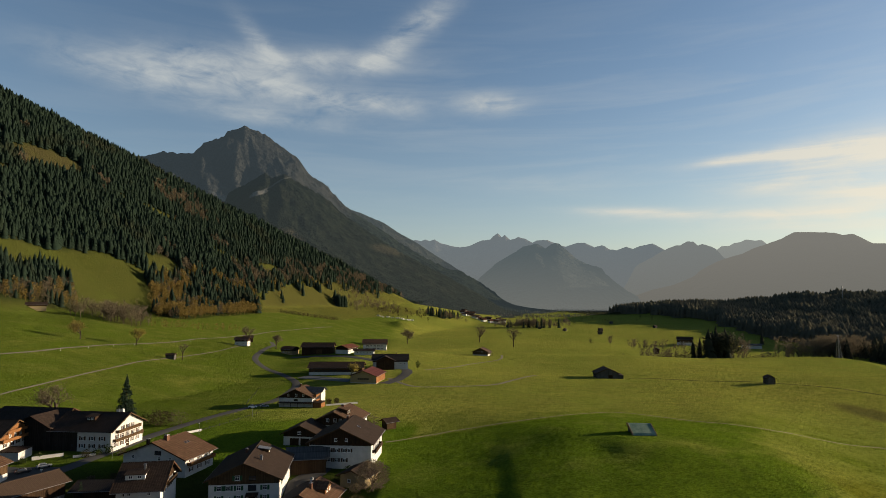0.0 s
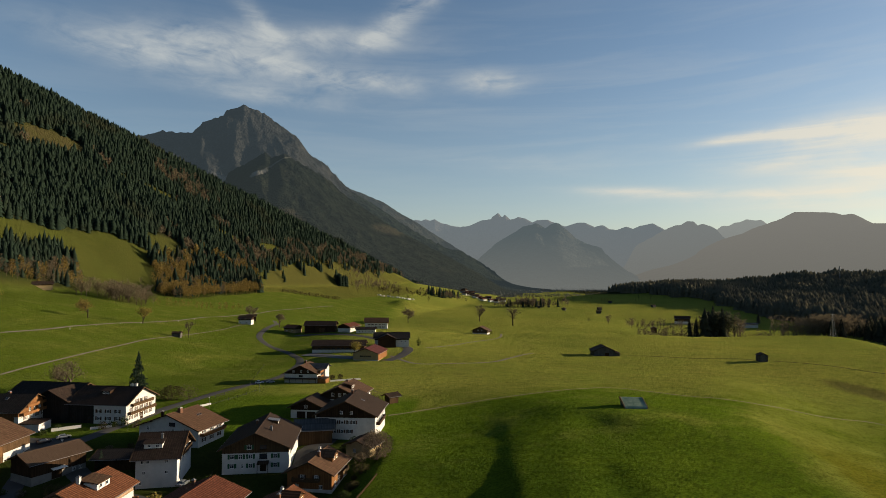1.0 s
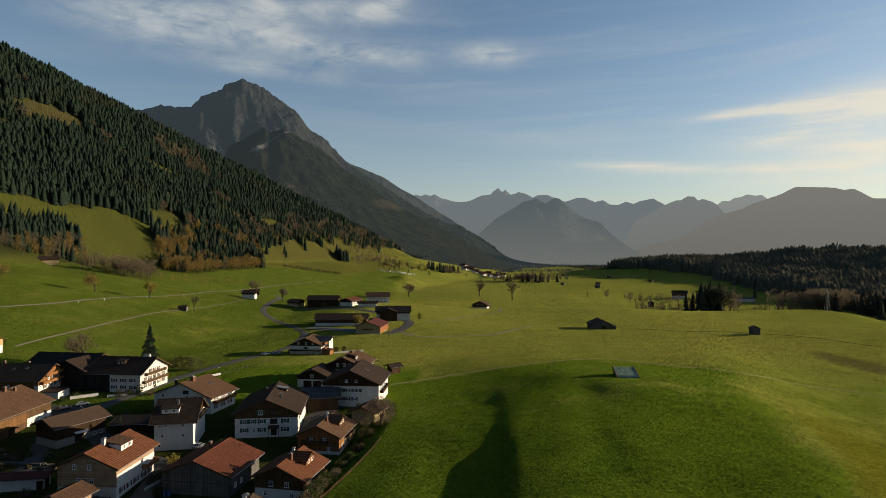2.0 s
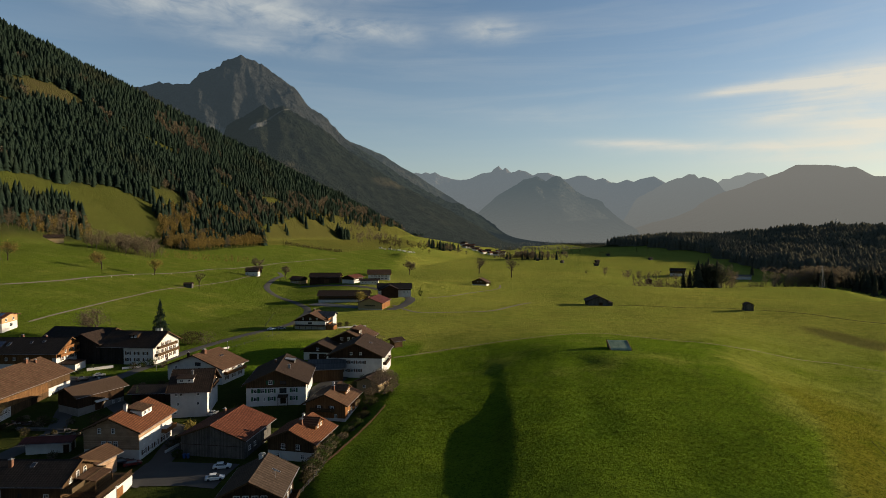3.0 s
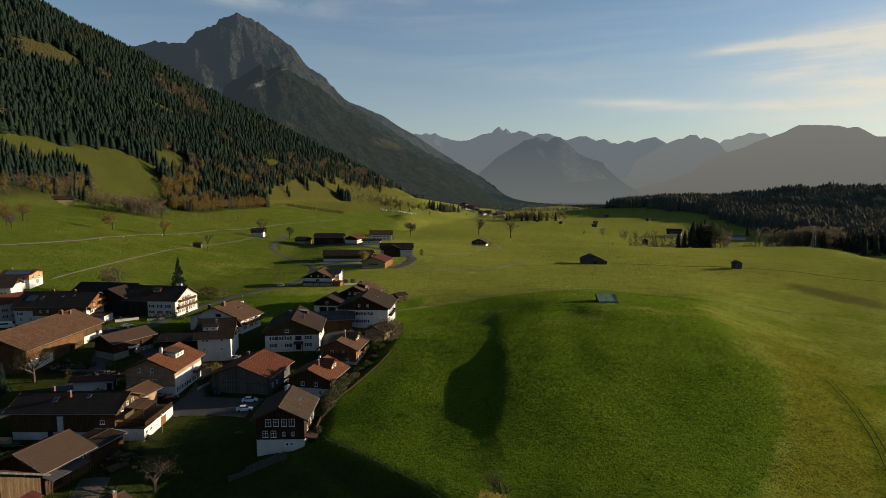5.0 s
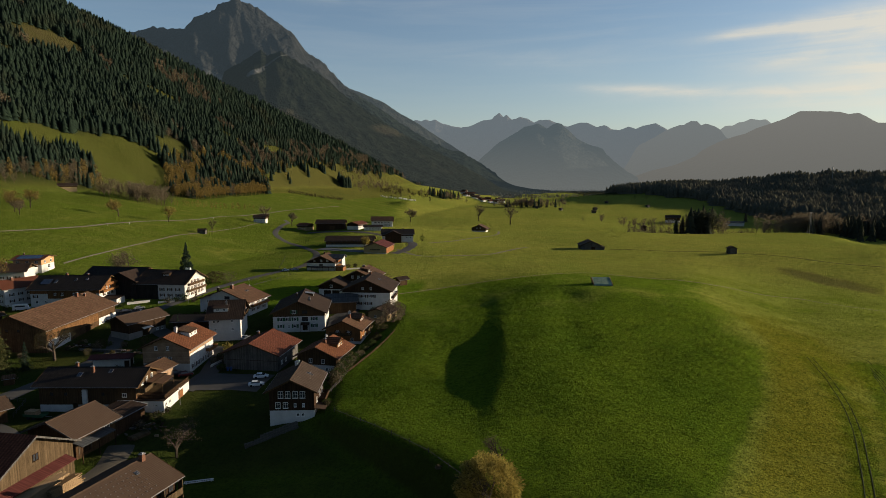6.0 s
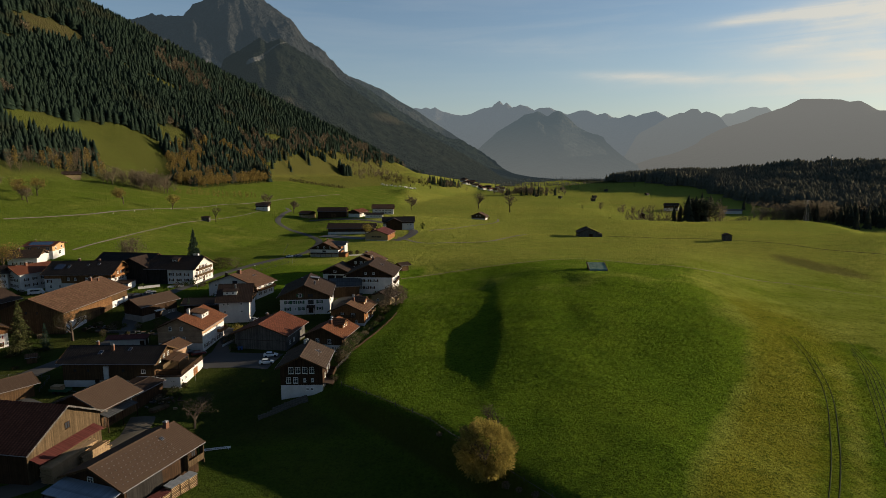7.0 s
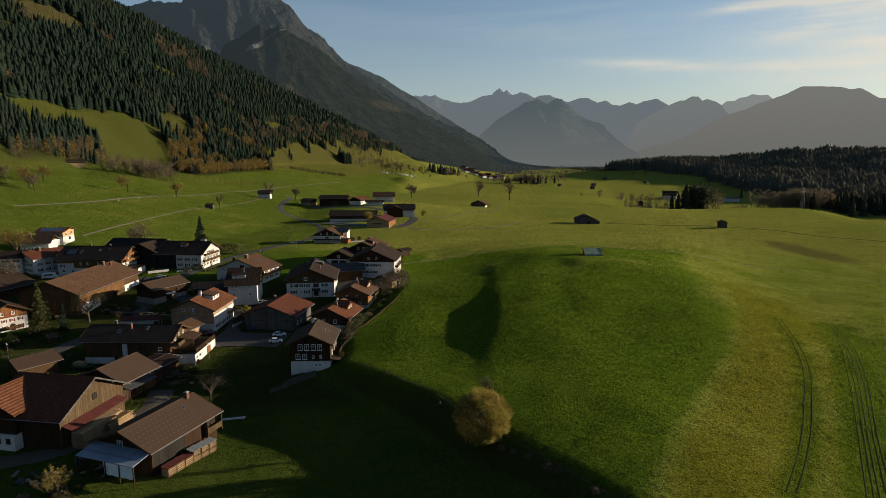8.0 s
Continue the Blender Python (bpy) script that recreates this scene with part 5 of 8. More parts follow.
def house_timber_shed():
    h = House("long timber shed with brown slab roof and stacked boards", -60.0, 49.3, 71, 20, 15.5, 6.6, 22, 0.0, PLASTER, WOOD_DARK, ROOF_FIELD, name="timber_shed", category="shed", z=2.5)
    h.chimney(7.5, -0.4, 1.2, 0.8, BRICK).skylight(4.5, -2.2, 0.8, 0.9)
    h.win("S", [5.8, 7.6], 1.9, 1.2, 1.2, None, WOOD_DARK).win("W", [-1], 3.5, 1.4, 1.3)
    guard = Shape().box(-0.10, 0.10, -0.05, 0.05, 0.0, 0.09).mesh("snow_guard", METAL)
    for j in range(6):
        for i in range(14):
            v = -1.2 - j * 1.05
            part("snow_guard", guard, h.roof, pose(-9.2 + i * 1.02 + 0.5 * (j % 2), v, h.zroof(v), 22, 0, 0))
    # black panel added where the shed has open bays in shade
    part("dark_bay_panel", Shape().box(-8.4, -0.4, -0.06, 0, -0.8, 2.5).mesh("dark_bay_panel", WOOD_BLACK), h.e, h.on("S", 0, 0, 0.05), "grey-black panel in place of dark open bays")
    part("gallery", Shape().box(5.0, 9.4, -1.1, -1.0, 0.3, 1.5).box(5.0, 5.12, -1.1, -0.02, -0.6, 3.0).box(9.28, 9.4, -1.1, -0.02, -0.6, 3.0).box(5.0, 9.4, -1.1, 0, 0.2, 0.3).mesh("gallery", WOOD_PALE), h.e, h.on("S", 0, 0, 0.05), "weathered plank gallery")
    h.porch("W", -7.2, 6.8, 3.0, 4.6, SHEET_BLUE, 0.7)
    n = 22
    fold = [(-0.6 + 7.35 * i / n, -4.35 + 0.09 * math.sin(i * 1.3) + 0.05 * math.sin(i * 2.9)) for i in range(n + 1)]
    vs = [(u, v + 0.1 * (1 - q), -0.4 + 2.7 * q) for q in (0, 1) for u, v in fold] + [(u, v + 0.03 + 0.1 * (1 - q), -0.4 + 2.7 * q) for q in (0, 1) for u, v in fold]
    k = n + 1
    s = Shape().add(vs, [(i, i + 1, k + i + 1, k + i) for i in range(n)] + [(2 * k + i + 1, 2 * k + i, 3 * k + i, 3 * k + i + 1) for i in range(n)] + [(k + i, k + i + 1, 3 * k + i + 1, 3 * k + i) for i in range(n)])
    part("tarpaulin", s.mesh("tarpaulin", plain("pale_tarp", "pale tarpaulin", (0.62, 0.66, 0.72), (0.5, 0.54, 0.6), 0.7, 0.6)), h.e, h.on("W", 0, 0, 0.0), "pale hanging tarpaulin")
    return h


def house_dark_white_base():
    h = House("dark timber house with white-framed windows on a white base", -37.6, 93.6, 92, 14.6, 12.8, 10.6, 26, 2.7, PLASTER, WOOD_DARK, ROOF_UMBER, z=3.1)
    h.win("W", [-2.6, -0.9, 0.9, 2.6], 6.6, 1.25, 1.7).win("W", [-3.3, -1.5], 4.0, 1.2, 1.5).win("W", [0.8, 2.8], 4.0, 0.6, 0.9).win("W", [1.4, 2.6], 1.6, 0.7, 0.8)
    h.win("S", [-3, 1, 4], 4.2, 1.0, 1.3).win("S", [-3, 0, 3.5], 1.4, 1.0, 1.2).skylight(1.5, -3.0, 0.5, 1.8)
    h.porch("S", -6.5, -2.5, 3.2, 2.6, ROOF_FIELD, 0.3).balcony("S", -1.5, 4.5, 3.0, 1.8, WOOD_DARK)
    dish = part("satellite_dish", Shape().prism([(0.5 * math.cos(a * 0.5236), 0.5 * math.sin(a * 0.5236)) for a in range(12)], -0.04, 0.04).mesh("satellite_dish", WHITE_PAINT), h.e, pose(5.2, 0.6, h.zroof(0.6) + 0.9, 0, -35, 10), "white satellite dish")
    part("mast", Shape().stick((5.2, 0.6, h.zroof(0.6) - 0.3), (5.2, 0.6, h.zroof(0.6) + 0.9), 0.04, 0.04).mesh("mast", METAL), h.e)
    s = Shape().stick((-1.5, -3.6, h.zroof(3.6) - 0.2), (-1.5, -3.6, h.zroof(3.6) + 1.6), 0.03, 0.03)
    for k in range(5):
        s.stick((-2.3 + 0.4 * k, -3.9, h.zroof(3.6) + 1.5), (-2.3 + 0.4 * k, -3.3, h.zroof(3.6) + 1.5), 0.02, 0.02)
    s.stick((-2.4, -3.6, h.zroof(3.6) + 1.5), (-0.6, -3.6, h.zroof(3.6) + 1.5), 0.02, 0.02)
    part("aerial", s.mesh("aerial", METAL), h.e)
    part("terrace", Shape().box(-5.5, 3.5, -10.2, -5.35, -1.5, 0.5).mesh("terrace", STONE), h.e, None, "grey stone terrace")
    return h.chimney(5.6, 1.2, 0.9, 0.7, PLASTER)


def house_grey_barn():
    h = House("grey weathered plank barn with rust-red roof", -58.8, 133.8, 82, 18.0, 19.4, 8.6, 20, 0.0, PLASTER, WOOD_GREY, ROOF_RED, name="barn", category="barn")
    h.win("S", [-5, -2], 2.0, 1.1, 1.2)
    part("band", Shape().box(-8.4, 8.4, -0.05, 0, 3.0, 3.12).mesh("band", WOOD_DARK), h.e, h.on("W", 0, 0, 0.05))
    return h.chimney(5, 3.5, 1.2, 0.7, BRICK)


def house_chalet_pair():
    for x, y, hd, L, r in ((-35.6, 160.5, 82, 16, 8.0), (-38.2, 130.5, 79, 15, 8.2)):
        h = House("small brown wooden chalet with orange-brown tile roof" if x > -36 else "small chalet with white base and orange-brown tile roof", x, y, hd, L, 14.6, r, 24, 0.6 if x > -36 else 2.4, PLASTER, WOOD_WARM if x > -36 else WOOD_BROWN, ROOF_ORANGE if x < -36 else ROOF_RUST, group="paired chalets")
        h.win("W", [-2, 2], 3.6, 1.1, 1.3, SHUT_BROWN).win("W", [-3.5, 3.2], 1.2, 0.9, 1.1).win("S", [-4, 3.5], 1.5, 1.1, 1.3).win("S", [-1], 1.6, 1.6, 1.8)
        h.dormer(1.5, -1, 4.4, 4.6, 1.3, WOOD_WARM, None, 2, True).chimney(-1.5, -0.7, 1.3, 0.7, BRICK).chimney(2.5, 0.5, 1.2, 0.6, PLASTER)
        h.balcony("S", -1.2, 4.2, 2.9, 1.4, WOOD_PALE)
        if x > -36:
            h.balcony("W", -4.5, 3.0, 2.9, 1.4, WOOD_BROWN)


def house_green_shutters():
    h = House("white farmhouse with green shutters and dark roof", -56.6, 178.2, 97, 26, 21, 11.2, 24, 5.3, PLASTER, WOOD_BROWN, ROOF_DARK)
    h.win("W", [-6.6, -4.2, -1.4, 5.6], 4.3, 1.2, 1.3, SHUT_GREEN).win("W", [-6.6, -1.4, 5.6], 1.7, 1.2, 1.3, SHUT_GREEN).win("W", [-3.7], 1.6, 0.6, 1.3)
    h.win("W", [-1.8], 7.0, 1.3, 1.3, SHUT_GREEN).win("W", [2.2], 4.3, 2.2, 1.5, None, WOOD_DARK).win("W", [2.2], 6.9, 2.0, 1.3, None, WOOD_DARK)
    h.door("W", 2.2, 1.6, 2.2, WOOD_DARK).porch("W", 0.6, 3.9, 2.9, 1.6, ROOF_DARK, 0.6)
    h.win("S", spread(4, 18), 4.3, 1.1, 1.3, SHUT_GREEN)
    h.chimney(-4.5, -3.2, 1.2, 0.7, METAL).chimney(3, 2.4, 1.0, 0.6).dormer(5, -1, 3.8, 2.2, 1.0, WOOD_BROWN, METAL, 1)
    k = House("low barn with grey sheet-metal roof", -44.5, 196.5, 10, 14, 13, 7.2, 20, 0.0, PLASTER, WOOD_BROWN, SHEET_GREY, name="barn", category="barn")
    return h


def house_white_dormer():
    h = House("tall white house with dark roof and small dormer", -80, 163, 10, 13.0, 17.4, 13.0, 31, 8.6, PLASTER, WOOD_DARK, ROOF_DARK)
    h.win("S", [-3.6, -2.2, 2.6], 6.9, 0.8, 0.9).win("S", [-3.2, 2.6], 4.0, 0.8, 0.9).win("S", [-4], 1.3, 0.8, 0.9).win("E", [-3.5, 0, 3.5], 6.6, 0.9, 1.2, SHUT_BROWN).win("E", [-4], 3.8, 0.9, 1.2)
    h.dormer(-1.6, -1, 5.2, 4.8, 1.3, PLASTER, ROOF_DARK, 2).chimney(0, -2.6, 1.6, 0.5, METAL)
    h.balcony("E", -4, 4, 7.9, 1.2, WOOD_DARK)
    k = House("low dark shed roof beside a white house", -97, 173, 6, 15, 11, 4.8, 16, 0.0, PLASTER, WOOD_DARK, ROOF_BLACK, name="shed", category="shed")
    return h


def house_wide_chalet():
    h = House("wide white chalet with rust-brown roof and balconies", -90.5, 198, 75, 16, 25.6, 10, 20, 6.0, PLASTER, PLASTER, ROOF_RUST)
    h.win("W", [-8, -5.5, 4, 7], 1.8, 0.9, 1.1).win("W", [-8, 2, 6], 4.8, 1.0, 1.2).win("W", [1.5], 6.6, 2.4, 1.2, None, WOOD_DARK)
    h.win("S", [-4, 0, 4], 4.6, 1.0, 1.2, SHUT_BROWN).win("S", [-4, 0, 4], 1.6, 1.0, 1.2, SHUT_BROWN).balcony("S", -6, 6, 3.3, 1.6, WOOD_WARM)
    return h.chimney(-2.5, -1, 1.5, 1.2, BRICK).chimney(-5.5, 3.5, 1.6, 0.8, WOOD_DARK).skylight(1.5, -5, 0.7, 1.0).skylight(2.8, -5, 0.7, 1.0)


def house_three_storey():
    h = House("white three-storey house with broad dark roof", -33.4, 206.5, 86, 22, 22.6, 13.0, 24, 7.2, PLASTER, WOOD_DARK, ROOF_DARK)
    h.win("W", [-3.6, -1.2, 1.4, 2.9], 5.7, 1.1, 1.2, SHUT_BROWN).win("W", [-3.6, -1.2, 1.4], 2.6, 1.1, 1.2, SHUT_BROWN).win("W", [-1.5, 2], 9.0, 0.9, 1.0).win("S", spread(4, 15), 5.6, 1.1, 1.2).balcony("S", -8, 4, 4.6, 1.3, WOOD_DARK)
    h.chimney(4, 0.8, 1.2, 0.8).skylight(0, -4)
    g = House("small ochre garage with brown roof", -25.8, 183.5, 70, 11, 10.5, 5.4, 20, 4.4, PLASTER_TAN, PLASTER_TAN, ROOF_DARK, name="garage", category="garage")
    g.win("W", [-1.2], 1.9, 1.0, 1.0)
    return h


def house_garage_house():
    a = House("dark wooden house with double garage", -53.6, 231.5, 84, 14, 15, 7.6, 24, 3.2, PLASTER, WOOD_DARK, ROOF_DARK)
    a.door("W", -2.2, 3.2, 2.5, WOOD_DARK, "garage_door").door("W", 1.9, 3.2, 2.5, WOOD_DARK, "garage_door").win("W", [-0.3], 4.6, 1.3, 1.2)
    a.win("S", [-3, 0], 1.6, 1.0, 1.2)
    b = House("dark brown house with dormer and white base", -42, 245, 80, 20, 18, 10.6, 24, 5.2, PLASTER, WOOD_DARK, ROOF_BROWN)
    b.win("W", [-2.6, 0.4, 2.6], 7.2, 1.2, 1.3).win("W", [2], 4.4, 1.2, 1.3).dormer(-3, -1, 4.0, 4.2, 1.6, WOOD_DARK, ROOF_BROWN, 2).chimney(-1, -0.8, 1.6, 1.2, BRICK).win("S", spread(3, 12), 4.2, 1.0, 1.2)
    t = House("tiny brown garden shed", -23.8, 257.5, 40, 7, 6, 4.4, 24, 0, PLASTER, WOOD_BROWN, ROOF_DARK, name="garden_shed", category="shed")


def house_by_road():
    h = House("white and brown chalet beside the lane", -76, 316, 84, 17, 20, 9.6, 24, 5.0, PLASTER, WOOD_DARK, ROOF_BROWN)
    h.win("W", [-4, 0.2, 4], 6.4, 1.0, 1.1).win("W", [0], 3.9, 2.2, 1.0, None, WOOD_DARK).win("S", spread(5, 12), 4.2, 1.0, 1.3).win("S", spread(5, 12), 1.6, 1.0, 1.3)
    h.cross(3.5, -1, 2.2, 9, 9.2, SHEET_GREY, PLASTER)
    h.balcony("S", -6, 7, 3.1, 1.6, WOOD_WARM).balcony("S", -6, 2, 5.6, 1.4, WOOD_WARM).porch("W", -9, 9, 2.9, 2.6, ROOF_DARK, 0.3).chimney(2, 0.6, 1.3, 0.8).annex(-8.5, -2, -14, -9.5, 2.8, WOOD_WARM, ROOF_DARK)
    w = tagged(new("garden_wall", Shape().box(0, 17, -0.2, 0.2, -0.6, 0.9).mesh("garden_wall", PLASTER)), "low white garden wall beside the chalet", "wall")
    w.matrix_basis = pose(-62, 313, float(height(-56, 318)), 0, 0, 25)


def house_red_shutters():
    h = House("white and brown house with dark red shutters", -154, 131, -36, 16, 13.6, 9.6, 26, 4.6, PLASTER, WOOD_WARM, ROOF_DARK)
    for z in (1.4, 3.6):
        h.win("E", spread(4, 9.5), z, 0.8, 1.0, SHUT_RED)
    h.win("E", [-1.6, 1.6], 6.1, 0.9, 1.1, SHUT_RED).door("E", 1.2).balcony("E", -4, 4, 0.9, 1.4, WOOD_BROWN)
    return h


def village_sheds():
    House("dark wooden barn with brown roof among gardens", -186, 172, 78, 20, 20, 7.4, 22, 0, PLASTER, WOOD_DARK, ROOF_DARK, name="barn", category="barn").win("E", [0], 4, 1.2, 1.2)
    House("small brown-roofed shed beside the lane", -113, 88, 55, 11, 10, 5.4, 20, 0, PLASTER, WOOD_BROWN, ROOF_FIELD, name="shed", category="shed")
    House("low shed with red-striped roof", -105, 131.5, 8, 13, 6, 3.8, 14, 3.2, PLASTER, WOOD_DARK, ROOF_MAROON, name="shed", category="shed").door("S", 4.6, 1.2, 2.0).door("E", 0, 1.4, 2.1)
    House("low dark lean roof between house and workshop", -80, 87.5, 77, 11.5, 9, 4.4, 7, 0, PLASTER_GREY, WOOD_DARK, ROOF_DARK, name="shed", category="shed", ov=0.6, og=0.6, trim=WHITE_PAINT).door("E", -2, 1.2, 2.1)
    House("tiny wooden bird-house hut in a garden", -127, 116.5, 30, 3.2, 2.6, 2.8, 30, 0, PLASTER, WOOD_BROWN, ROOF_BROWN, name="garden_hut", category="hut", ov=0.4, og=0.4)


# ---- the farm and the field barns ----
def farm_buildings():
    House("dark wooden cattle barn with dark roof", -119, 562, 0, 31, 16, 10, 24, 0, PLASTER, WOOD_DARK, ROOF_DARK, name="cattle_barn", category="barn").door("S", 2, 5, 4, WOOD_BROWN)
    House("small tan farm building with orange roof", -147, 566, -25, 15, 13, 7, 20, 3, PLASTER_TAN, WOOD_PALE, ROOF_ORANGE, name="farm_building", category="barn").win("S", [-3, 0, 3], 1.8, 1.2, 1.1)
    h = House("white farmhouse with brown roof and balconies", -70, 598, 4, 25, 17, 10.5, 24, 5.6, PLASTER, WOOD_WARM, ROOF_BROWN, name="farmhouse", category="farmhouse")
    h.win("S", spread(5, 18), 4.3, 1.1, 1.3, SHUT_BROWN).win("S", spread(5, 18), 1.7, 1.1, 1.3, SHUT_BROWN).balcony("E", -6, 6, 5.4, 1.4)
    h.win("E", spread(4, 11), 4.2, 1.1, 1.3)
    House("low farm building with brick-red roof", -92, 560, 70, 22, 15, 7.5, 20, 3.2, PLASTER, WOOD_DARK, ROOF_RED, name="farm_building", category="barn").win("S", spread(4, 14), 1.8, 1.2, 1.2)
    House("low white stable building with dark roof", -74, 548, 2, 20, 9, 5.2, 18, 3.0, PLASTER, WOOD_DARK, ROOF_DARK, name="stable", category="barn").win("S", spread(5, 15), 1.7, 1.1, 1.1)
    b = House("long brown-roofed cowshed with open front", -82, 455, 2, 42, 19, 8.6, 20, 2.0, PLASTER, WOOD_BROWN, ROOF_DARK, name="cowshed", category="barn")
    b.win("S", spread(9, 32), 2.9, 2.2, 0.9, None, WOOD_DARK)
    c = House("dark-roofed farm building with white end wall", -44, 482, 6, 30, 18, 11, 24, 5.5, PLASTER, WOOD_DARK, ROOF_BLACK, name="farmhouse", category="farmhouse")
    c.win("E", spread(3, 10), 4.2, 1.1, 1.3).win("E", spread(3, 10), 1.7, 1.1, 1.3).win("S", [8, 11], 4.2, 1.1, 1.2).chimney(5).cross(-4, -1, 4, 16, 10.4, ROOF_DARK, WOOD_DARK)
    d = House("modern tan barn with maroon metal roof and orange wooden side", -53.5, 417, 82, 27, 20, 8.4, 20, 0.4, PLASTER, PLASTER_TAN, ROOF_MAROON, name="machine_barn", category="barn")
    part("side_cladding", Shape().box(-12.3, 12.3, -0.14, 0, 0.1, 4.4).mesh("side_cladding", WOOD_WARM), d.e, d.on("S", 0, 0, 0.05), "orange larch cladding")
    d.win("W", spread(6, 8), 2.9, 1.1, 0.9, None, WOOD_DARK)


def field_barns():
    House("small wooden hay barn with brown roof", 41, 664, 74, 17, 19, 8.6, 24, 1.4, PLASTER, WOOD_PALE, ROOF_BROWN, name="hay_barn", category="barn").porch("S", -6, 7, 3.8, 3, None, 0.5).win("W", [-2, 2], 4.6, 1.2, 1.2)
    House("grey weathered field barn with dark roof", 123.5, 459, 88, 15, 18.5, 8.2, 24, 0, PLASTER, WOOD_GREY, ROOF_DARK, name="field_barn", category="barn", gutter=False).door("W", 2, 3, 2.8).annex(-7, 5, -11.5, -8.1, 3.0, WOOD_GREY, ROOF_DARK)
    House("lone grey wooden hay hut in the meadow", 229.5, 424, 82, 7.2, 7.0, 6.2, 28, 0, PLASTER, WOOD_GREY, ROOF_DARK, name="hay_hut", category="hut", gutter=False, ov=0.6, og=0.6)
    House("small dark hay hut in the meadow", 300, 846, 70, 10, 10, 8.5, 26, 0, PLASTER, WOOD_DARK, ROOF_DARK, name="hay_hut", category="hut", gutter=False)
    h = House("old farmhouse with white end wall beside trees", 400, 993, -25, 26, 17, 13, 26, 4, PLASTER, WOOD_BROWN, ROOF_DARK, name="farmhouse", category="farmhouse")
    h.win("E", spread(3, 9), 5, 1.2, 1.4).win("S", spread(4, 16), 5, 1.2, 1.4)
    House("long low white stable with grey roof", 487, 948, -12, 30, 13, 7.5, 16, 5, PLASTER, WOOD_WARM, SHEET_GREY, name="stable", category="barn").win("E", [-2, 2], 2.5, 1.6, 1.6)
    s = House("white and brown stable hut beside the road", -206, 606, 4, 15, 13, 8.6, 22, 4.2, PLASTER, WOOD_DARK, ROOF_DARK, name="stable", category="barn")
    s.win("S", [-4, 0, 4], 5.4, 1.0, 1.0).win("S", [-4, 2], 2, 1.2, 1.2).win("E", [-3, 3], 2, 1.2, 1.2)
    House("small grey hay hut in the pasture", -211, 459, 8, 7.2, 6, 4.2, 20, 0, PLASTER, WOOD_GREY, ROOF_DARK, name="hay_hut", category="hut", gutter=False, ov=0.5, og=0.5)
    House("low mountain hut with red-brown roof below the wood", -418, 604, 35, 21, 13, 6.6, 22, 2.4, PLASTER_TAN, WOOD_BROWN, ROOF_DARK, name="mountain_hut", category="hut")
    House("small dark barn beside the road", -226, 684, 20, 12, 10, 6.5, 24, 0, PLASTER, WOOD_DARK, ROOF_DARK, name="barn", category="barn")


for build in (house_long_barn, house_inn, house_red_inn, house_solar, house_grey_roof, house_farmhouse, house_black_barn, house_small_barn, house_red_chalet, house_dark_hall, house_barn_pale_gable, house_workshop, house_timber_shed, house_dark_white_base, house_grey_barn, house_chalet_pair, house_green_shutters, house_white_dormer, house_wide_chalet, house_three_storey, house_garage_house, house_by_road, house_red_shutters, village_sheds, farm_buildings, field_barns):
    build()


# ---- roads, lanes, yards ----
def strip(name, pts, width, material, label, lift=0.16, step=4.0, kind="structure", category="road"):
    """A band laid over the ground along a line of plan points."""
    p = [Vector(q) for q in pts]
    line = []
    for i in range(len(p) - 1):
        a, b, c, d = p[max(i - 1, 0)], p[i], p[i + 1], p[min(i + 2, len(p) - 1)]
        n = max(2, int((c - b).length / step))
        for k in range(n):
            t = k / n
            line.append(0.5 * ((2 * b) + (c - a) * t + (2 * a - 5 * b + 4 * c - d) * t * t + (3 * b - a - 3 * c + d) * t ** 3))
    line.append(p[-1])
    rows = []
    for i, q in enumerate(line):
        d = (line[min(i + 1, len(line) - 1)] - line[max(i - 1, 0)]).normalized()
        n = Vector((-d.y, d.x))
        rows.append([q + n * width * 0.5 * f * (1 + 0.05 * math.sin(i * 1.7)) for f in (1, 0.5, 0, -0.5, -1)])
    X, Y = np.array([[v.x for v in r] for r in rows]), np.array([[v.y for v in r] for r in rows])
    Z = height(X, Y) + lift + np.array([-0.12, 0.0, 0.04, 0.0, -0.12])
    me = grid_mesh(name, X, Y, Z)
    me.materials.append(material)
    return tagged(new(name, me), label, category, kind=kind)


strip("road", [(-112, 143), (-124, 170), (-126, 184), (-122, 198), (-118, 218), (-116, 236), (-110, 266), (-103, 292), (-97, 318), (-95, 348), (-100, 403), (-114, 436), (-133, 465), (-152, 492), (-166, 522), (-174, 566), (-183, 620), (-193, 672), (-214, 735)], 5.2, ASPHALT, "narrow grey asphalt road through the meadows")
strip("road_village", [(-120, 183), (-112, 172), (-98, 158), (-86, 150), (-76, 143), (-72, 125), (-72, 116), (-73, 109)], 6.0, ASPHALT, "grey village lane", lift=0.20)
strip("road_west", [(-112, 143), (-116, 125), (-120, 108), (-118, 92), (-104, 82), (-96, 76)], 6.5, ASPHALT, "grey village lane between gardens", lift=0.22)
strip("pavement_yard", [(-75, 116), (-64, 116), (-52, 115)], 13, ASPHALT, "asphalt parking yard", lift=0.24, category="yard")
strip("pavement_workshop_yard", [(-74, 79), (-72.5, 73), (-72, 66), (-76, 58), (-80, 48), (-92, 42), (-112, 40)], 5.5, GRAVEL_DARK, "dark gravel yard before the barn", lift=0.14, category="yard")
strip("pavement_inn_yard", [(-150, 192), (-138, 189), (-124, 190)], 13, ASPHALT, "asphalt yard before the inn", lift=0.24, category="yard")
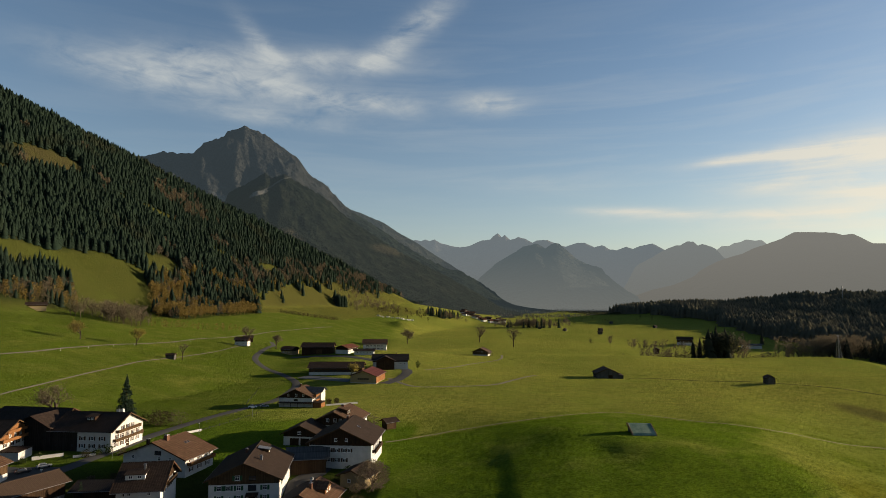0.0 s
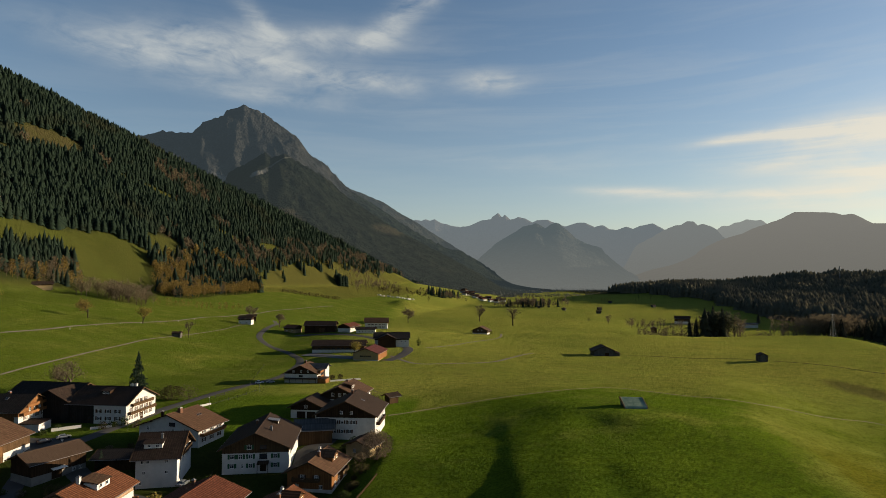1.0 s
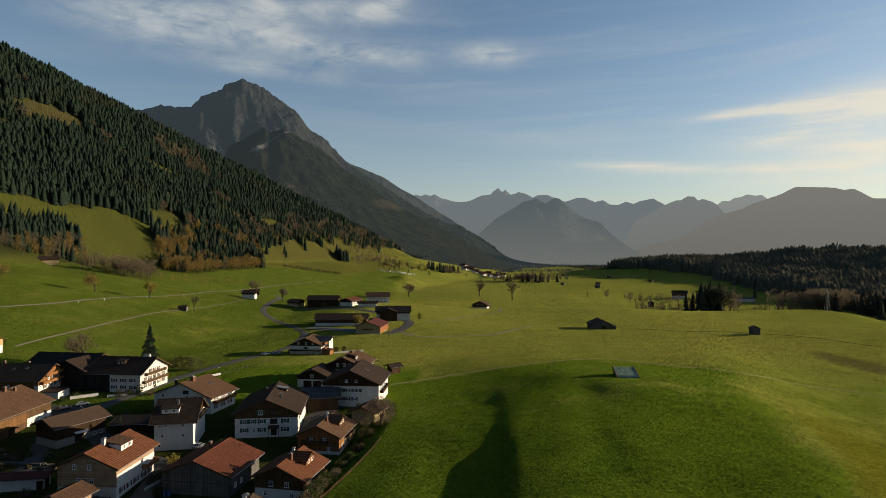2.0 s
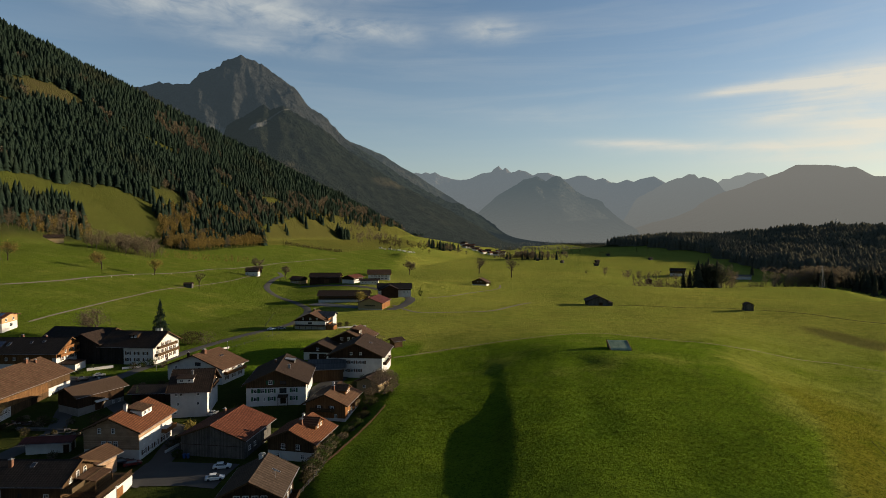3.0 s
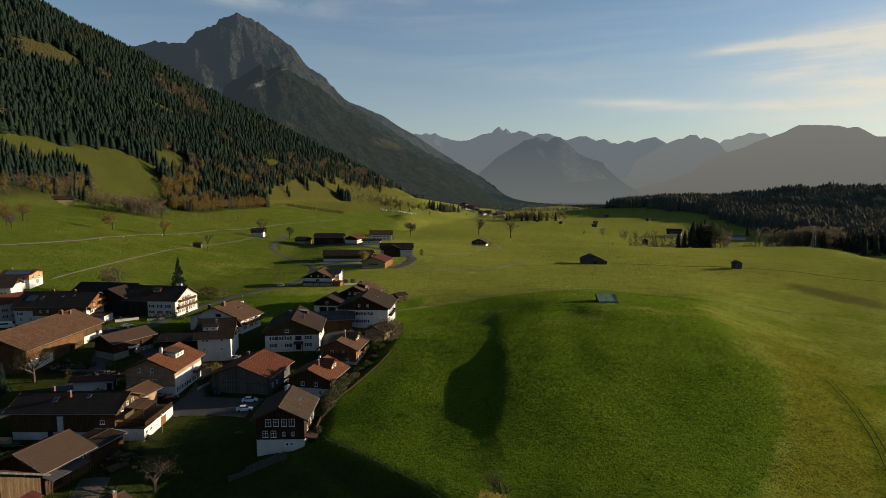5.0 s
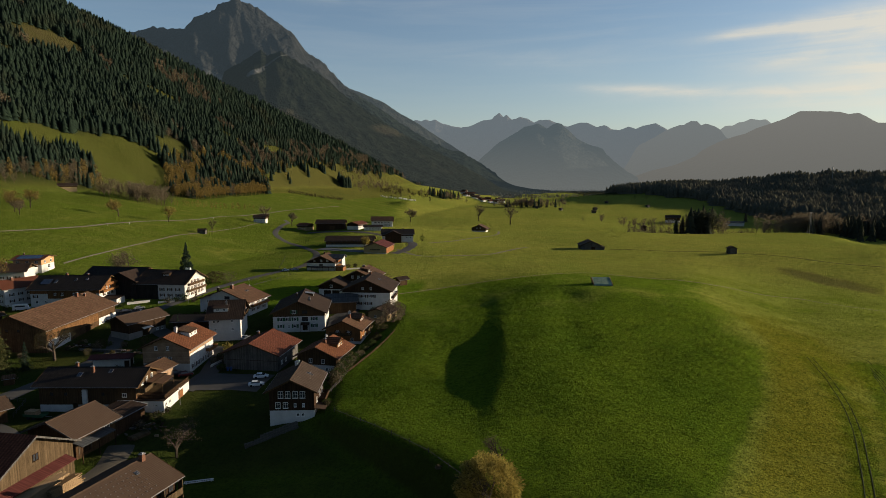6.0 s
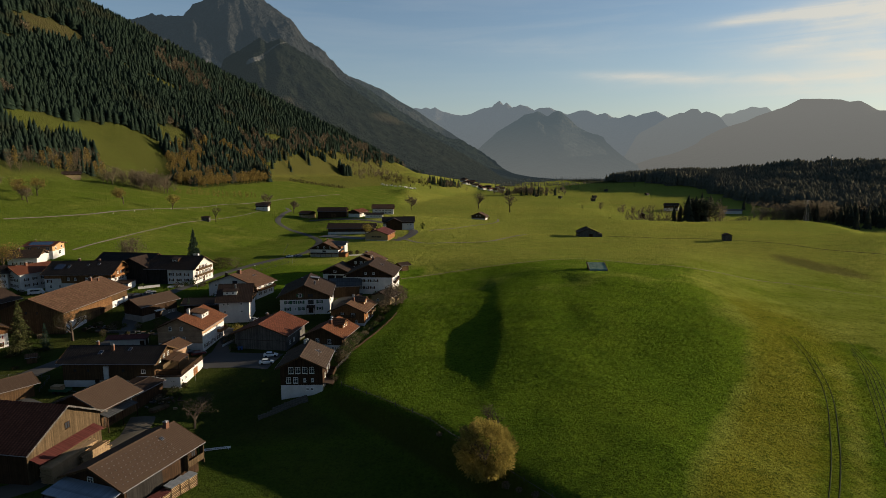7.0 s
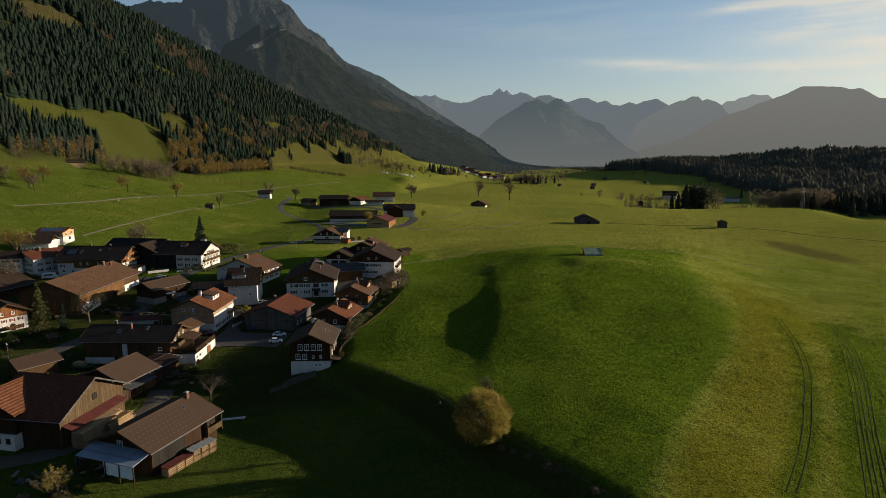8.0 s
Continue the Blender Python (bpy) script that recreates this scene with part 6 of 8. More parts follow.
strip("pavement_garage_yard", [(-58, 216), (-46, 209), (-40, 196), (-44, 184), (-42, 172)], 7, ASPHALT, "asphalt drive between houses", lift=0.24, category="yard")
strip("pavement_farm_yard", [(-140, 545), (-110, 542), (-80, 530), (-50, 505), (-30, 470), (-32, 430), (-41, 404)], 8, ASPHALT, "asphalt farm yard", lift=0.24, category="yard")
strip("road_farm", [(-40, 428), (-20, 394), (4, 394), (34, 402), (49, 430), (70, 464)], 3.2, GRAVEL, "pale gravel farm track")
strip("road_barn", [(-16, 476), (6, 506), (29, 555), (56, 611), (65, 680)], 2.6, GRAVEL, "pale gravel track to a hay barn")
strip("pavement_silo_yard", [(-104, 438), (-83, 426), (-64, 415)], 13, CONCRETE, "pale concrete yard beside the farm", lift=0.26, category="yard")
strip("road_hillside", [(-190, 1000), (-226, 886), (-252, 797), (-250, 662), (-251, 574), (-262, 493), (-269, 409), (-278, 373), (-292, 330)], 2.5, GRAVEL, "pale road below the hillside", lift=0.35)
strip("road_pasture", [(-204, 596), (-204, 535), (-212, 464), (-219, 396), (-219, 339), (-216, 280)], 1.5, GRAVEL, "thin gravel path across the pasture", lift=0.3)
strip("road_field", [(-23, 232), (3, 248), (31, 256), (61, 268), (78, 278), (93, 269), (109, 250), (126, 240), (150, 246), (178, 247), (196, 232), (300, 190)], 2.0, TRACK, "pale trodden track across the meadow", lift=0.06)
strip("road_field_far", [(140, 455), (190, 440), (228, 432), (262, 400), (300, 360), (420, 300)], 2.2, GRASS_TRACK, "faint field track past the hay hut", lift=0.12)
for off in (-0.9, 0.9):
    strip("ground_rut", [(x + off, y) for x, y in RUT_INNER], 0.36, RUT, "dark wheel rut in the grass", lift=0.04, category="rut")
for f, wide in ((0.0, 0.34), (0.22, 0.30), (0.5, 0.36), (0.72, 0.3), (1.0, 0.3)):
    strip("ground_rut_outer", [(a + (c - a) * f, b + (d - b) * f) for (a, b), (c, d) in zip(RUT_EAST, RUT_WEST)], wide, RUT, "dark wheel rut in the grass", lift=0.04, category="rut")


# ---- trees ----
def leaf_mesh(name, pts, size, material, seed=0, thin=1.0):
    """One small leaf-shaped quad at every point, turned at random."""
    rng = np.random.RandomState(seed)
    pts = np.asarray(pts, float)
    n = len(pts)
    a = rng.normal(size=(n, 3))
    a /= np.linalg.norm(a, axis=1)[:, None]
    b = np.cross(a, rng.normal(size=(n, 3)))
    b /= np.linalg.norm(b, axis=1)[:, None]
    s = (size * rng.uniform(0.6, 1.4, n))[:, None]
    v = np.stack([pts - a * s, pts + b * s * 0.6 * thin, pts + a * s, pts - b * s * 0.6 * thin], 1).reshape(-1, 3)
    me = bpy.data.meshes.new(name)
    me.from_pydata(v.tolist(), [], np.arange(4 * n).reshape(-1, 4).tolist())
    me.materials.append(material)
    return me


def limbs(seed, tall, spread_, depth=4, r0=0.25, forks=3, start=0.3):
    """A tapered trunk with limbs; returns the shape and the twig ends."""
    rng = random.Random(seed)
    s, ends = Shape(), []

    def grow(p, d, length, r, k):
        q = p + d * length
        s.stick(p, q, r, r * 0.68, 5 if k > 1 else 3)
        if k == 0:
            ends.append(q)
            return
        for i in range(forks if k < depth else forks + 2):
            side = Vector((rng.uniform(-1, 1), rng.uniform(-1, 1), rng.uniform(-0.15, 0.5))).normalized()
            nd = (d * (0.75 if k > 1 else 0.5) + side * spread_).normalized()
            t = rng.uniform(0.45, 1.0)
            grow(p + d * length * t, nd, length * rng.uniform(0.55, 0.8), r * 0.5, k - 1)
        ends.append(q)

    grow(Vector((0, 0, -0.3)), Vector((rng.uniform(-0.05, 0.05), rng.uniform(-0.05, 0.05), 1)).normalized(), tall * start + 0.3, r0, depth)
    return s, ends


def broad_tree(name, label, x, y, tall, seed, leaf, leaves=1200, size=0.3, spread_=0.75, depth=4, start=0.38, fuzz=0.7, z=None, category="tree", group=""):
    t = thing(name, x, y, seed * 37 % 360, z, label, category, group)
    s, ends = limbs(seed, tall, spread_, depth, tall * 0.022, 3, start)
    top = max(e.z for e in ends)
    k = tall / top
    part("trunk", s.mesh("trunk", BARK), t, Matrix.Scale(k, 4))
    rng = np.random.RandomState(seed)
    e = np.array(ends)[rng.randint(0, len(ends), leaves)] * k + rng.normal(size=(leaves, 3)) * fuzz
    part("crown", leaf_mesh("crown", e, size, leaf, seed), t)
    return t


def full_tree(name, label, x, y, tall, wide, seed, leaf, leaves, size, low=0.06):
    """A tree whose crown is a full, lumpy round."""
    t = thing(name, x, y, 0, None, label, "tree")
    s, ends = limbs(seed, tall, 0.8, 5, tall * 0.02, 3, 0.2)
    k = tall * 0.93 / max(e.z for e in ends)
    part("trunk", s.mesh("trunk", BARK), t, Matrix.Scale(k, 4))
    rng = np.random.RandomState(seed)
    u = rng.normal(size=(leaves, 3))
    u /= np.linalg.norm(u, axis=1)[:, None]
    lump = 1 + 0.10 * np.sin(u[:, 0] * 9 + 1) * np.sin(u[:, 1] * 8) + 0.08 * np.sin(u[:, 2] * 11 + u[:, 0] * 6) + rng.normal(size=leaves) * 0.035
    h = tall * (1 - low) / 2
    p = u * (rng.uniform(0.25, 1, leaves) ** 0.33 * lump)[:, None] * (wide / 2, wide / 2, h) + (0, 0, tall * low + h)
    part("crown", leaf_mesh("crown", p, size, leaf, seed), t)
    return t


def spruce(name, label, x, y, tall, seed, wide=0.22, leaf=None, category="tree", group=""):
    """A conifer: whorls of drooping boughs, each set with short sprays."""
    rng = np.random.RandomState(seed)
    t = thing(name, x, y, 0, None, label, category, group)
    trunk, pts = Shape().stick((0, 0, -0.5), (0, 0, tall * 0.95), tall * 0.016, 0.03, 7), []
    rings = int(tall * 1.7)
    for i in range(rings):
        f = i / rings
        z = tall * (0.05 + 0.92 * f)
        r = tall * wide * (1 - f) ** 0.9 + 0.15
        for k in range(10 if f < 0.6 else 7):
            a = 6.283 * rng.uniform()
            rr = r * rng.uniform(0.62, 1.15)
            tip = Vector((math.cos(a) * rr, math.sin(a) * rr, z - rr * rng.uniform(0.12, 0.34)))
            if k < 4:
                trunk.stick((0, 0, z), tip, 0.05, 0.015, 3)
            for g in rng.uniform(0.12, 1.0, 6 + int(5 * rr)):
                side = rng.normal() * 0.16 * rr * (1.1 - g)
                pts.append((tip.x * g - math.sin(a) * side, tip.y * g + math.cos(a) * side, z + (tip.z - z) * g + rng.normal() * 0.12))
    for g in rng.uniform(0.9, 1.0, 30):
        pts.append((rng.normal() * 0.08, rng.normal() * 0.08, tall * g))
    part("trunk", trunk.mesh("trunk", BARK), t)
    part("crown", leaf_mesh("crown", pts, 0.012 * tall + 0.10, leaf or SPRUCE, seed, 0.75), t)
    return t


def shrub(name, label, x, y, wide, tall, seed, leaf, leaves=500, size=0.22, category="bush", group=""):
    t = thing(name, x, y, 0, None, label, category, group)
    rng = np.random.RandomState(seed)
    s = Shape()
    for i in range(9):
        a, r = rng.uniform(0, 6.28), rng.uniform(0.2, 1.0)
        s.stick((0.1 * math.cos(a), 0.1 * math.sin(a), -0.2), (math.cos(a) * r * wide * 0.45, math.sin(a) * r * wide * 0.45, tall * rng.uniform(0.6, 1.0)), 0.05, 0.015, 4)
    part("stem", s.mesh("stem", BARK), t)
    u = rng.normal(size=(leaves, 3))
    u /= np.linalg.norm(u, axis=1)[:, None]
    lump = 1 + 0.25 * np.sin(u[:, 0] * 5 + seed) * np.sin(u[:, 1] * 4 + 1) + 0.2 * np.sin(u[:, 2] * 7)
    p = u * (rng.uniform(0.35, 1.0, leaves) ** 0.5 * lump)[:, None] * (wide / 2, wide / 2, tall / 2) + (0, 0, tall * 0.5)
    part("leaves", leaf_mesh("leaves", p, size, leaf, seed), t)
    return t


def willow(label, x, y, wide, tall, seed):
    """A coppiced willow: many upright rods, each with narrow leaves along it."""
    t = thing("willow_bush", x, y, 0, None, label, "bush")
    rng = np.random.RandomState(seed)
    s, pts = Shape(), []
    for i in range(95):
        a, r = rng.uniform(0, 6.28), rng.uniform(0, 1) ** 0.6
        h = tall * rng.uniform(0.65, 1.0) * (1 - 0.35 * r)
        foot_, tip = Vector((0.5 * r * math.cos(a), 0.5 * r * math.sin(a), -0.2)), Vector((r * wide * 0.5 * math.cos(a), r * wide * 0.5 * math.sin(a), h))
        s.stick(foot_, tip, 0.035, 0.01, 3)
        for f in rng.uniform(0.22, 1.0, 30):
            pts.append(np.array(foot_.lerp(tip, f)) + rng.normal(size=3) * (0.10, 0.10, 0.12))
    part("stem", s.mesh("stem", BARK), t)
    part("leaves", leaf_mesh("leaves", pts, 0.13, GOLD_LEAF, seed, 0.6), t)
    return t


def conifer_template(layers, points, seed, wide=1.0):
    rng = np.random.RandomState(seed)
    v, f = [], []
    for i in range(layers):
        z0 = 0.05 + 0.80 * (i / layers) ** 0.9
        z1 = min(1.0, z0 + 1.55 / layers * 0.8 + 0.1)
        r = wide * (0.225 * (1 - z0) ** 0.80 + 0.010)
        k = len(v)
        v.append((rng.uniform(-0.01, 0.01), rng.uniform(-0.01, 0.01), z1 if i < layers - 1 else 1.0))
        for j in range(points * 2):
            a = math.pi * j / points + i * 0.9
            q = r * (rng.uniform(0.85, 1.2) if j % 2 == 0 else rng.uniform(0.55, 0.75))
            v.append((q * math.cos(a), q * math.sin(a), z0 - (0.05 if j % 2 == 0 else -0.02) * rng.uniform(0.5, 1.4)))
        f += [(k, k + 1 + j, k + 1 + (j + 1) % (points * 2)) for j in range(points * 2)]
    return np.array(v), np.array(f)


def leafy_template(n, seed, low=0.25, slim=1.0):
    """A loose crown of small clumps over a thin stem."""
    rng = np.random.RandomState(seed)
    u = rng.normal(size=(n, 3))
    u /= np.linalg.norm(u, axis=1)[:, None]
    p = u * (rng.uniform(0.2, 1, n) ** 0.4)[:, None] * (0.24 * slim, 0.24 * slim, (1 - low) / 2) + (0, 0, (1 + low) / 2)
    p[:, :2] *= np.clip(1.25 - (p[:, 2:3] - low) / (1 - low) * 0.7, 0.3, 1.2)
    a = rng.normal(size=(n, 3)); a /= np.linalg.norm(a, axis=1)[:, None]
    b = np.cross(a, rng.normal(size=(n, 3))); b /= np.linalg.norm(b, axis=1)[:, None]
    s = 0.056 * rng.uniform(0.6, 1.3, n)[:, None]
    v = np.stack([p - a * s, p + b * s * 0.7, p + a * s], 1).reshape(-1, 3)
    f = np.arange(3 * n).reshape(-1, 3)
    stem = np.array([(-0.012, 0, 0), (0.012, 0, 0), (0, 0, 0.8), (0, -0.012, 0), (0, 0.012, 0), (0, 0, 0.8)])
    return np.vstack([v, stem]), np.vstack([f, [[3 * n, 3 * n + 1, 3 * n + 2], [3 * n + 3, 3 * n + 4, 3 * n + 5]]])


def bare_template(seed, boughs=28, twigs=7):
    """A leafless crown: a stem, boughs that rise from it, and twigs that fan out from each bough."""
    rng = np.random.RandomState(seed)
    V, wide = [], 0.0085

    def blade(p, q, w):
        d = q - p
        n = np.cross(d, rng.normal(size=3))
        n *= w / (np.linalg.norm(n) + 1e-9)
        V.extend([p - n, p + n, q])

    top = np.array((rng.uniform(-0.04, 0.04), rng.uniform(-0.04, 0.04), 0.95))
    for turn in range(2):
        blade(np.zeros(3), top, 0.013)
    for k in range(boughs):
        h = 0.16 + 0.72 * (k + rng.uniform()) / boughs
        a = rng.uniform(0, 6.28)
        reach = 0.27 * math.sin(math.pi * min(1.0, 0.25 + 0.75 * (1 - h))) + 0.03
        root = top * h
        tip = root + np.array((math.cos(a) * reach, math.sin(a) * reach, rng.uniform(0.10, 0.24)))
        blade(root, tip, wide)
        for _ in range(twigs):
            f = rng.uniform(0.35, 0.95)
            start = root + (tip - root) * f
            blade(start, start + rng.normal(size=3) * (0.05, 0.05, 0.04) + (0, 0, 0.06), wide * 1.1)
    V = np.array(V)
    V[:, 2] = np.clip(V[:, 2], 0, 1)
    return V, np.arange(len(V)).reshape(-1, 3)


def woods(name, label, P, tall, templates, material, seed, category="forest"):
    """Many trees in one object: P holds their plan points, tall their heights."""
    rng = np.random.RandomState(seed)
    V, Fc, k = [], [], 0
    pick = rng.randint(0, len(templates), len(P))
    for j, (tv, tf) in enumerate(templates):
        q, t = P[pick == j], tall[pick == j]
        n = len(q)
        if not n:
            continue
        a = rng.uniform(0, 6.28, n)
        c, s = np.cos(a)[:, None], np.sin(a)[:, None]
        fat = rng.uniform(0.8, 1.25, n)[:, None] * t[:, None]
        x = (tv[None, :, 0] * c - tv[None, :, 1] * s) * fat + q[:, 0:1]
        y = (tv[None, :, 0] * s + tv[None, :, 1] * c) * fat + q[:, 1:2]
        z = tv[None, :, 2] * t[:, None] + height(q[:, 0], q[:, 1])[:, None] - 0.4
        V.append(np.stack([x, y, z], -1).reshape(-1, 3))
        Fc.append((tf[None] + (np.arange(n) * len(tv))[:, None, None]).reshape(-1, 3) + k)
        k += n * len(tv)
    V, Fc = np.vstack(V), np.vstack(Fc)
    me = bpy.data.meshes.new(name)
    me.vertices.add(len(V))
    me.vertices.foreach_set("co", V.astype(np.float32).ravel())
    me.loops.add(len(Fc) * 3)
    me.loops.foreach_set("vertex_index", Fc.astype(np.int32).ravel())
    me.polygons.add(len(Fc))
    me.polygons.foreach_set("loop_start", np.arange(0, len(Fc) * 3, 3, dtype=np.int32))
    me.polygons.foreach_set("use_smooth", [True] * len(Fc))
    me.update(calc_edges=True)
    me.materials.append(material)
    return tagged(new(name, me), label, category, kind="stuff")


def jitter_grid(x0, x1, y0, y1, step, seed):
    rng = np.random.RandomState(seed)
    gx, gy = np.meshgrid(np.arange(x0, x1, step), np.arange(y0, y1, step))
    return np.stack([gx.ravel(), gy.ravel()], 1) + rng.uniform(-0.48, 0.48, (gx.size, 2)) * step


def patchy(P, scale, seed):
    return np.array([noise.noise((p[0] / scale, p[1] / scale, seed)) for p in P])


CONIFERS = [conifer_template(4, 5, s) for s in range(6)]
CONIFERS_FAR = [conifer_template(3, 4, s, 1.2) for s in range(3)]
CONIFERS_HILL = [conifer_template(3, 5, s, 1.7) for s in range(3)]
CONIFERS_DENSE = [conifer_template(4, 5, s, 1.2) for s in range(6)]
LEAFY = [leafy_template(120, s) for s in range(4)]
SLIM = [leafy_template(110, s, 0.12, 0.6) for s in range(3)]
BARE = [bare_template(s) for s in range(4)]
LEAFY_LOW = [leafy_template(60, s, 0.05) for s in range(3)]


def plant_mountainside():
    rng = np.random.RandomState(4)
    for far in (False, True):
        P = jitter_grid(-1060, -40, 1400 if far else 470, 2450 if far else 1400, 7.0 if far else 5.7, 11 + far)
        s = foot(P[:, 1]) - P[:, 0]
        top = np.maximum(985 - 0.457 * P[:, 1], 45)
        wob = 14 * patchy(P, 45, 3)
        ok = (P[:, 0] < forest_edge(P[:, 1]) + wob) & (0.18 * 275 + 0.8 * (s - 275) < top + 110)
        for cx, cy, rx, ry, turn in CLEARINGS:
            ok &= inside(P, cx, cy, rx, ry, turn) > 1 + 0.5 * patchy(P, 18, cx)
        # thinner along the lower rim
        ok &= rng.uniform(size=len(P)) < np.clip(0.6 + (forest_edge(P[:, 1]) - P[:, 0]) / 40, 0.6, 0.99)
        P = P[ok]
        leafy = (patchy(P, 45, 7) > 0.56) | (inside(P, -560, 1240, 60, 50) < 1) & (patchy(P, 14, 9) > -0.1)
        leafy |= (P[:, 1] > 960) & (P[:, 0] > forest_edge(P[:, 1]) - 55) & (patchy(P, 26, 5) > 0.05)
        Q = P[~leafy]
        t = rng.uniform(12, 24, len(Q)) * (1 + 0.34 * patchy(Q, 40, 2))
        woods("spruce_forest_far" if far else "spruce_forest", "dense dark spruce forest on the mountainside", Q, t, CONIFERS_FAR if far else CONIFERS_DENSE, SPRUCE, 21 + far)
        Q = P[leafy]
        gold = (Q[:, 0] > -430) & (Q[:, 1] < 1100) & (patchy(Q, 30, 8) > -0.2)
        if gold.any():
            woods("autumn_wood", "orange and golden autumn trees below the forest", Q[gold], rng.uniform(11, 22, gold.sum()), LEAFY, LARCH, 31 + far)
        woods("brown_wood_far" if far else "brown_wood", "brown leafless trees mixed into the forest", Q[~gold], rng.uniform(10, 20, (~gold).sum()), LEAFY, BROWN_LEAF, 41 + far)
    # the small wood in front of the shoulder
    P = jitter_grid(-530, -400, 510, 730, 6.0, 5)
    P = P[within(P, COPSE)]
    up = P[:, 0] < -440 - 0.10 * (P[:, 1] - 600) + 9 * patchy(P, 22, 4)
    woods("spruce_copse", "small dark spruce wood above the hut", P[up], rng.uniform(15, 25, up.sum()), CONIFERS, SPRUCE, 51)
    Q = P[~up]
    pick = patchy(Q, 11, 6)
    woods("autumn_copse", "golden leaf trees above the hut", Q[pick > 0.22], rng.uniform(12, 19, (pick > 0.22).sum()), SLIM, LARCH, 52)
    woods("brown_copse", "brown leafless trees above the hut", Q[abs(pick) <= 0.22], rng.uniform(9, 17, (abs(pick) <= 0.22).sum()), BARE, TWIGS, 59)
    woods("copse_edge_spruces", "few dark spruces among bare trees", Q[pick < -0.30], rng.uniform(10, 20, (pick < -0.30).sum()), CONIFERS, SPRUCE, 60)
    # leafless trees and scrub along the stream
    P = jitter_grid(-450, -300, 600, 830, 6.5, 6)
    P = P[within(P, STREAM) & (rng.uniform(size=len(P)) < np.clip(0.25 + 0.9 * patchy(P, 24, 3), 0.14, 0.85))]
    low = (P[:, 1] < 690) & (P[:, 0] > -400)
    woods("stream_trees", "grey-brown leafless trees along a stream", P[low], rng.uniform(12, 21, low.sum()), BARE, TWIGS, 53)
    woods("stream_scrub", "brown scrub on the banks of a stream", P[~low], rng.uniform(3, 11, (~low).sum()), BARE, TWIGS, 71)
    P = np.array((-352, 632)) + rng.normal(size=(26, 2)) * (17, 18)
    woods("brook_trees", "pale brown bare trees along the brook", P, rng.uniform(14, 23, len(P)), BARE, TWIGS, 76)
    # golden and dark trees where the forest comes down to the meadow
    P = jitter_grid(-460, -300, 770, 1100, 5.6, 27)
    P = P[within(P, FOOT_WOOD)]
    drop = P[:, 1] - np.interp(P[:, 0], (-420, -382, -352, -343, -311), (838, 784, 806, 890, 999))
    pick = patchy(P, 15, 12) - 0.0042 * (drop - 85)
    for name, says, ok, leaf, form, hi in (("larch_wood", "golden autumn trees at the forest's foot", pick > 0.02, LARCH, LEAFY, 21), ("foot_spruces", "dark spruces between golden trees", pick < -0.20, SPRUCE, CONIFERS, 25), ("foot_brown_trees", "brown bare trees between golden trees", (pick <= 0.02) & (pick >= -0.20), BROWN_LEAF, LEAFY, 17)):
        woods(name, says, P[ok], rng.uniform(11, hi, ok.sum()), form, leaf, 72)
    P = np.vstack([np.array(c) + rng.normal(size=(n, 2)) * r for c, n, r in (((-440, 884), 7, 4), ((-331, 1010), 14, 7), ((-318, 1000), 6, 4))])
    woods("tall_foot_spruces", "tall dark spruces at the forest's foot", P, rng.uniform(22, 31, len(P)), CONIFERS, SPRUCE, 77)
    P = jitter_grid(-345, -250, 640, 800, 9, 16)
    t = np.clip(((P - (-318, 660)) @ np.array((40.0, 130.0))) / (40 ** 2 + 130 ** 2), 0, 1)
    dist = np.linalg.norm(P - np.array((-318.0, 660.0)) - t[:, None] * np.array((40.0, 130.0)), axis=1)
    P = P[(dist < 7)]
    woods("road_shrubs", "golden shrubs beside the hillside road", P, rng.uniform(5, 11, len(P)), LEAFY_LOW, LARCH, 54)
    # trees that run down the pasture beside the forest
    P = jitter_grid(-420, -150, 1100, 1750, 9.0, 28)
    off = P[:, 0] - forest_edge(P[:, 1])
    P = P[(off > -6) & (off < 34) & (patchy(P, 30, 21) - 0.016 * off > -0.12) & (rng.uniform(size=len(P)) < 0.75)]
    P = np.vstack([P] + [np.array(c) + rng.normal(size=(n, 2)) * 5 for c, n in (((-352, 1205), 12), ((-322, 1300), 16), ((-298, 1380), 12), ((-286, 1450), 5))])
    pick = patchy(P, 20, 22)
    woods("edge_spruces", "dark spruces running down the hillside pasture", P[pick > -0.15], rng.uniform(13, 25, (pick > -0.15).sum()), CONIFERS, SPRUCE, 74)
    woods("edge_leaf_trees", "brown and golden trees on the hillside pasture", P[pick <= -0.15], rng.uniform(8, 17, (pick <= -0.15).sum()), LEAFY, LARCH, 75)
    P = np.array((-262, 1300)) + rng.normal(size=(26, 2)) * (40, 70)
    P = P[within(P, ROUGH_SLOPE)]
    woods("slope_scrub", "low brown scrub on the rough slope", P, rng.uniform(2, 5, len(P)), LEAFY_LOW, HEDGE_LEAF, 78)
    # pasture hedges and clumps
    P = np.vstack([np.stack([np.linspace(-296, -200, 150) + rng.normal(size=150) * 3, np.linspace(1060, 1100, 150) + rng.normal(size=150) * 4], 1)])
    woods("pasture_hedge", "brown-green hedge at the foot of the slope", P, rng.uniform(4, 8, len(P)), LEAFY_LOW, HEDGE_LEAF, 55, "hedge")
    P = np.array((-246, 1392)) + rng.normal(size=(34, 2)) * 8
    woods("spruce_clump", "round clump of dark spruces on the pasture", P, rng.uniform(22, 31, 34), CONIFERS, SPRUCE, 56)
    P = np.array((-215, 1560)) + rng.normal(size=(120, 2)) * (45, 90)
    woods("pasture_trees", "scattered trees on the upper pasture", P, rng.uniform(8, 18, 120), LEAFY, BROWN_LEAF, 57)
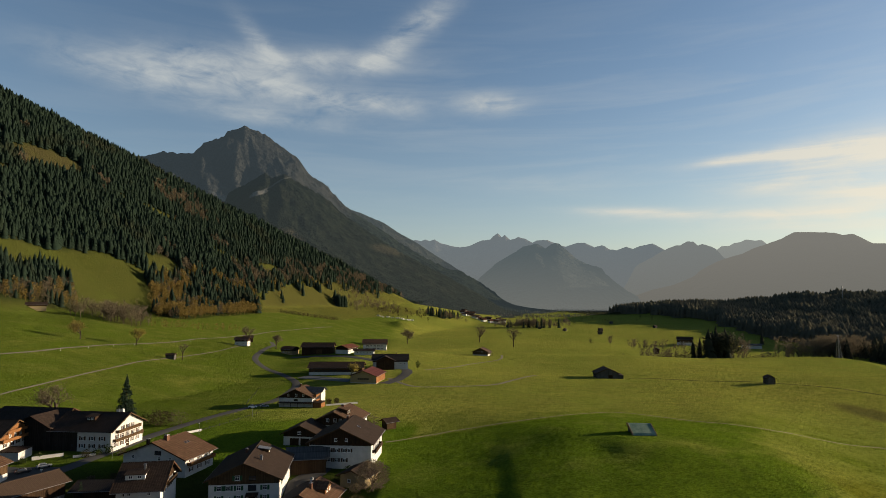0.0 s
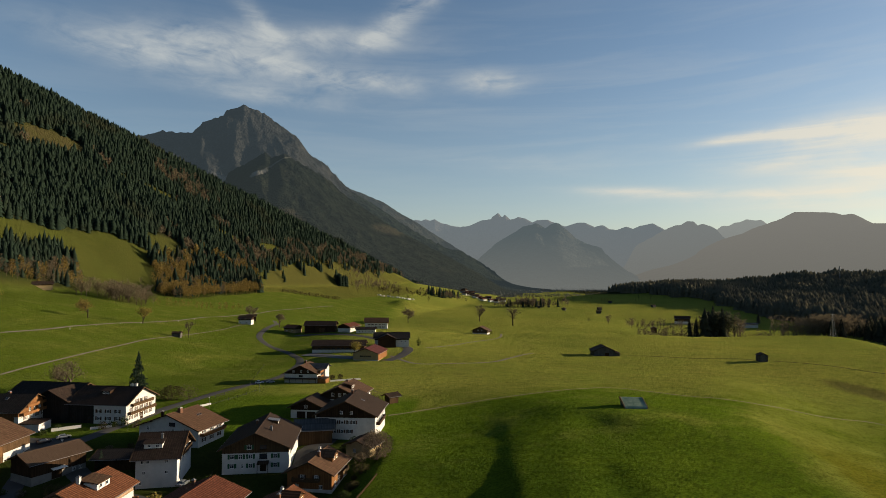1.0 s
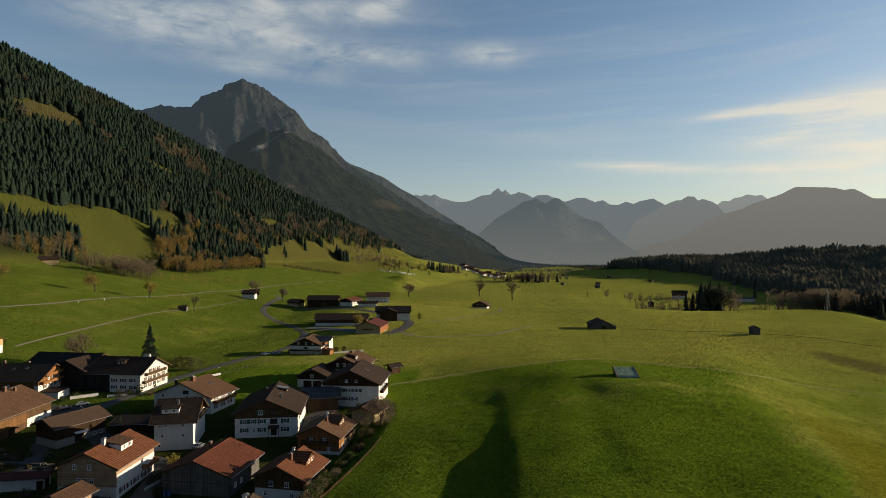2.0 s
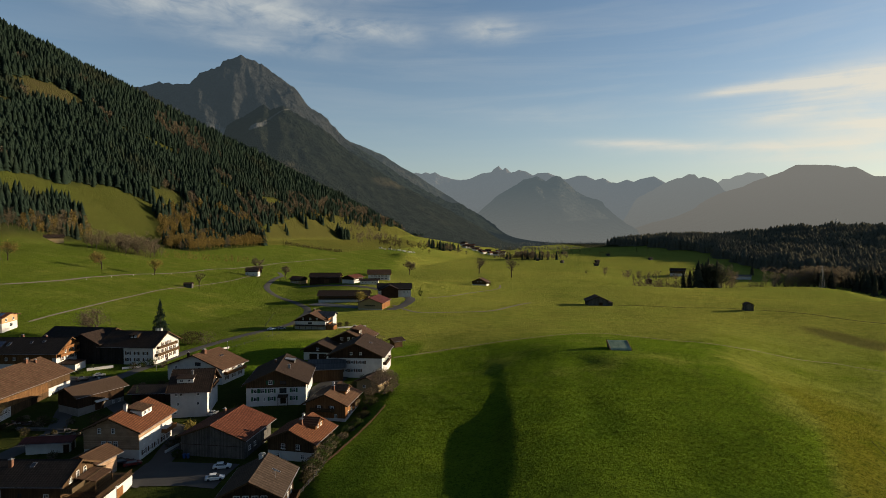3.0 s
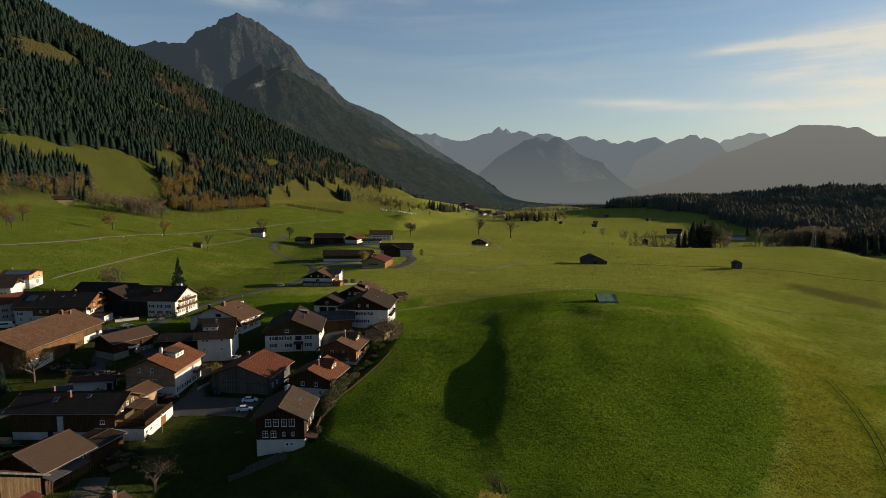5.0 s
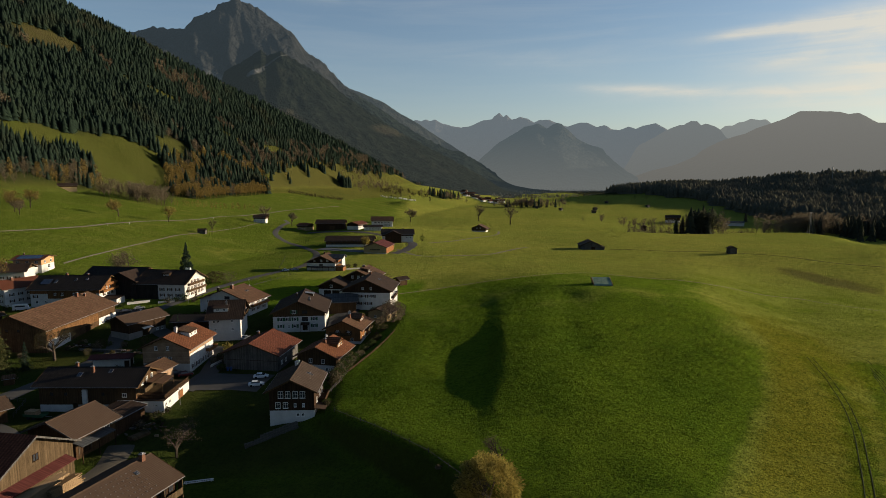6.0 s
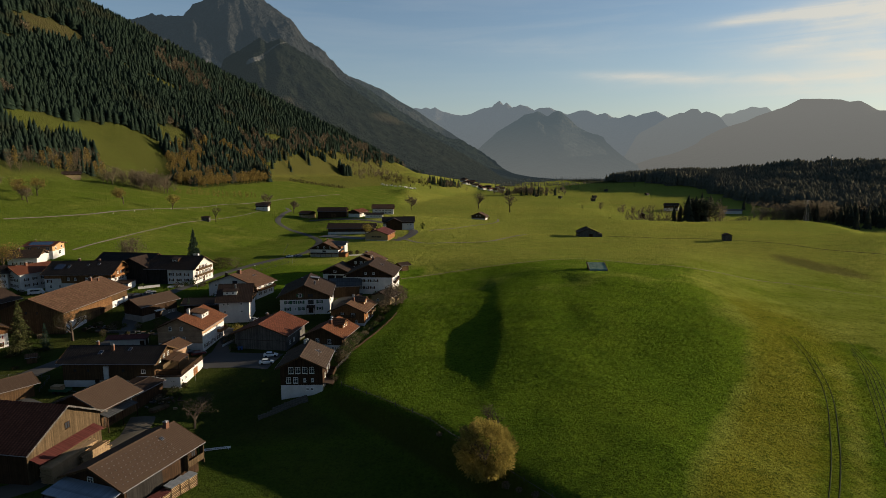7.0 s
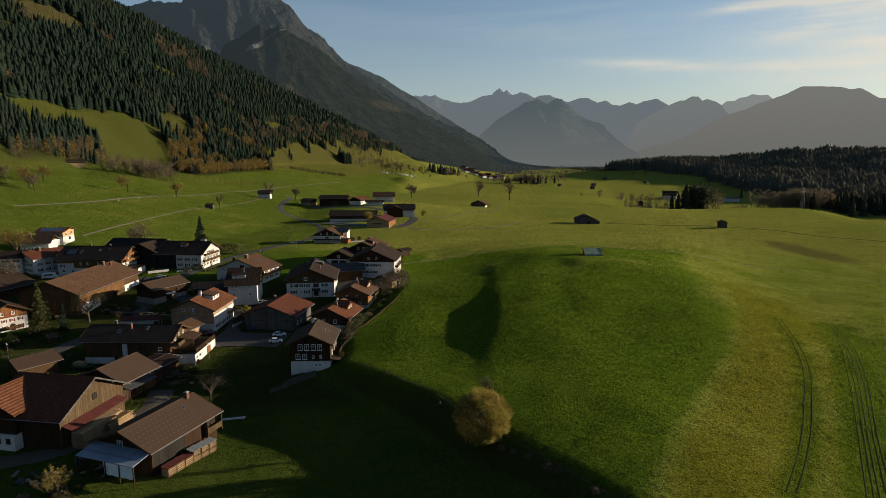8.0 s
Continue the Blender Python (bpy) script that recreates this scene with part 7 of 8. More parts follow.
    P = np.array((-120, 1480)) + rng.normal(size=(60, 2)) * (40, 60)
    woods("slope_trees", "scattered brown trees below the slope", P, rng.uniform(7, 16, 60), LEAFY, HEDGE_LEAF, 58)


def plant_valley():
    rng = np.random.RandomState(9)
    # the wooded hill on the right
    P = jitter_grid(480, 1500, 800, 1640, 7.6, 7)
    P = P[(P[:, 0] > hill_edge(P[:, 1]) + 22 * patchy(P, 50, 1)) & (P[:, 0] < 0.82 * P[:, 1] + 130)]
    t = rng.uniform(20, 29, len(P)) * (1 + 0.55 * patchy(P, 55, 5))
    leafy = patchy(P, 40, 15) > 0.42
    woods("hill_forest", "dark spruce forest on the low hill", P[~leafy], t[~leafy], CONIFERS_HILL, SPRUCE_HAZED, 61)
    woods("hill_leaf_forest", "dull brown leaf trees on the low hill", P[leafy], t[leafy] * 0.9, LEAFY, SPRUCE_HAZED, 73)
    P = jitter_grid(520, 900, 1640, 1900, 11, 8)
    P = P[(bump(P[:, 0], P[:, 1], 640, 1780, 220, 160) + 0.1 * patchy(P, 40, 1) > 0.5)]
    woods("hill_forest_low", "dark spruce forest on a low rise", P, rng.uniform(18, 28, len(P)), CONIFERS_HILL, SPRUCE_HAZED, 62)
    # trees in the hollow behind the meadow
    P = np.vstack([np.array((324, 722)) + rng.normal(size=(16, 2)) * (8, 8), np.array((610, 760)) + rng.normal(size=(110, 2)) * (42, 34), np.array((760, 950)) + rng.normal(size=(160, 2)) * (90, 80)])
    tall = np.concatenate([rng.uniform(25, 38, 16), rng.uniform(20, 32, 110), rng.uniform(16, 26, 160)])
    woods("hollow_spruces", "dark spruces in the hollow behind the meadow", P, tall, CONIFERS, SPRUCE_HALF_HAZED, 63)
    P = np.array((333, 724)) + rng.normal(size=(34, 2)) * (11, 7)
    woods("hollow_dark_trees", "dense dark trees in the hollow behind the meadow", P, rng.uniform(20, 34, 34), LEAFY, SPRUCE_HALF_HAZED, 80)
    P = np.vstack([np.array((345, 735)) + rng.normal(size=(30, 2)) * (14, 9), np.array((600, 800)) + rng.normal(size=(22, 2)) * (40, 20)])
    woods("hollow_brown_trees", "tall brown leafless trees in the hollow", P, rng.uniform(18, 30, len(P)), BARE, TWIGS, 70)
    P = np.vstack([np.array((280, 745)) + rng.normal(size=(60, 2)) * (20, 10), np.array((405, 770)) + rng.normal(size=(40, 2)) * (30, 14)])
    woods("hollow_scrub", "low brown scrub in the hollow", P, rng.uniform(7, 15, len(P)), LEAFY_LOW, BROWN_LEAF, 79)
    P = np.vstack([np.array((498, 782)) + rng.normal(size=(90, 2)) * (26, 14), np.array((330, 925)) + rng.normal(size=(34, 2)) * (50, 14)])
    woods("hollow_leaf_trees", "leafless brown trees in the hollow behind the meadow", P, np.concatenate([rng.uniform(15, 33, 90), rng.uniform(7, 16, 34)]), BARE, TWIGS, 64)
    # valley woods and lines of trees far off
    P = np.vstack([np.array((195, 1400)) + rng.normal(size=(110, 2)) * (40, 20), np.array((10, 1600)) + rng.normal(size=(40, 2)) * (26, 30)])
    woods("valley_copse", "reddish brown copse on the valley floor", P, rng.uniform(9, 24, len(P)), LEAFY, BROWN_LEAF, 65)
    P = np.vstack([np.array((205, 1395)) + rng.normal(size=(12, 2)) * (40, 10), np.array((0, 1610)) + rng.normal(size=(20, 2)) * (22, 25)])
    woods("valley_spruces", "few dark spruces on the valley floor", P, rng.uniform(16, 28, len(P)), CONIFERS, SPRUCE, 66)
    P = np.vstack([np.stack([rng.uniform(330, 1150, 900), rng.uniform(2600, 3000, 900)], 1), np.stack([rng.uniform(160, 520, 420), rng.uniform(1900, 2300, 420)], 1)])
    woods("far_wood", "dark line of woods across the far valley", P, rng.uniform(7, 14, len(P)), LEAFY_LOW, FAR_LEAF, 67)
    P = np.stack([rng.uniform(200, 700, 130), rng.uniform(1500, 2100, 130)], 1)
    woods("far_hedges", "scattered far trees on the valley floor", P, rng.uniform(6, 14, 130), LEAFY_LOW, HEDGE_LEAF, 68)


plant_mountainside()
plant_valley()

# single trees
spruce("spruce_tree", "tall dark spruce behind the farmhouse", -133.5, 251, 22, 1, 0.25)
spruce("spruce_tree", "olive-green conifer in a village garden", -136.5, 125.5, 17.5, 2, 0.27, OLIVE_NEEDLE)
for k, (x, y, t) in enumerate(((-131, 129, 9), (-101, 168, 6))):
    spruce("spruce_tree", "small dark garden conifer", x, y, t, 6 + k, 0.26, None, "tree", "garden conifers")
full_tree("round_tree", "round golden-yellow tree at the meadow's edge", 6.6, 44.6, 11.2, 10.8, 5, GOLD_LEAF, 16000, 0.18)
broad_tree("twig_tree", "small leafless tree behind the golden tree", 9.0, 56.5, 6.5, 41, BROWN_LEAF, 160, 0.10, 0.5, 5, 0.2, 0.3)
broad_tree("pear_tree", "leafless old fruit tree beside a barn", -128, 138, 10.5, 7, HEDGE_LEAF, 2600, 0.13, 0.8, 5, 0.22, 0.9)
broad_tree("fruit_tree", "small leafless fruit tree in the shaded garden", -60.5, 76.5, 8.5, 8, BROWN_LEAF, 500, 0.10, 0.95, 5, 0.24, 0.3)
full_tree("walnut_tree", "large brown bushy tree beside the ochre garage", -20.5, 172, 8.8, 9.5, 9, BROWN_LEAF, 5200, 0.15)
broad_tree("bare_tree", "large leafless tree standing in the meadow", 55, 940, 27, 10, BROWN_LEAF, 900, 0.4, 0.7, 5, 0.3, 0.8)
broad_tree("bare_tree", "large leafless tree standing in the meadow", 98, 850, 27, 11, BROWN_LEAF, 800, 0.4, 0.85, 5, 0.3, 0.8)
broad_tree("meadow_tree", "small brown tree in the meadow", -56, 890, 20, 12, BROWN_LEAF, 900, 0.7, 0.7, 4, 0.3, 1.6)
broad_tree("village_tree", "brown leafless tree behind the farmhouse", -172, 265, 15, 13, BROWN_LEAF, 1500, 0.28, 0.8, 5, 0.25, 1.0)
broad_tree("orchard_tree", "russet tree beside the inn", -213, 222, 13, 14, LARCH, 1800, 0.3, 0.8, 4, 0.3, 1.2)
broad_tree("roadside_tree", "pale leafless tree beside the farm road", -212, 640, 19, 15, BROWN_LEAF, 900, 0.35, 0.4, 5, 0.35, 0.9)
broad_tree("roadside_tree", "reddish leafless tree near the farm road", -170, 600, 14, 16, BROWN_LEAF, 900, 0.35, 0.7, 5, 0.3, 0.9)
broad_tree("pasture_tree", "brown tree on the hillside pasture", -291, 474, 14, 17, LARCH, 1200, 0.4, 0.75, 4, 0.3, 1.2)
broad_tree("pasture_tree", "golden tree on the hillside pasture", -257, 496, 14, 18, GOLD_LEAF, 1000, 0.4, 0.6, 4, 0.3, 1.2)
broad_tree("farm_tree", "yellow-green tree before the cowshed", -68, 436, 10, 19, GOLD_LEAF, 1200, 0.3, 0.7, 4, 0.3, 0.9)
broad_tree("bare_tree", "thin leafless tree beside a hay hut", -204, 463, 13, 20, BROWN_LEAF, 250, 0.25, 0.45, 4, 0.4, 0.4)
broad_tree("leafless_tree", "brown bare tree among sheds", -185, 178, 13, 22, BROWN_LEAF, 1200, 0.26, 0.8, 5, 0.25, 0.9)
for k, (x, y) in enumerate(((-330, 402), (-345, 420), (-336, 428), (-322, 396), (-350, 405))):
    broad_tree("rowan_tree", "russet tree in a hillside grove", x, y, 11 + 2 * (k % 3), 30 + k, LARCH if k < 3 else BROWN_LEAF, 700, 0.4, 0.7, 4, 0.3, 1.1, group="hillside grove")
willow("golden upright willow bush beside the barn yard", -71.5, 32.5, 6.6, 6.0, 3)
shrub("hedge_bush", "brown-green bush behind the farmhouse", -122, 257, 11, 6.5, 4, HEDGE_LEAF, 1500, 0.25)
for k, (x, y, w, h, leaf) in enumerate(((-129, 259, 8, 5.5, GREEN_LEAF), (-114.5, 258, 10, 6.5, BROWN_LEAF), (-118, 212, 3, 3.4, GREEN_LEAF), (-138, 205, 3, 2, GREEN_LEAF), (-31, 113, 3, 1.6, HEDGE_LEAF), (-29.5, 122, 3.0, 1.6, GREEN_LEAF), (-27.5, 131, 2.6, 1.8, HEDGE_LEAF), (-25, 142, 3, 2.2, GREEN_LEAF), (-24, 150, 3, 2.0, HEDGE_LEAF), (-30, 92, 2.4, 1.6, GREEN_LEAF), (-69, 126, 2.6, 2.0, GREEN_LEAF), (-74, 145, 3.2, 3.0, GOLD_LEAF), (-104, 150, 5, 3.6, HEDGE_LEAF), (-97, 146, 4, 3, BROWN_LEAF), (-120, 150, 4, 3, HEDGE_LEAF), (-128, 118, 4, 2.4, GREEN_LEAF), (-24, 163, 5, 3.4, HEDGE_LEAF), (-26, 176, 4, 3, BROWN_LEAF), (-33, 262, 10, 5, BROWN_LEAF), (-30, 252, 6, 4, BROWN_LEAF), (-62, 320, 3, 3, HEDGE_LEAF), (-58, 322, 3, 3, HEDGE_LEAF), (-22, 488, 4, 6, GREEN_LEAF), (-187, 186, 6, 3, GREEN_LEAF), (-196, 193, 5, 3, GOLD_LEAF), (-160, 166, 5, 2.6, HEDGE_LEAF), (-140, 200, 2.6, 1.6, GREEN_LEAF))):
    shrub("garden_bush", {"green_leaves": "clipped green bush in a garden", "golden_leaves": "yellow autumn bush in a garden", "brown_leaves": "brown leafless bush in a garden"}.get(leaf.name, "brown-green bush in a garden"), x, y, w, h, 60 + k, leaf, 420, 0.2, group="garden bushes")


for k, (x, y, w) in enumerate(((10, 41, 1.8), (14.5, 36.5, 1.4), (17.5, 32.5, 2.2), (19, 31, 1.5), (3.2, 51, 1.6), (-2, 58, 1.2), (24, 24.5, 1.8), (12, 39, 1.2))):
    shrub("lip_bush", "small dry brown bush on the meadow's lip", x, y, w, w * 0.7, 400 + k, BROWN_LEAF, 220, 0.14, group="bushes on the lip")


def clear_of_houses(x, y, gap):
    for hx, hy, a, L, W in House.built:
        u, v = (x - hx) * math.cos(a) + (y - hy) * math.sin(a), -(x - hx) * math.sin(a) + (y - hy) * math.cos(a)
        if abs(u) < L / 2 - 0.8 + gap and abs(v) < W / 2 - 0.8 + gap:
            return False
    return True


def plant_gardens():
    rng = random.Random(12)
    kinds = ((GREEN_LEAF, "low green shrub in a village garden"), (HEDGE_LEAF, "brown-green shrub in a village garden"), (BROWN_LEAF, "leafless brown shrub in a village garden"), (HEDGE_LEAF, "brown-green shrub in a village garden"))
    k = 0
    for x0, x1, y0, y1, n in ((-130, -104, 142, 156, 16), (-140, -124, 104, 122, 12), (-104, -94, 118, 150, 12), (-33, -29, 104, 128, 12), (-28, -25, 128, 166, 12), (-36, -29, 86, 92, 8), (-74, -70, 127, 142, 6), (-158, -140, 140, 158, 14), (-200, -172, 184, 200, 14), (-75, -70, 84, 100, 7), (-80, -66, 28, 36, 6), (-125, -112, 205, 214, 6), (-70, -62, 146, 166, 8), (-48, -40, 150, 160, 5), (-34, -28, 176, 200, 6), (-110, -96, 180, 192, 8)):
        for _ in range(n):
            x, y = rng.uniform(x0, x1), rng.uniform(y0, y1)
            if clear_of_houses(x, y, 1.0):
                leaf, says = kinds[k % 4]
                w = rng.uniform(1.2, 3.4)
                shrub("garden_shrub", says, x, y, w, w * rng.uniform(0.55, 0.95), 200 + k, leaf, 260, 0.17, group="garden shrubs")
                k += 1


plant_gardens()
for k in range(13):
    shrub("bank_bush", "dense brown-green bush on the garden bank", -30.6 + 0.35 * (k % 3) + 0.14 * k, 103.5 + 1.75 * k, 3.4 + 0.3 * (k % 4), 2.9 + 0.3 * (k % 3), 500 + k, (HEDGE_LEAF, BROWN_LEAF, GREEN_LEAF)[k % 3], 420, 0.2, group="bushes on the garden bank")


# ---- vehicles ----
def car_parts(paint, van=False):
    L, W = (4.3, 1.75) if not van else (6.2, 2.1)
    H = 0.75 if not van else 1.0
    if van:
        s = Shape().prism([(-W / 2, 0.3), (-W / 2, H), (-W / 2 + 0.08, H + 0.12), (W / 2 - 0.08, H + 0.12), (W / 2, H), (W / 2, 0.3)], -L / 2, L / 2)
    else:
        # sections from tail to nose: place, half width, underside, shoulder, deck
        rows = ((-2.15, 0.70, 0.42, 0.70, 0.78), (-2.05, 0.82, 0.30, 0.82, 0.92), (-1.5, 0.87, 0.26, 0.84, 0.95), (0.9, 0.875, 0.26, 0.80, 0.93), (1.55, 0.85, 0.26, 0.74, 0.84), (2.0, 0.78, 0.30, 0.64, 0.72), (2.15, 0.62, 0.42, 0.56, 0.60))
        ring = lambda x, w, lo, sh, up: [(x, -w, lo), (x, -w, sh), (x, -w + 0.10, up), (x, w - 0.10, up), (x, w, sh), (x, w, lo)]
        vs = [p for r in rows for p in ring(*r)]
        fs = [tuple(range(6))[::-1], tuple(range(36, 42))] + [(6 * i + k, 6 * i + (k + 1) % 6, 6 * i + 6 + (k + 1) % 6, 6 * i + 6 + k) for i in range(6) for k in range(6)]
        s = Shape().add(vs, fs)
    body = s.mesh("body", paint)
    top = 1.45 if not van else 2.6
    a = [(-1.5, -W / 2 + 0.1), (1.05, -W / 2 + 0.1), (1.05, W / 2 - 0.1), (-1.5, W / 2 - 0.1)] if not van else [(-L / 2 + 0.05, -W / 2), (L / 2 - 0.6, -W / 2), (L / 2 - 0.6, W / 2), (-L / 2 + 0.05, W / 2)]
    b = [(-1.15, -W / 2 + 0.25), (0.35, -W / 2 + 0.25), (0.35, W / 2 - 0.25), (-1.15, W / 2 - 0.25)] if not van else [(-L / 2 + 0.1, -W / 2 + 0.06), (L / 2 - 1.0, -W / 2 + 0.06), (L / 2 - 1.0, W / 2 - 0.06), (-L / 2 + 0.1, W / 2 - 0.06)]
    z0 = H + 0.12 if van else 0.90
    cabin = Shape().hexa([(x, y, z0) for x, y in a], [(x, y, top - 0.06) for x, y in b]).mesh("cabin", paint if van else GLASS)
    roof = Shape().hexa([(x, y, top - 0.06) for x, y in b], [(x * 0.97, y * 0.95, top) for x, y in b]).mesh("car_roof", paint)
    if not van:
        roof = Shape().hexa([(x * 1.04, y * 1.04, top - 0.07) for x, y in b], [(x * 0.95, y * 0.93, top + 0.01) for x, y in b]).mesh("car_roof", paint)
    wheel = Shape().stick((0, -0.11, 0), (0, 0.11, 0), 0.33, 0.33, 14).mesh("wheel", TYRE)
    glass = Shape().box(-L / 2 + 1.0, L / 2 - 1.6, -W / 2 - 0.01, W / 2 + 0.01, 1.5, 2.1).mesh("side_window", GLASS)
    return body, cabin, roof, wheel, L, W, glass


def car(x, y, head, paint, label, van=False, name="car"):
    c = thing(name, x, y, head, None, label, "camper van" if van else "car", lift=0.22)
    body, cabin, roof, wheel, L, W, glass = car_parts(paint, van)
    part("body", body, c)
    part("cabin", cabin, c, None, "" if van else "dark window glass")
    part("car_roof", roof, c)
    if van:
        part("side_window", glass, c)
    for a in (-L * 0.31, L * 0.31):
        for b in (-W / 2 + 0.08, W / 2 - 0.08):
            part("wheel", wheel, c, pose(a, b, 0.33))
    for q in (-1, 1):
        part("headlight", Shape().box(L / 2 - 0.03, L / 2 + 0.02, q * W * 0.36 - 0.16, q * W * 0.36 + 0.16, 0.6, 0.74).mesh("headlight", WHITE_PAINT), c)
        part("tail_light", Shape().box(-L / 2 - 0.02, -L / 2 + 0.03, q * W * 0.38 - 0.12, q * W * 0.38 + 0.12, 0.6, 0.78).mesh("tail_light", SHUT_RED), c)
    return c


car(-54.6, 118.6, 12, WHITE_CAR, "white estate car parked in the yard")
car(-54.0, 112.4, 14, WHITE_CAR, "white hatchback parked in the yard")
car(-133, 190.5, 40, DARK_CAR, "black car parked before the inn")
car(-129.6, 195.2, 42, SILVER_CAR, "dark silver car parked before the inn")
car(-138, 187, 38, DARK_CAR, "dark car parked before the inn")
car(-180, 196, 20, WHITE_CAR, "white camper van beside gardens", True, "camper_van")
car(-170, 197, 60, DARK_CAR, "dark car beside the inn")
car(-77.8, 121.0, 30, RED_CAR, "dark red car parked before the chalet")
car(-81.2, 121.8, 30, DARK_CAR, "dark car parked before the chalet")
car(-92, 306, 20, SILVER_CAR, "silver car parked on the lane verge")
car(-97, 303, 20, WHITE_CAR, "white car parked on the lane verge")
car(-62, 213, 70, WHITE_CAR, "white car in the garage drive")
car(-72, 157, 80, SILVER_CAR, "silver car between the houses")


# ---- fences, walls, stacks ----
def fence(label, pts, gap=2.2, tall=1.1, rails=2, material=None):
    f = tagged(new("fence"), label, "fence")
    post = Shape().box(-0.06, 0.06, -0.06, 0.06, -0.4, tall).mesh("fence_post", material or WOOD_GREY)
    P = [Vector(p) for p in pts]
    for a, b in zip(P, P[1:]):
        n = max(1, int((b - a).length / gap))
        for i in range(n):
            p, q = a.lerp(b, i / n), a.lerp(b, (i + 1) / n)
            zp, zq = float(height(p.x, p.y)), float(height(q.x, q.y))
            part("fence_post", post, f, pose(p.x, p.y, zp))
            for r in range(rails):
                h = tall * (0.45 + 0.42 * r)
                part("rail", Shape().stick((p.x, p.y, zp + h), (q.x, q.y, zq + h), 0.045, 0.045, 4).mesh("rail", material or WOOD_GREY), f)
    return f


def plank_fence(label, pts, tall=0.6):
    t = thing("plank_fence", pts[0][0], pts[0][1], 0, 0.0, label, "fence")
    boards = [Shape().box(0, 0.23, -0.015, 0.015, 0, tall * f).mesh("board", WOOD_DARK) for f in (0.92, 1.0, 1.06)]
    rng = random.Random(5)
    for a, b in zip(pts, pts[1:]):
        a, b = Vector(a), Vector(b)
        d, n = (b - a), int((b - a).length / 0.25)
        turn = math.degrees(math.atan2(d.y, d.x))
        for k in range(n):
            p = a + d * (k / n)
            part("board", rng.choice(boards), t, pose(p.x - pts[0][0], p.y - pts[0][1], float(height(p.x, p.y)) - 0.08, rng.uniform(-3, 3), 0, turn))
    return t


plank_fence("low weathered plank fence at the meadow's edge", [(-29.8, 107), (-26.5, 118.2), (-23.5, 131.2), (-21.3, 141.7), (-18.6, 155.6)])
fence("thin weathered posts along the meadow's lip", [(-27, 86), (-16, 75), (-4, 62.5), (4, 52), (13, 40), (21, 29.5), (31, 16)], 4.5, 1.0, 1)
fence("weathered garden fence beside the house", [(-31, 98), (-29, 104), (-28, 112)], 1.6)
fence("pale wooden fence beside the lane", [(-108, 92), (-112, 102), (-122, 104), (-131, 100)], 2.4)
fence("pale wooden fence along the lane verge", [(-70, 130), (-67, 140), (-64, 150), (-67, 165)], 2.0, 1.0, 3, WOOD_PALE)
fence("thin fence posts along the lane", [(-100, 245), (-94, 262), (-87, 290)], 6.0, 1.2, 1)
fence("thin fence posts along the farm lane", [(-104, 262), (-98, 290), (-108, 330), (-122, 395)], 7.0, 1.2, 1)
fence("white-tipped posts along the hillside road", [(-246, 574), (-257, 493), (-264, 409), (-273, 373)], 22, 1.3, 0, WHITE_PAINT)


def block_wall(label, a, b, tall, thick=0.4, material=None, name="garden_wall"):
    a, b = Vector(a), Vector(b)
    w = new(name, Shape().box(0, (b - a).length, -thick / 2, thick / 2, -0.8, tall).mesh(name, material or PLASTER))
    w.matrix_basis = pose(a.x, a.y, float(height(a.x, a.y)), 0, 0, math.degrees(math.atan2(b.y - a.y, b.x - a.x)))
    return tagged(w, label, "wall")


block_wall("low rendered wall before the inn", (-139, 203), (-131.5, 208), 1.2)
block_wall("long white barrier beside the road", (-127, 206), (-121, 209), 0.9, 0.2)
block_wall("white kerb wall beside the road bend", (-106, 238), (-100, 247), 0.7, 0.3)
block_wall("low garden wall beside the chalet lane", (-73, 128), (-70.5, 140), 0.9, 0.3)


def stone_bank():
    rng = random.Random(2)
    t = thing("dry_stone_wall", -46, 79.6, 26.5, None, "stepped dry stone wall below the dark house", "wall")
    me = [Shape().hexa([(-0.4, -0.3, -0.25), (0.4, -0.25, -0.3), (0.38, 0.3, -0.25), (-0.36, 0.28, -0.28)], [(-0.33, -0.26, 0.25 * f), (0.36, -0.2, 0.3), (0.3, 0.24, 0.24), (-0.3, 0.26, 0.3 * f)]).mesh("stone", STONE) for f in (0.8, 1.0, 1.2)]
    c, q = math.cos(radians(26.5)), math.sin(radians(26.5))
    for i in range(17):
        for j in range(3 if i > 4 else 2):
            u = i * 0.72 + rng.uniform(-0.06, 0.06)
            z = float(height(-46 + c * u, 79.6 + q * u)) - float(height(-46, 79.6))
            part("stone", rng.choice(me), t, pose(u, rng.uniform(-0.1, 0.1) + 0.28 * j, z + 0.15 + 0.48 * j, rng.uniform(-8, 8), rng.uniform(-8, 8), rng.uniform(-20, 20)))


stone_bank()


def board_stack(label, x, y, head, L, W, rows, board=0.35, th=0.16, material=None, seed=1, z=None, lift=0.0):
    rng = random.Random(seed)
    t = thing("timber_stack", x, y, head, z, label, "timber", lift=lift)
    me = [Shape().box(0, L * f, 0, board * 0.94, 0, th).mesh("board", material or LOG_WOOD) for f in (1.0, 0.92, 0.85)]
    for j in range(rows):
        for i in range(int(W / board)):
            part("board", rng.choice(me), t, pose(rng.uniform(-0.3, 0.3) - L / 2, i * board - W / 2, 0.1 + j * (th + 0.06)))
    return t


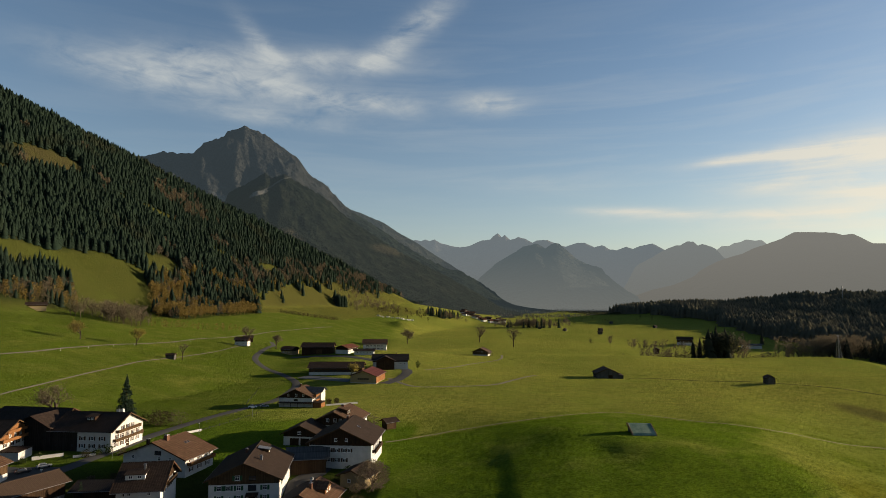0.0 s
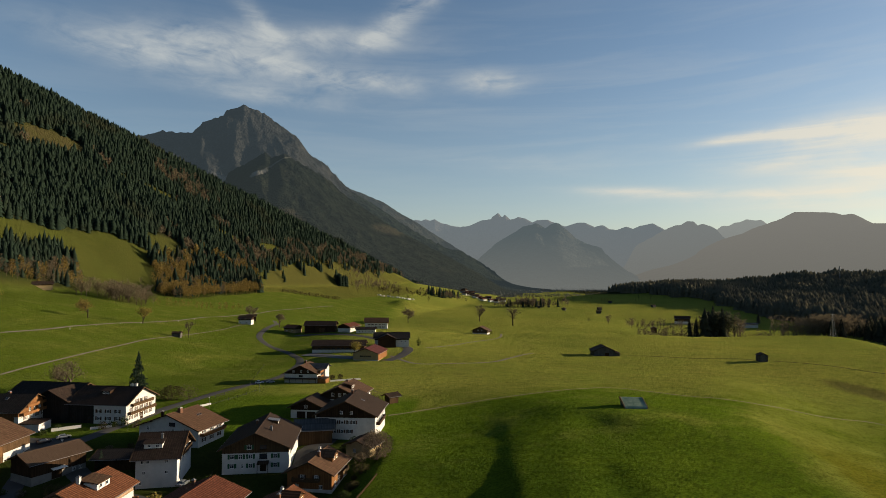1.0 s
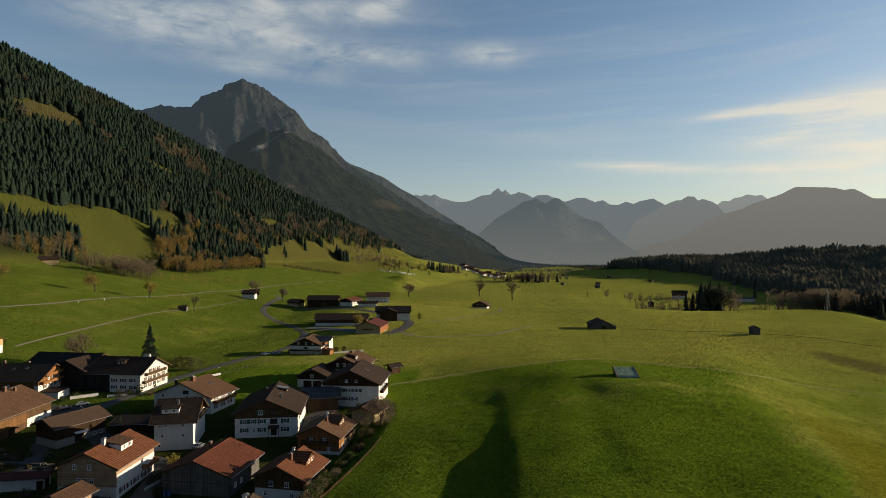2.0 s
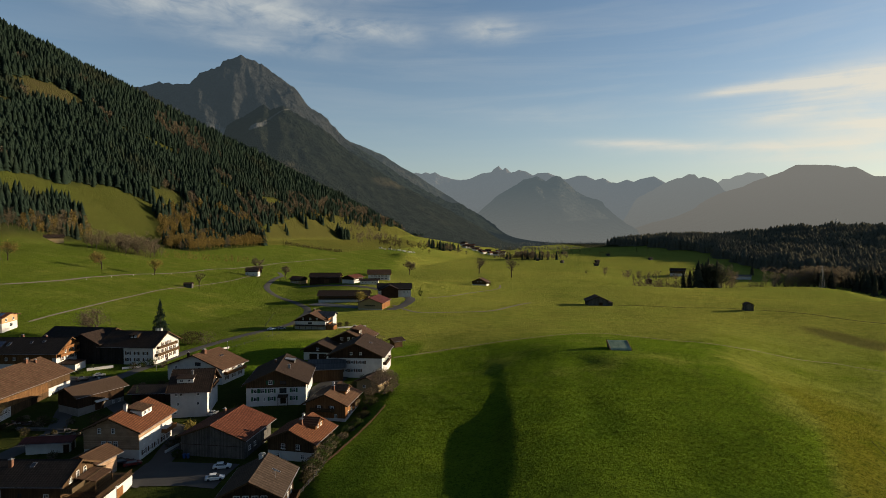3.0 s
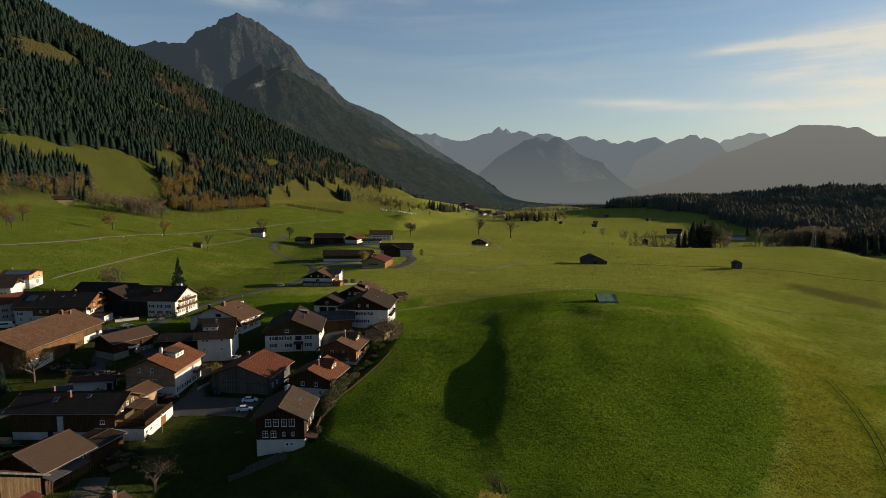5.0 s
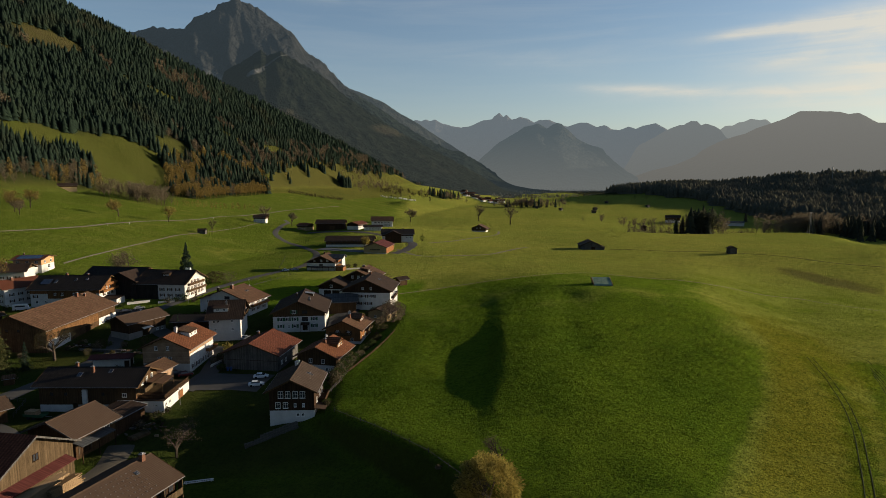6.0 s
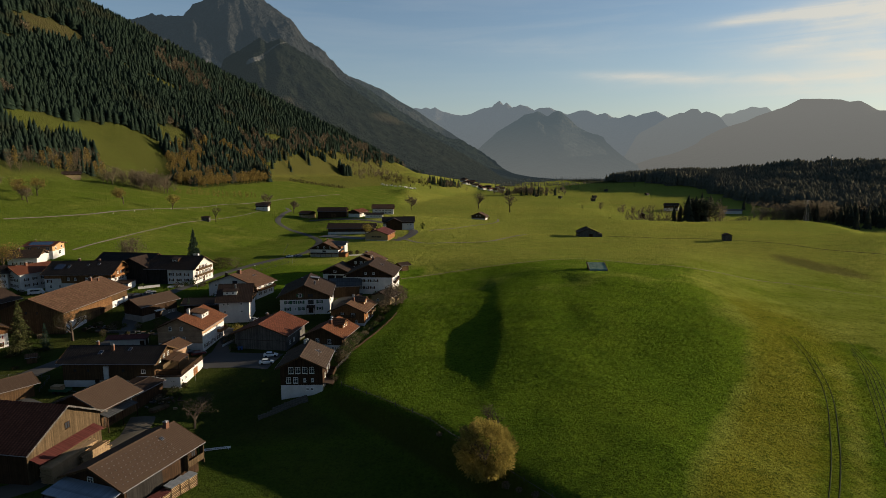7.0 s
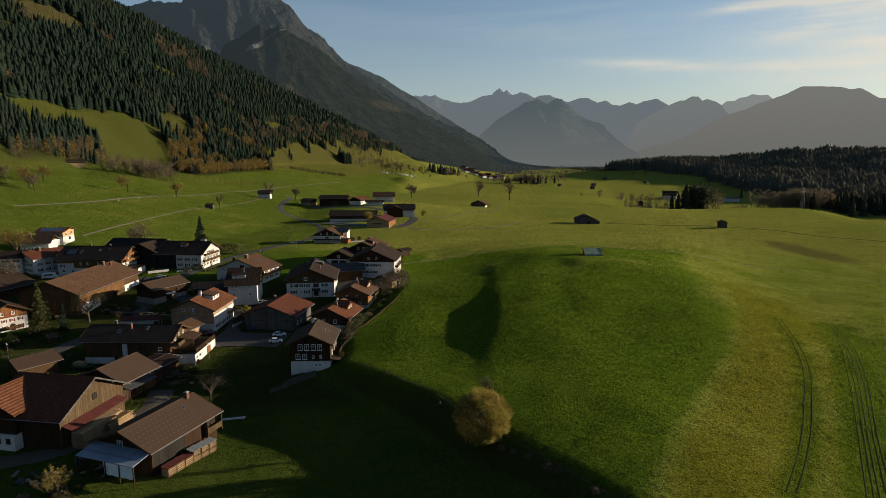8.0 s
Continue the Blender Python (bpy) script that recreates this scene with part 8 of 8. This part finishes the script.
board_stack("long stack of sawn boards against a barn lean-to", -76.0, 54.6, 81, 12.0, 2.7, 16, 0.3, 0.15, seed=3, z=1.0)
board_stack("stack of pale boards beside the barn", -73.6, 58.5, 78, 7.5, 1.6, 12, 0.4, seed=4, z=0.9)
board_stack("grey stack of old beams in the yard", -72.6, 45.2, 68, 5, 2.0, 6, 0.3, 0.14, WOOD_GREY, 5)
board_stack("pile of planks beside the workshop", -72, 83, 60, 4.5, 2.2, 4, 0.3, 0.12, WOOD_PALE, 6)
board_stack("long green-grey beams in a shaded garden", -117, 146, -4, 16, 1.4, 2, 0.4, 0.3, WOOD_GREY, 7)


def trailer():
    t = thing("farm_trailer", -102, 91.5, -8, None, "green farm trailer loaded with timber in the lane", "trailer")
    part("bed", Shape().box(-2.6, 2.6, -1.1, 1.1, 0.75, 0.95).box(-2.6, 2.6, -1.1, -1.02, 0.95, 1.4).box(-2.6, 2.6, 1.02, 1.1, 0.95, 1.4).mesh("bed", SHUT_GREEN), t, None, "dark green trailer bed")
    part("drawbar", Shape().box(2.6, 4.4, -0.06, 0.06, 0.72, 0.84).mesh("drawbar", METAL), t)
    for q in (-1.15, 1.0):
        for x in (-1.3, 0.2):
            part("wheel", Shape().prism([(0.4 * math.cos(a * 0.5236), 0.4 + 0.4 * math.sin(a * 0.5236)) for a in range(12)], 0, 0.2).mesh("wheel", TYRE), t, pose(x, q + 0.16, 0, 0, 0, 90))
    part("timber_load", Shape().box(-2.2, 0.6, -0.9, 0.9, 0.96, 2.1).mesh("timber_load", LOG_WOOD), t, None, "load of pale timber")


trailer()


def crates():
    tarp = plain("grey_tarp", "grey tarpaulin", (0.10, 0.11, 0.12), (0.18, 0.19, 0.20), 1.0, 0.5)
    for k in range(6):
        x, y = -53.9 + 0.34 * 2.2 * k, 39.6 + 0.94 * 2.2 * k
        for tier in range(1 if k < 3 else 2):
            t = thing("wood_crate", x, y, 71, None, "slatted crate of split firewood beside the shed", "crate", "firewood crates", lift=1.3 * tier - (0.25 if k >= 3 else 0))
            top = 1.65 if k < 3 else 1.22
            part("firewood", Shape().box(-1.0, 1.0, -0.8, 0.8, 0.05, top).mesh("firewood", LOG_WOOD), t)
            for z in (0.1, 0.42, 0.74, 1.06) if k >= 3 else (0.2, 0.6, 1.0, 1.4):
                for q in (-0.86, 0.82):
                    part("slat", Shape().box(-1.06, 1.06, q, q + 0.05, z, z + 0.16).mesh("slat", WOOD_PALE), t)
            for a, b in ((-1.06, -0.86), (0.96, -0.86), (-1.06, 0.76), (0.96, 0.76)):
                part("corner_post", Shape().box(a, a + 0.1, b, b + 0.1, 0, top + 0.05).mesh("corner_post", WOOD_PALE), t)
            if k < 3 or tier:
                part("cover", Shape().hexa([(-1.12, -1.0, top + 0.08), (1.12, -1.0, top + 0.08), (1.12, 1.0, top + 0.26), (-1.12, 1.0, top + 0.26)], [(-1.12, -1.0, top + 0.14), (1.12, -1.0, top + 0.14), (1.12, 1.0, top + 0.32), (-1.12, 1.0, top + 0.32)]).mesh("cover", ROOF_MAROON if k < 3 else tarp), t, None, "maroon sheet cover" if k < 3 else "grey tarpaulin cover")


crates()
BIN_BLUE = plain("blue_plastic", "blue plastic", (0.02, 0.05, 0.14), (0.03, 0.07, 0.18), 2, 0.5)
for k in range(2):
    b = thing("waste_bin", -66.5 + 0.9 * k, 124.6 + 0.1 * k, 5 * k, None, "blue plastic waste bin beside the plank barn", "bin", "waste bins", lift=0.3)
    part("body", Shape().hexa([(-0.24, -0.28, 0), (0.24, -0.28, 0), (0.24, 0.28, 0), (-0.24, 0.28, 0)], [(-0.3, -0.36, 1.0), (0.3, -0.36, 1.0), (0.3, 0.36, 1.0), (-0.3, 0.36, 1.0)]).mesh("body", BIN_BLUE), b)
    part("lid", Shape().box(-0.32, 0.32, -0.4, 0.38, 1.0, 1.08).mesh("lid", BIN_BLUE), b)


def scrap_heap(x, y, n, reach, seed, label):
    t = thing("clutter_heap", x, y, 0, None, label, "clutter")
    rng = random.Random(seed)
    for k in range(n):
        L, W, H = rng.uniform(0.5, 2.6), rng.uniform(0.15, 0.7), rng.uniform(0.08, 0.5)
        m = rng.choice((LOG_WOOD, WOOD_GREY, METAL, WOOD_DARK, WOOD_PALE, SHEET_GREY))
        dx, dy = rng.gauss(0, reach), rng.gauss(0, reach * 0.6)
        part("plank" if H < 0.2 else "box", Shape().box(-L / 2, L / 2, -W / 2, W / 2, 0, H).mesh("plank", m), t, pose(dx, dy, float(height(x + dx, y + dy)) - float(height(x, y)) + rng.uniform(0, 0.35), rng.uniform(-6, 6), rng.uniform(-8, 8), rng.uniform(0, 180)))


scrap_heap(-128.5, 150.5, 26, 2.6, 1, "heap of old metal and boards beside the barn garden")
scrap_heap(-106.5, 143, 26, 2.8, 2, "heap of logs and boards in a shaded garden")
scrap_heap(-72.8, 87, 30, 2.4, 3, "heap of timber offcuts beside the workshop shed")
scrap_heap(-68, 40, 18, 2.0, 4, "heap of old boards in the barn yard")
scrap_heap(-78, 37, 16, 2.4, 5, "scattered boards in the barn yard")


def rack():
    t = thing("feed_rack", -51.5, 66.8, 15, None, "long white slatted rack lying in the grass", "rack")
    for y in (-0.35, 0.35):
        part("rail", Shape().box(-2.9, 2.9, y - 0.06, y + 0.06, 0.35, 0.5).mesh("rail", WHITE_PAINT), t)
    for i in range(13):
        part("rung", Shape().box(-2.8 + i * 0.45, -2.7 + i * 0.45, -0.35, 0.35, 0.38, 0.46).mesh("rung", WHITE_PAINT), t)
    for x in (-2.4, 2.4):
        part("leg", Shape().box(x - 0.06, x + 0.06, -0.35, 0.35, -0.2, 0.36).mesh("leg", WHITE_PAINT), t)


rack()


def hay_stack():
    t = thing("covered_stack", 68.5, 210, -4, None, "hay stack under a dull green tarpaulin in the meadow", "stack")
    part("bales", Shape().prism([(-4.4, -1.2), (-4.4, 0.3), (-3.6, 0.8), (3.0, 2.7), (4.2, 2.5), (4.2, -1.2)], -3.7, 3.7).mesh("bales", plain("silage", "dark bales", (0.03, 0.05, 0.04), (0.07, 0.09, 0.08), 1.0, 0.8)), t)
    pr = [(-4.55, 0.0), (-4.5, 0.42), (-3.7, 0.94), (3.0, 2.86), (4.3, 2.66)]
    s = Shape().prism(pr + [(y, z - 0.08) for y, z in reversed(pr)], -3.85, 3.85)
    part("tarpaulin", s.mesh("tarpaulin", plain("green_tarp", "pale green tarpaulin", (0.07, 0.12, 0.09), (0.22, 0.28, 0.20), 0.35, 0.8, fine=5)), t, None, "green tarpaulin with pale blotches")
    for x in (-4.1, 3.85):
        part("side_board", Shape().prism([(y, z + 0.15) for y, z in pr] + [(y, z - 0.9) for y, z in reversed(pr)], x, x + 0.25).mesh("side_board", LOG_WOOD), t, None, "pale wooden edge board")


hay_stack()


def pylon():
    t = thing("power_pylon", 455, 690, 20, None, "thin steel lattice power pylon", "pylon")
    H, b = 27, 2.2
    for q in ((-1, -1), (1, -1), (1, 1), (-1, 1)):
        part("leg", Shape().stick((q[0] * b, q[1] * b, -1), (q[0] * 0.35, q[1] * 0.35, H), 0.14, 0.08, 4).mesh("leg", METAL), t)
    for k in range(9):
        z0, z1 = H * k / 9, H * (k + 1) / 9
        r0, r1 = b + (0.35 - b) * k / 9, b + (0.35 - b) * (k + 1) / 9
        part("brace", Shape().stick((-r0, -r0, z0), (r1, -r1, z1), 0.06, 0.06, 3).stick((r0, r0, z0), (-r1, r1, z1), 0.06, 0.06, 3).stick((r0, -r0, z0), (r1, r1, z1), 0.06, 0.06, 3).stick((-r0, r0, z0), (-r1, -r1, z1), 0.06, 0.06, 3).mesh("brace", METAL), t)
    for z, w in ((H - 1, 4), (H - 5, 6)):
        part("crossarm", Shape().stick((-w, 0, z), (w, 0, z), 0.12, 0.12, 4).mesh("crossarm", METAL), t)


pylon()


def radio_mast():
    x, y = 952, 1420
    t = thing("radio_mast", x, y, 0, None, "thin radio mast above the wooded hill", "mast")
    part("pole", Shape().stick((0, 0, 0), (0, 0, 46), 0.9, 0.5, 6).mesh("pole", METAL), t)
    for z in (40, 43):
        part("antenna", Shape().stick((0, 0, z), (0, 0, z + 2), 1.5, 1.5, 8).mesh("antenna", METAL), t)


radio_mast()


def street_lamps():
    first = None
    for x, y in ((-70, 100), (-113, 205), (-129, 100), (-79, 134), (-98, 240), (-88, 275)):
        t = thing("street_lamp", x, y, 0, None, "thin grey street lamp beside the lane", "street lamp", "lane lamps")
        part("pole", Shape().stick((0, 0, -0.3), (0, 0, 4.6), 0.06, 0.045, 6).mesh("pole", METAL), t)
        part("lamp_head", Shape().stick((0, 0, 4.55), (0, 0, 4.8), 0.26, 0.12, 8).mesh("lamp_head", WHITE_PAINT), t)
    t = thing("road_sign", -124.5, 186.5, 0, None, "triangular road sign at the junction", "road sign")
    part("pole", Shape().stick((0, 0, -0.3), (0, 0, 2.6), 0.04, 0.04, 5).mesh("pole", METAL), t)
    part("sign", Shape().add([(-0.5, 0, 2.9), (0.5, 0, 2.9), (0, 0, 2.1), (-0.5, 0.05, 2.9), (0.5, 0.05, 2.9), (0, 0.05, 2.1)], [(0, 1, 2), (5, 4, 3), (0, 3, 4, 1), (1, 4, 5, 2), (2, 5, 3, 0)]).mesh("sign", WHITE_PAINT), t)


street_lamps()


# ---- the far hamlet and the caravans ----
def hamlet():
    rng = random.Random(8)
    for k in range(26):
        f = rng.random()
        x, y = 60 + 95 * f + rng.uniform(-16, 16), 1900 - 230 * f + rng.uniform(-90, 90)
        h = House("small far white house with brown roof in a hamlet" if k % 3 else "small far wooden house in a hamlet", x, y, rng.uniform(-40, 60), rng.uniform(12, 19), rng.uniform(11, 15), rng.uniform(8, 11), 26, 5 if k % 3 else 2, PLASTER, WOOD_DARK, (ROOF_DARK, ROOF_BROWN, ROOF_RED)[k % 3], group="far hamlet", gutter=False)
        h.win("S", spread(3, 8), 3.6, 1.2, 1.4).win("E", spread(3, 8), 3.6, 1.2, 1.4)
    for k, (x, y) in enumerate(((300, 1150), (330, 1260), (420, 1500), (250, 1240), (212, 1330), (150, 1420), (470, 1330), (235, 1560), (330, 1640))):
        House("lone far field hut with dark roof", x, y, 20 * k % 90, 10, 8.5, 6, 24, 0, PLASTER, WOOD_GREY, ROOF_DARK, name="hay_hut", category="hut", gutter=False, group="far huts")
    for k in range(12):
        x, y = 830 + 20 * k + rng.uniform(-8, 8), 2560 + rng.uniform(-50, 90)
        House("tiny white far house in the hazy valley", x, y, rng.uniform(-40, 60), 17, 14, 10, 26, 6, WHITE_PAINT, WHITE_PAINT, ROOF_BROWN, group="far village", gutter=False)
    x, y = 905, 2580
    t = thing("church", x, y, 10, None, "tiny white far church with a tower", "church")
    part("tower", Shape().box(-4, 4, -4, 4, -2, 30).mesh("tower", WHITE_PAINT), t, None, "white church tower")
    part("spire", Shape().add([(-4.6, -4.6, 30), (4.6, -4.6, 30), (4.6, 4.6, 30), (-4.6, 4.6, 30), (0, 0, 44)], [(3, 2, 1, 0), (0, 1, 4), (1, 2, 4), (2, 3, 4), (3, 0, 4)]).mesh("spire", ROOF_DARK), t)
    part("nave", Shape().prism([(-6, -2), (-6, 10), (0, 16), (6, 10), (6, -2)], 4, 30).mesh("nave", WHITE_PAINT), t)
    for k in range(13):
        x, y = -150 + 6.4 * k + rng.uniform(-3, 3), 1310 + 4.0 * k + rng.uniform(-10, 10)
        car(x, y, rng.uniform(0, 180), WHITE_CAR, "small white caravan on a far camp ground", True, "caravan")


hamlet()


# ---- tufts on the near meadow ----
def tufts():
    rng = np.random.RandomState(77)
    n = 250000
    P = np.stack([rng.uniform(-40, 140, n), 10 + 190 * rng.uniform(size=n) ** 1.3], 1)
    c = land_cover(P[:, 0], P[:, 1])
    dens = patchy(P, 3.0, 4)
    keep = (P[:, 0] > lip(P[:, 1]) - 2) & (dens > -0.9 + 0.5 * rng.uniform(size=n)) & (rng.uniform(size=n) < (0.2 + 0.8 * c[:, 3]) * ease(205, 130, P[:, 1]))
    P, c = P[keep], c[keep]
    n = len(P)
    z = height(P[:, 0], P[:, 1])
    a, w, h = rng.uniform(0, 6.28, n), rng.uniform(0.10, 0.30, n), rng.uniform(0.02, 0.085, n)
    V = []
    for k in range(3):
        b = a + k * 2.09
        dx, dy = np.cos(b), np.sin(b)
        V += [np.stack([P[:, 0] - dy * w * 0.5, P[:, 1] + dx * w * 0.5, z - 0.05], 1), np.stack([P[:, 0] + dy * w * 0.5, P[:, 1] - dx * w * 0.5, z - 0.05], 1), np.stack([P[:, 0] + dx * w * 0.7, P[:, 1] + dy * w * 0.7, z + h], 1)]
    V = np.stack(V, 1).reshape(-1, 3)
    me = bpy.data.meshes.new("grass_tufts")
    F = np.arange(len(V)).reshape(-1, 3)
    me.vertices.add(len(V))
    me.vertices.foreach_set("co", V.astype(np.float32).ravel())
    me.loops.add(len(V))
    me.loops.foreach_set("vertex_index", F.astype(np.int32).ravel())
    me.polygons.add(len(F))
    me.polygons.foreach_set("loop_start", np.arange(0, len(V), 3, dtype=np.int32))
    me.update(calc_edges=True)
    shade_ = me.color_attributes.new("cover", "FLOAT_COLOR", "POINT")
    shade_.data.foreach_set("color", np.repeat(c, 9, axis=0).astype(np.float32).ravel())
    me.materials.append(GRASS)
    tagged(new("grass_tufts", me), "coarse tufts of lush green meadow grass", "grass", kind="stuff")


tufts()
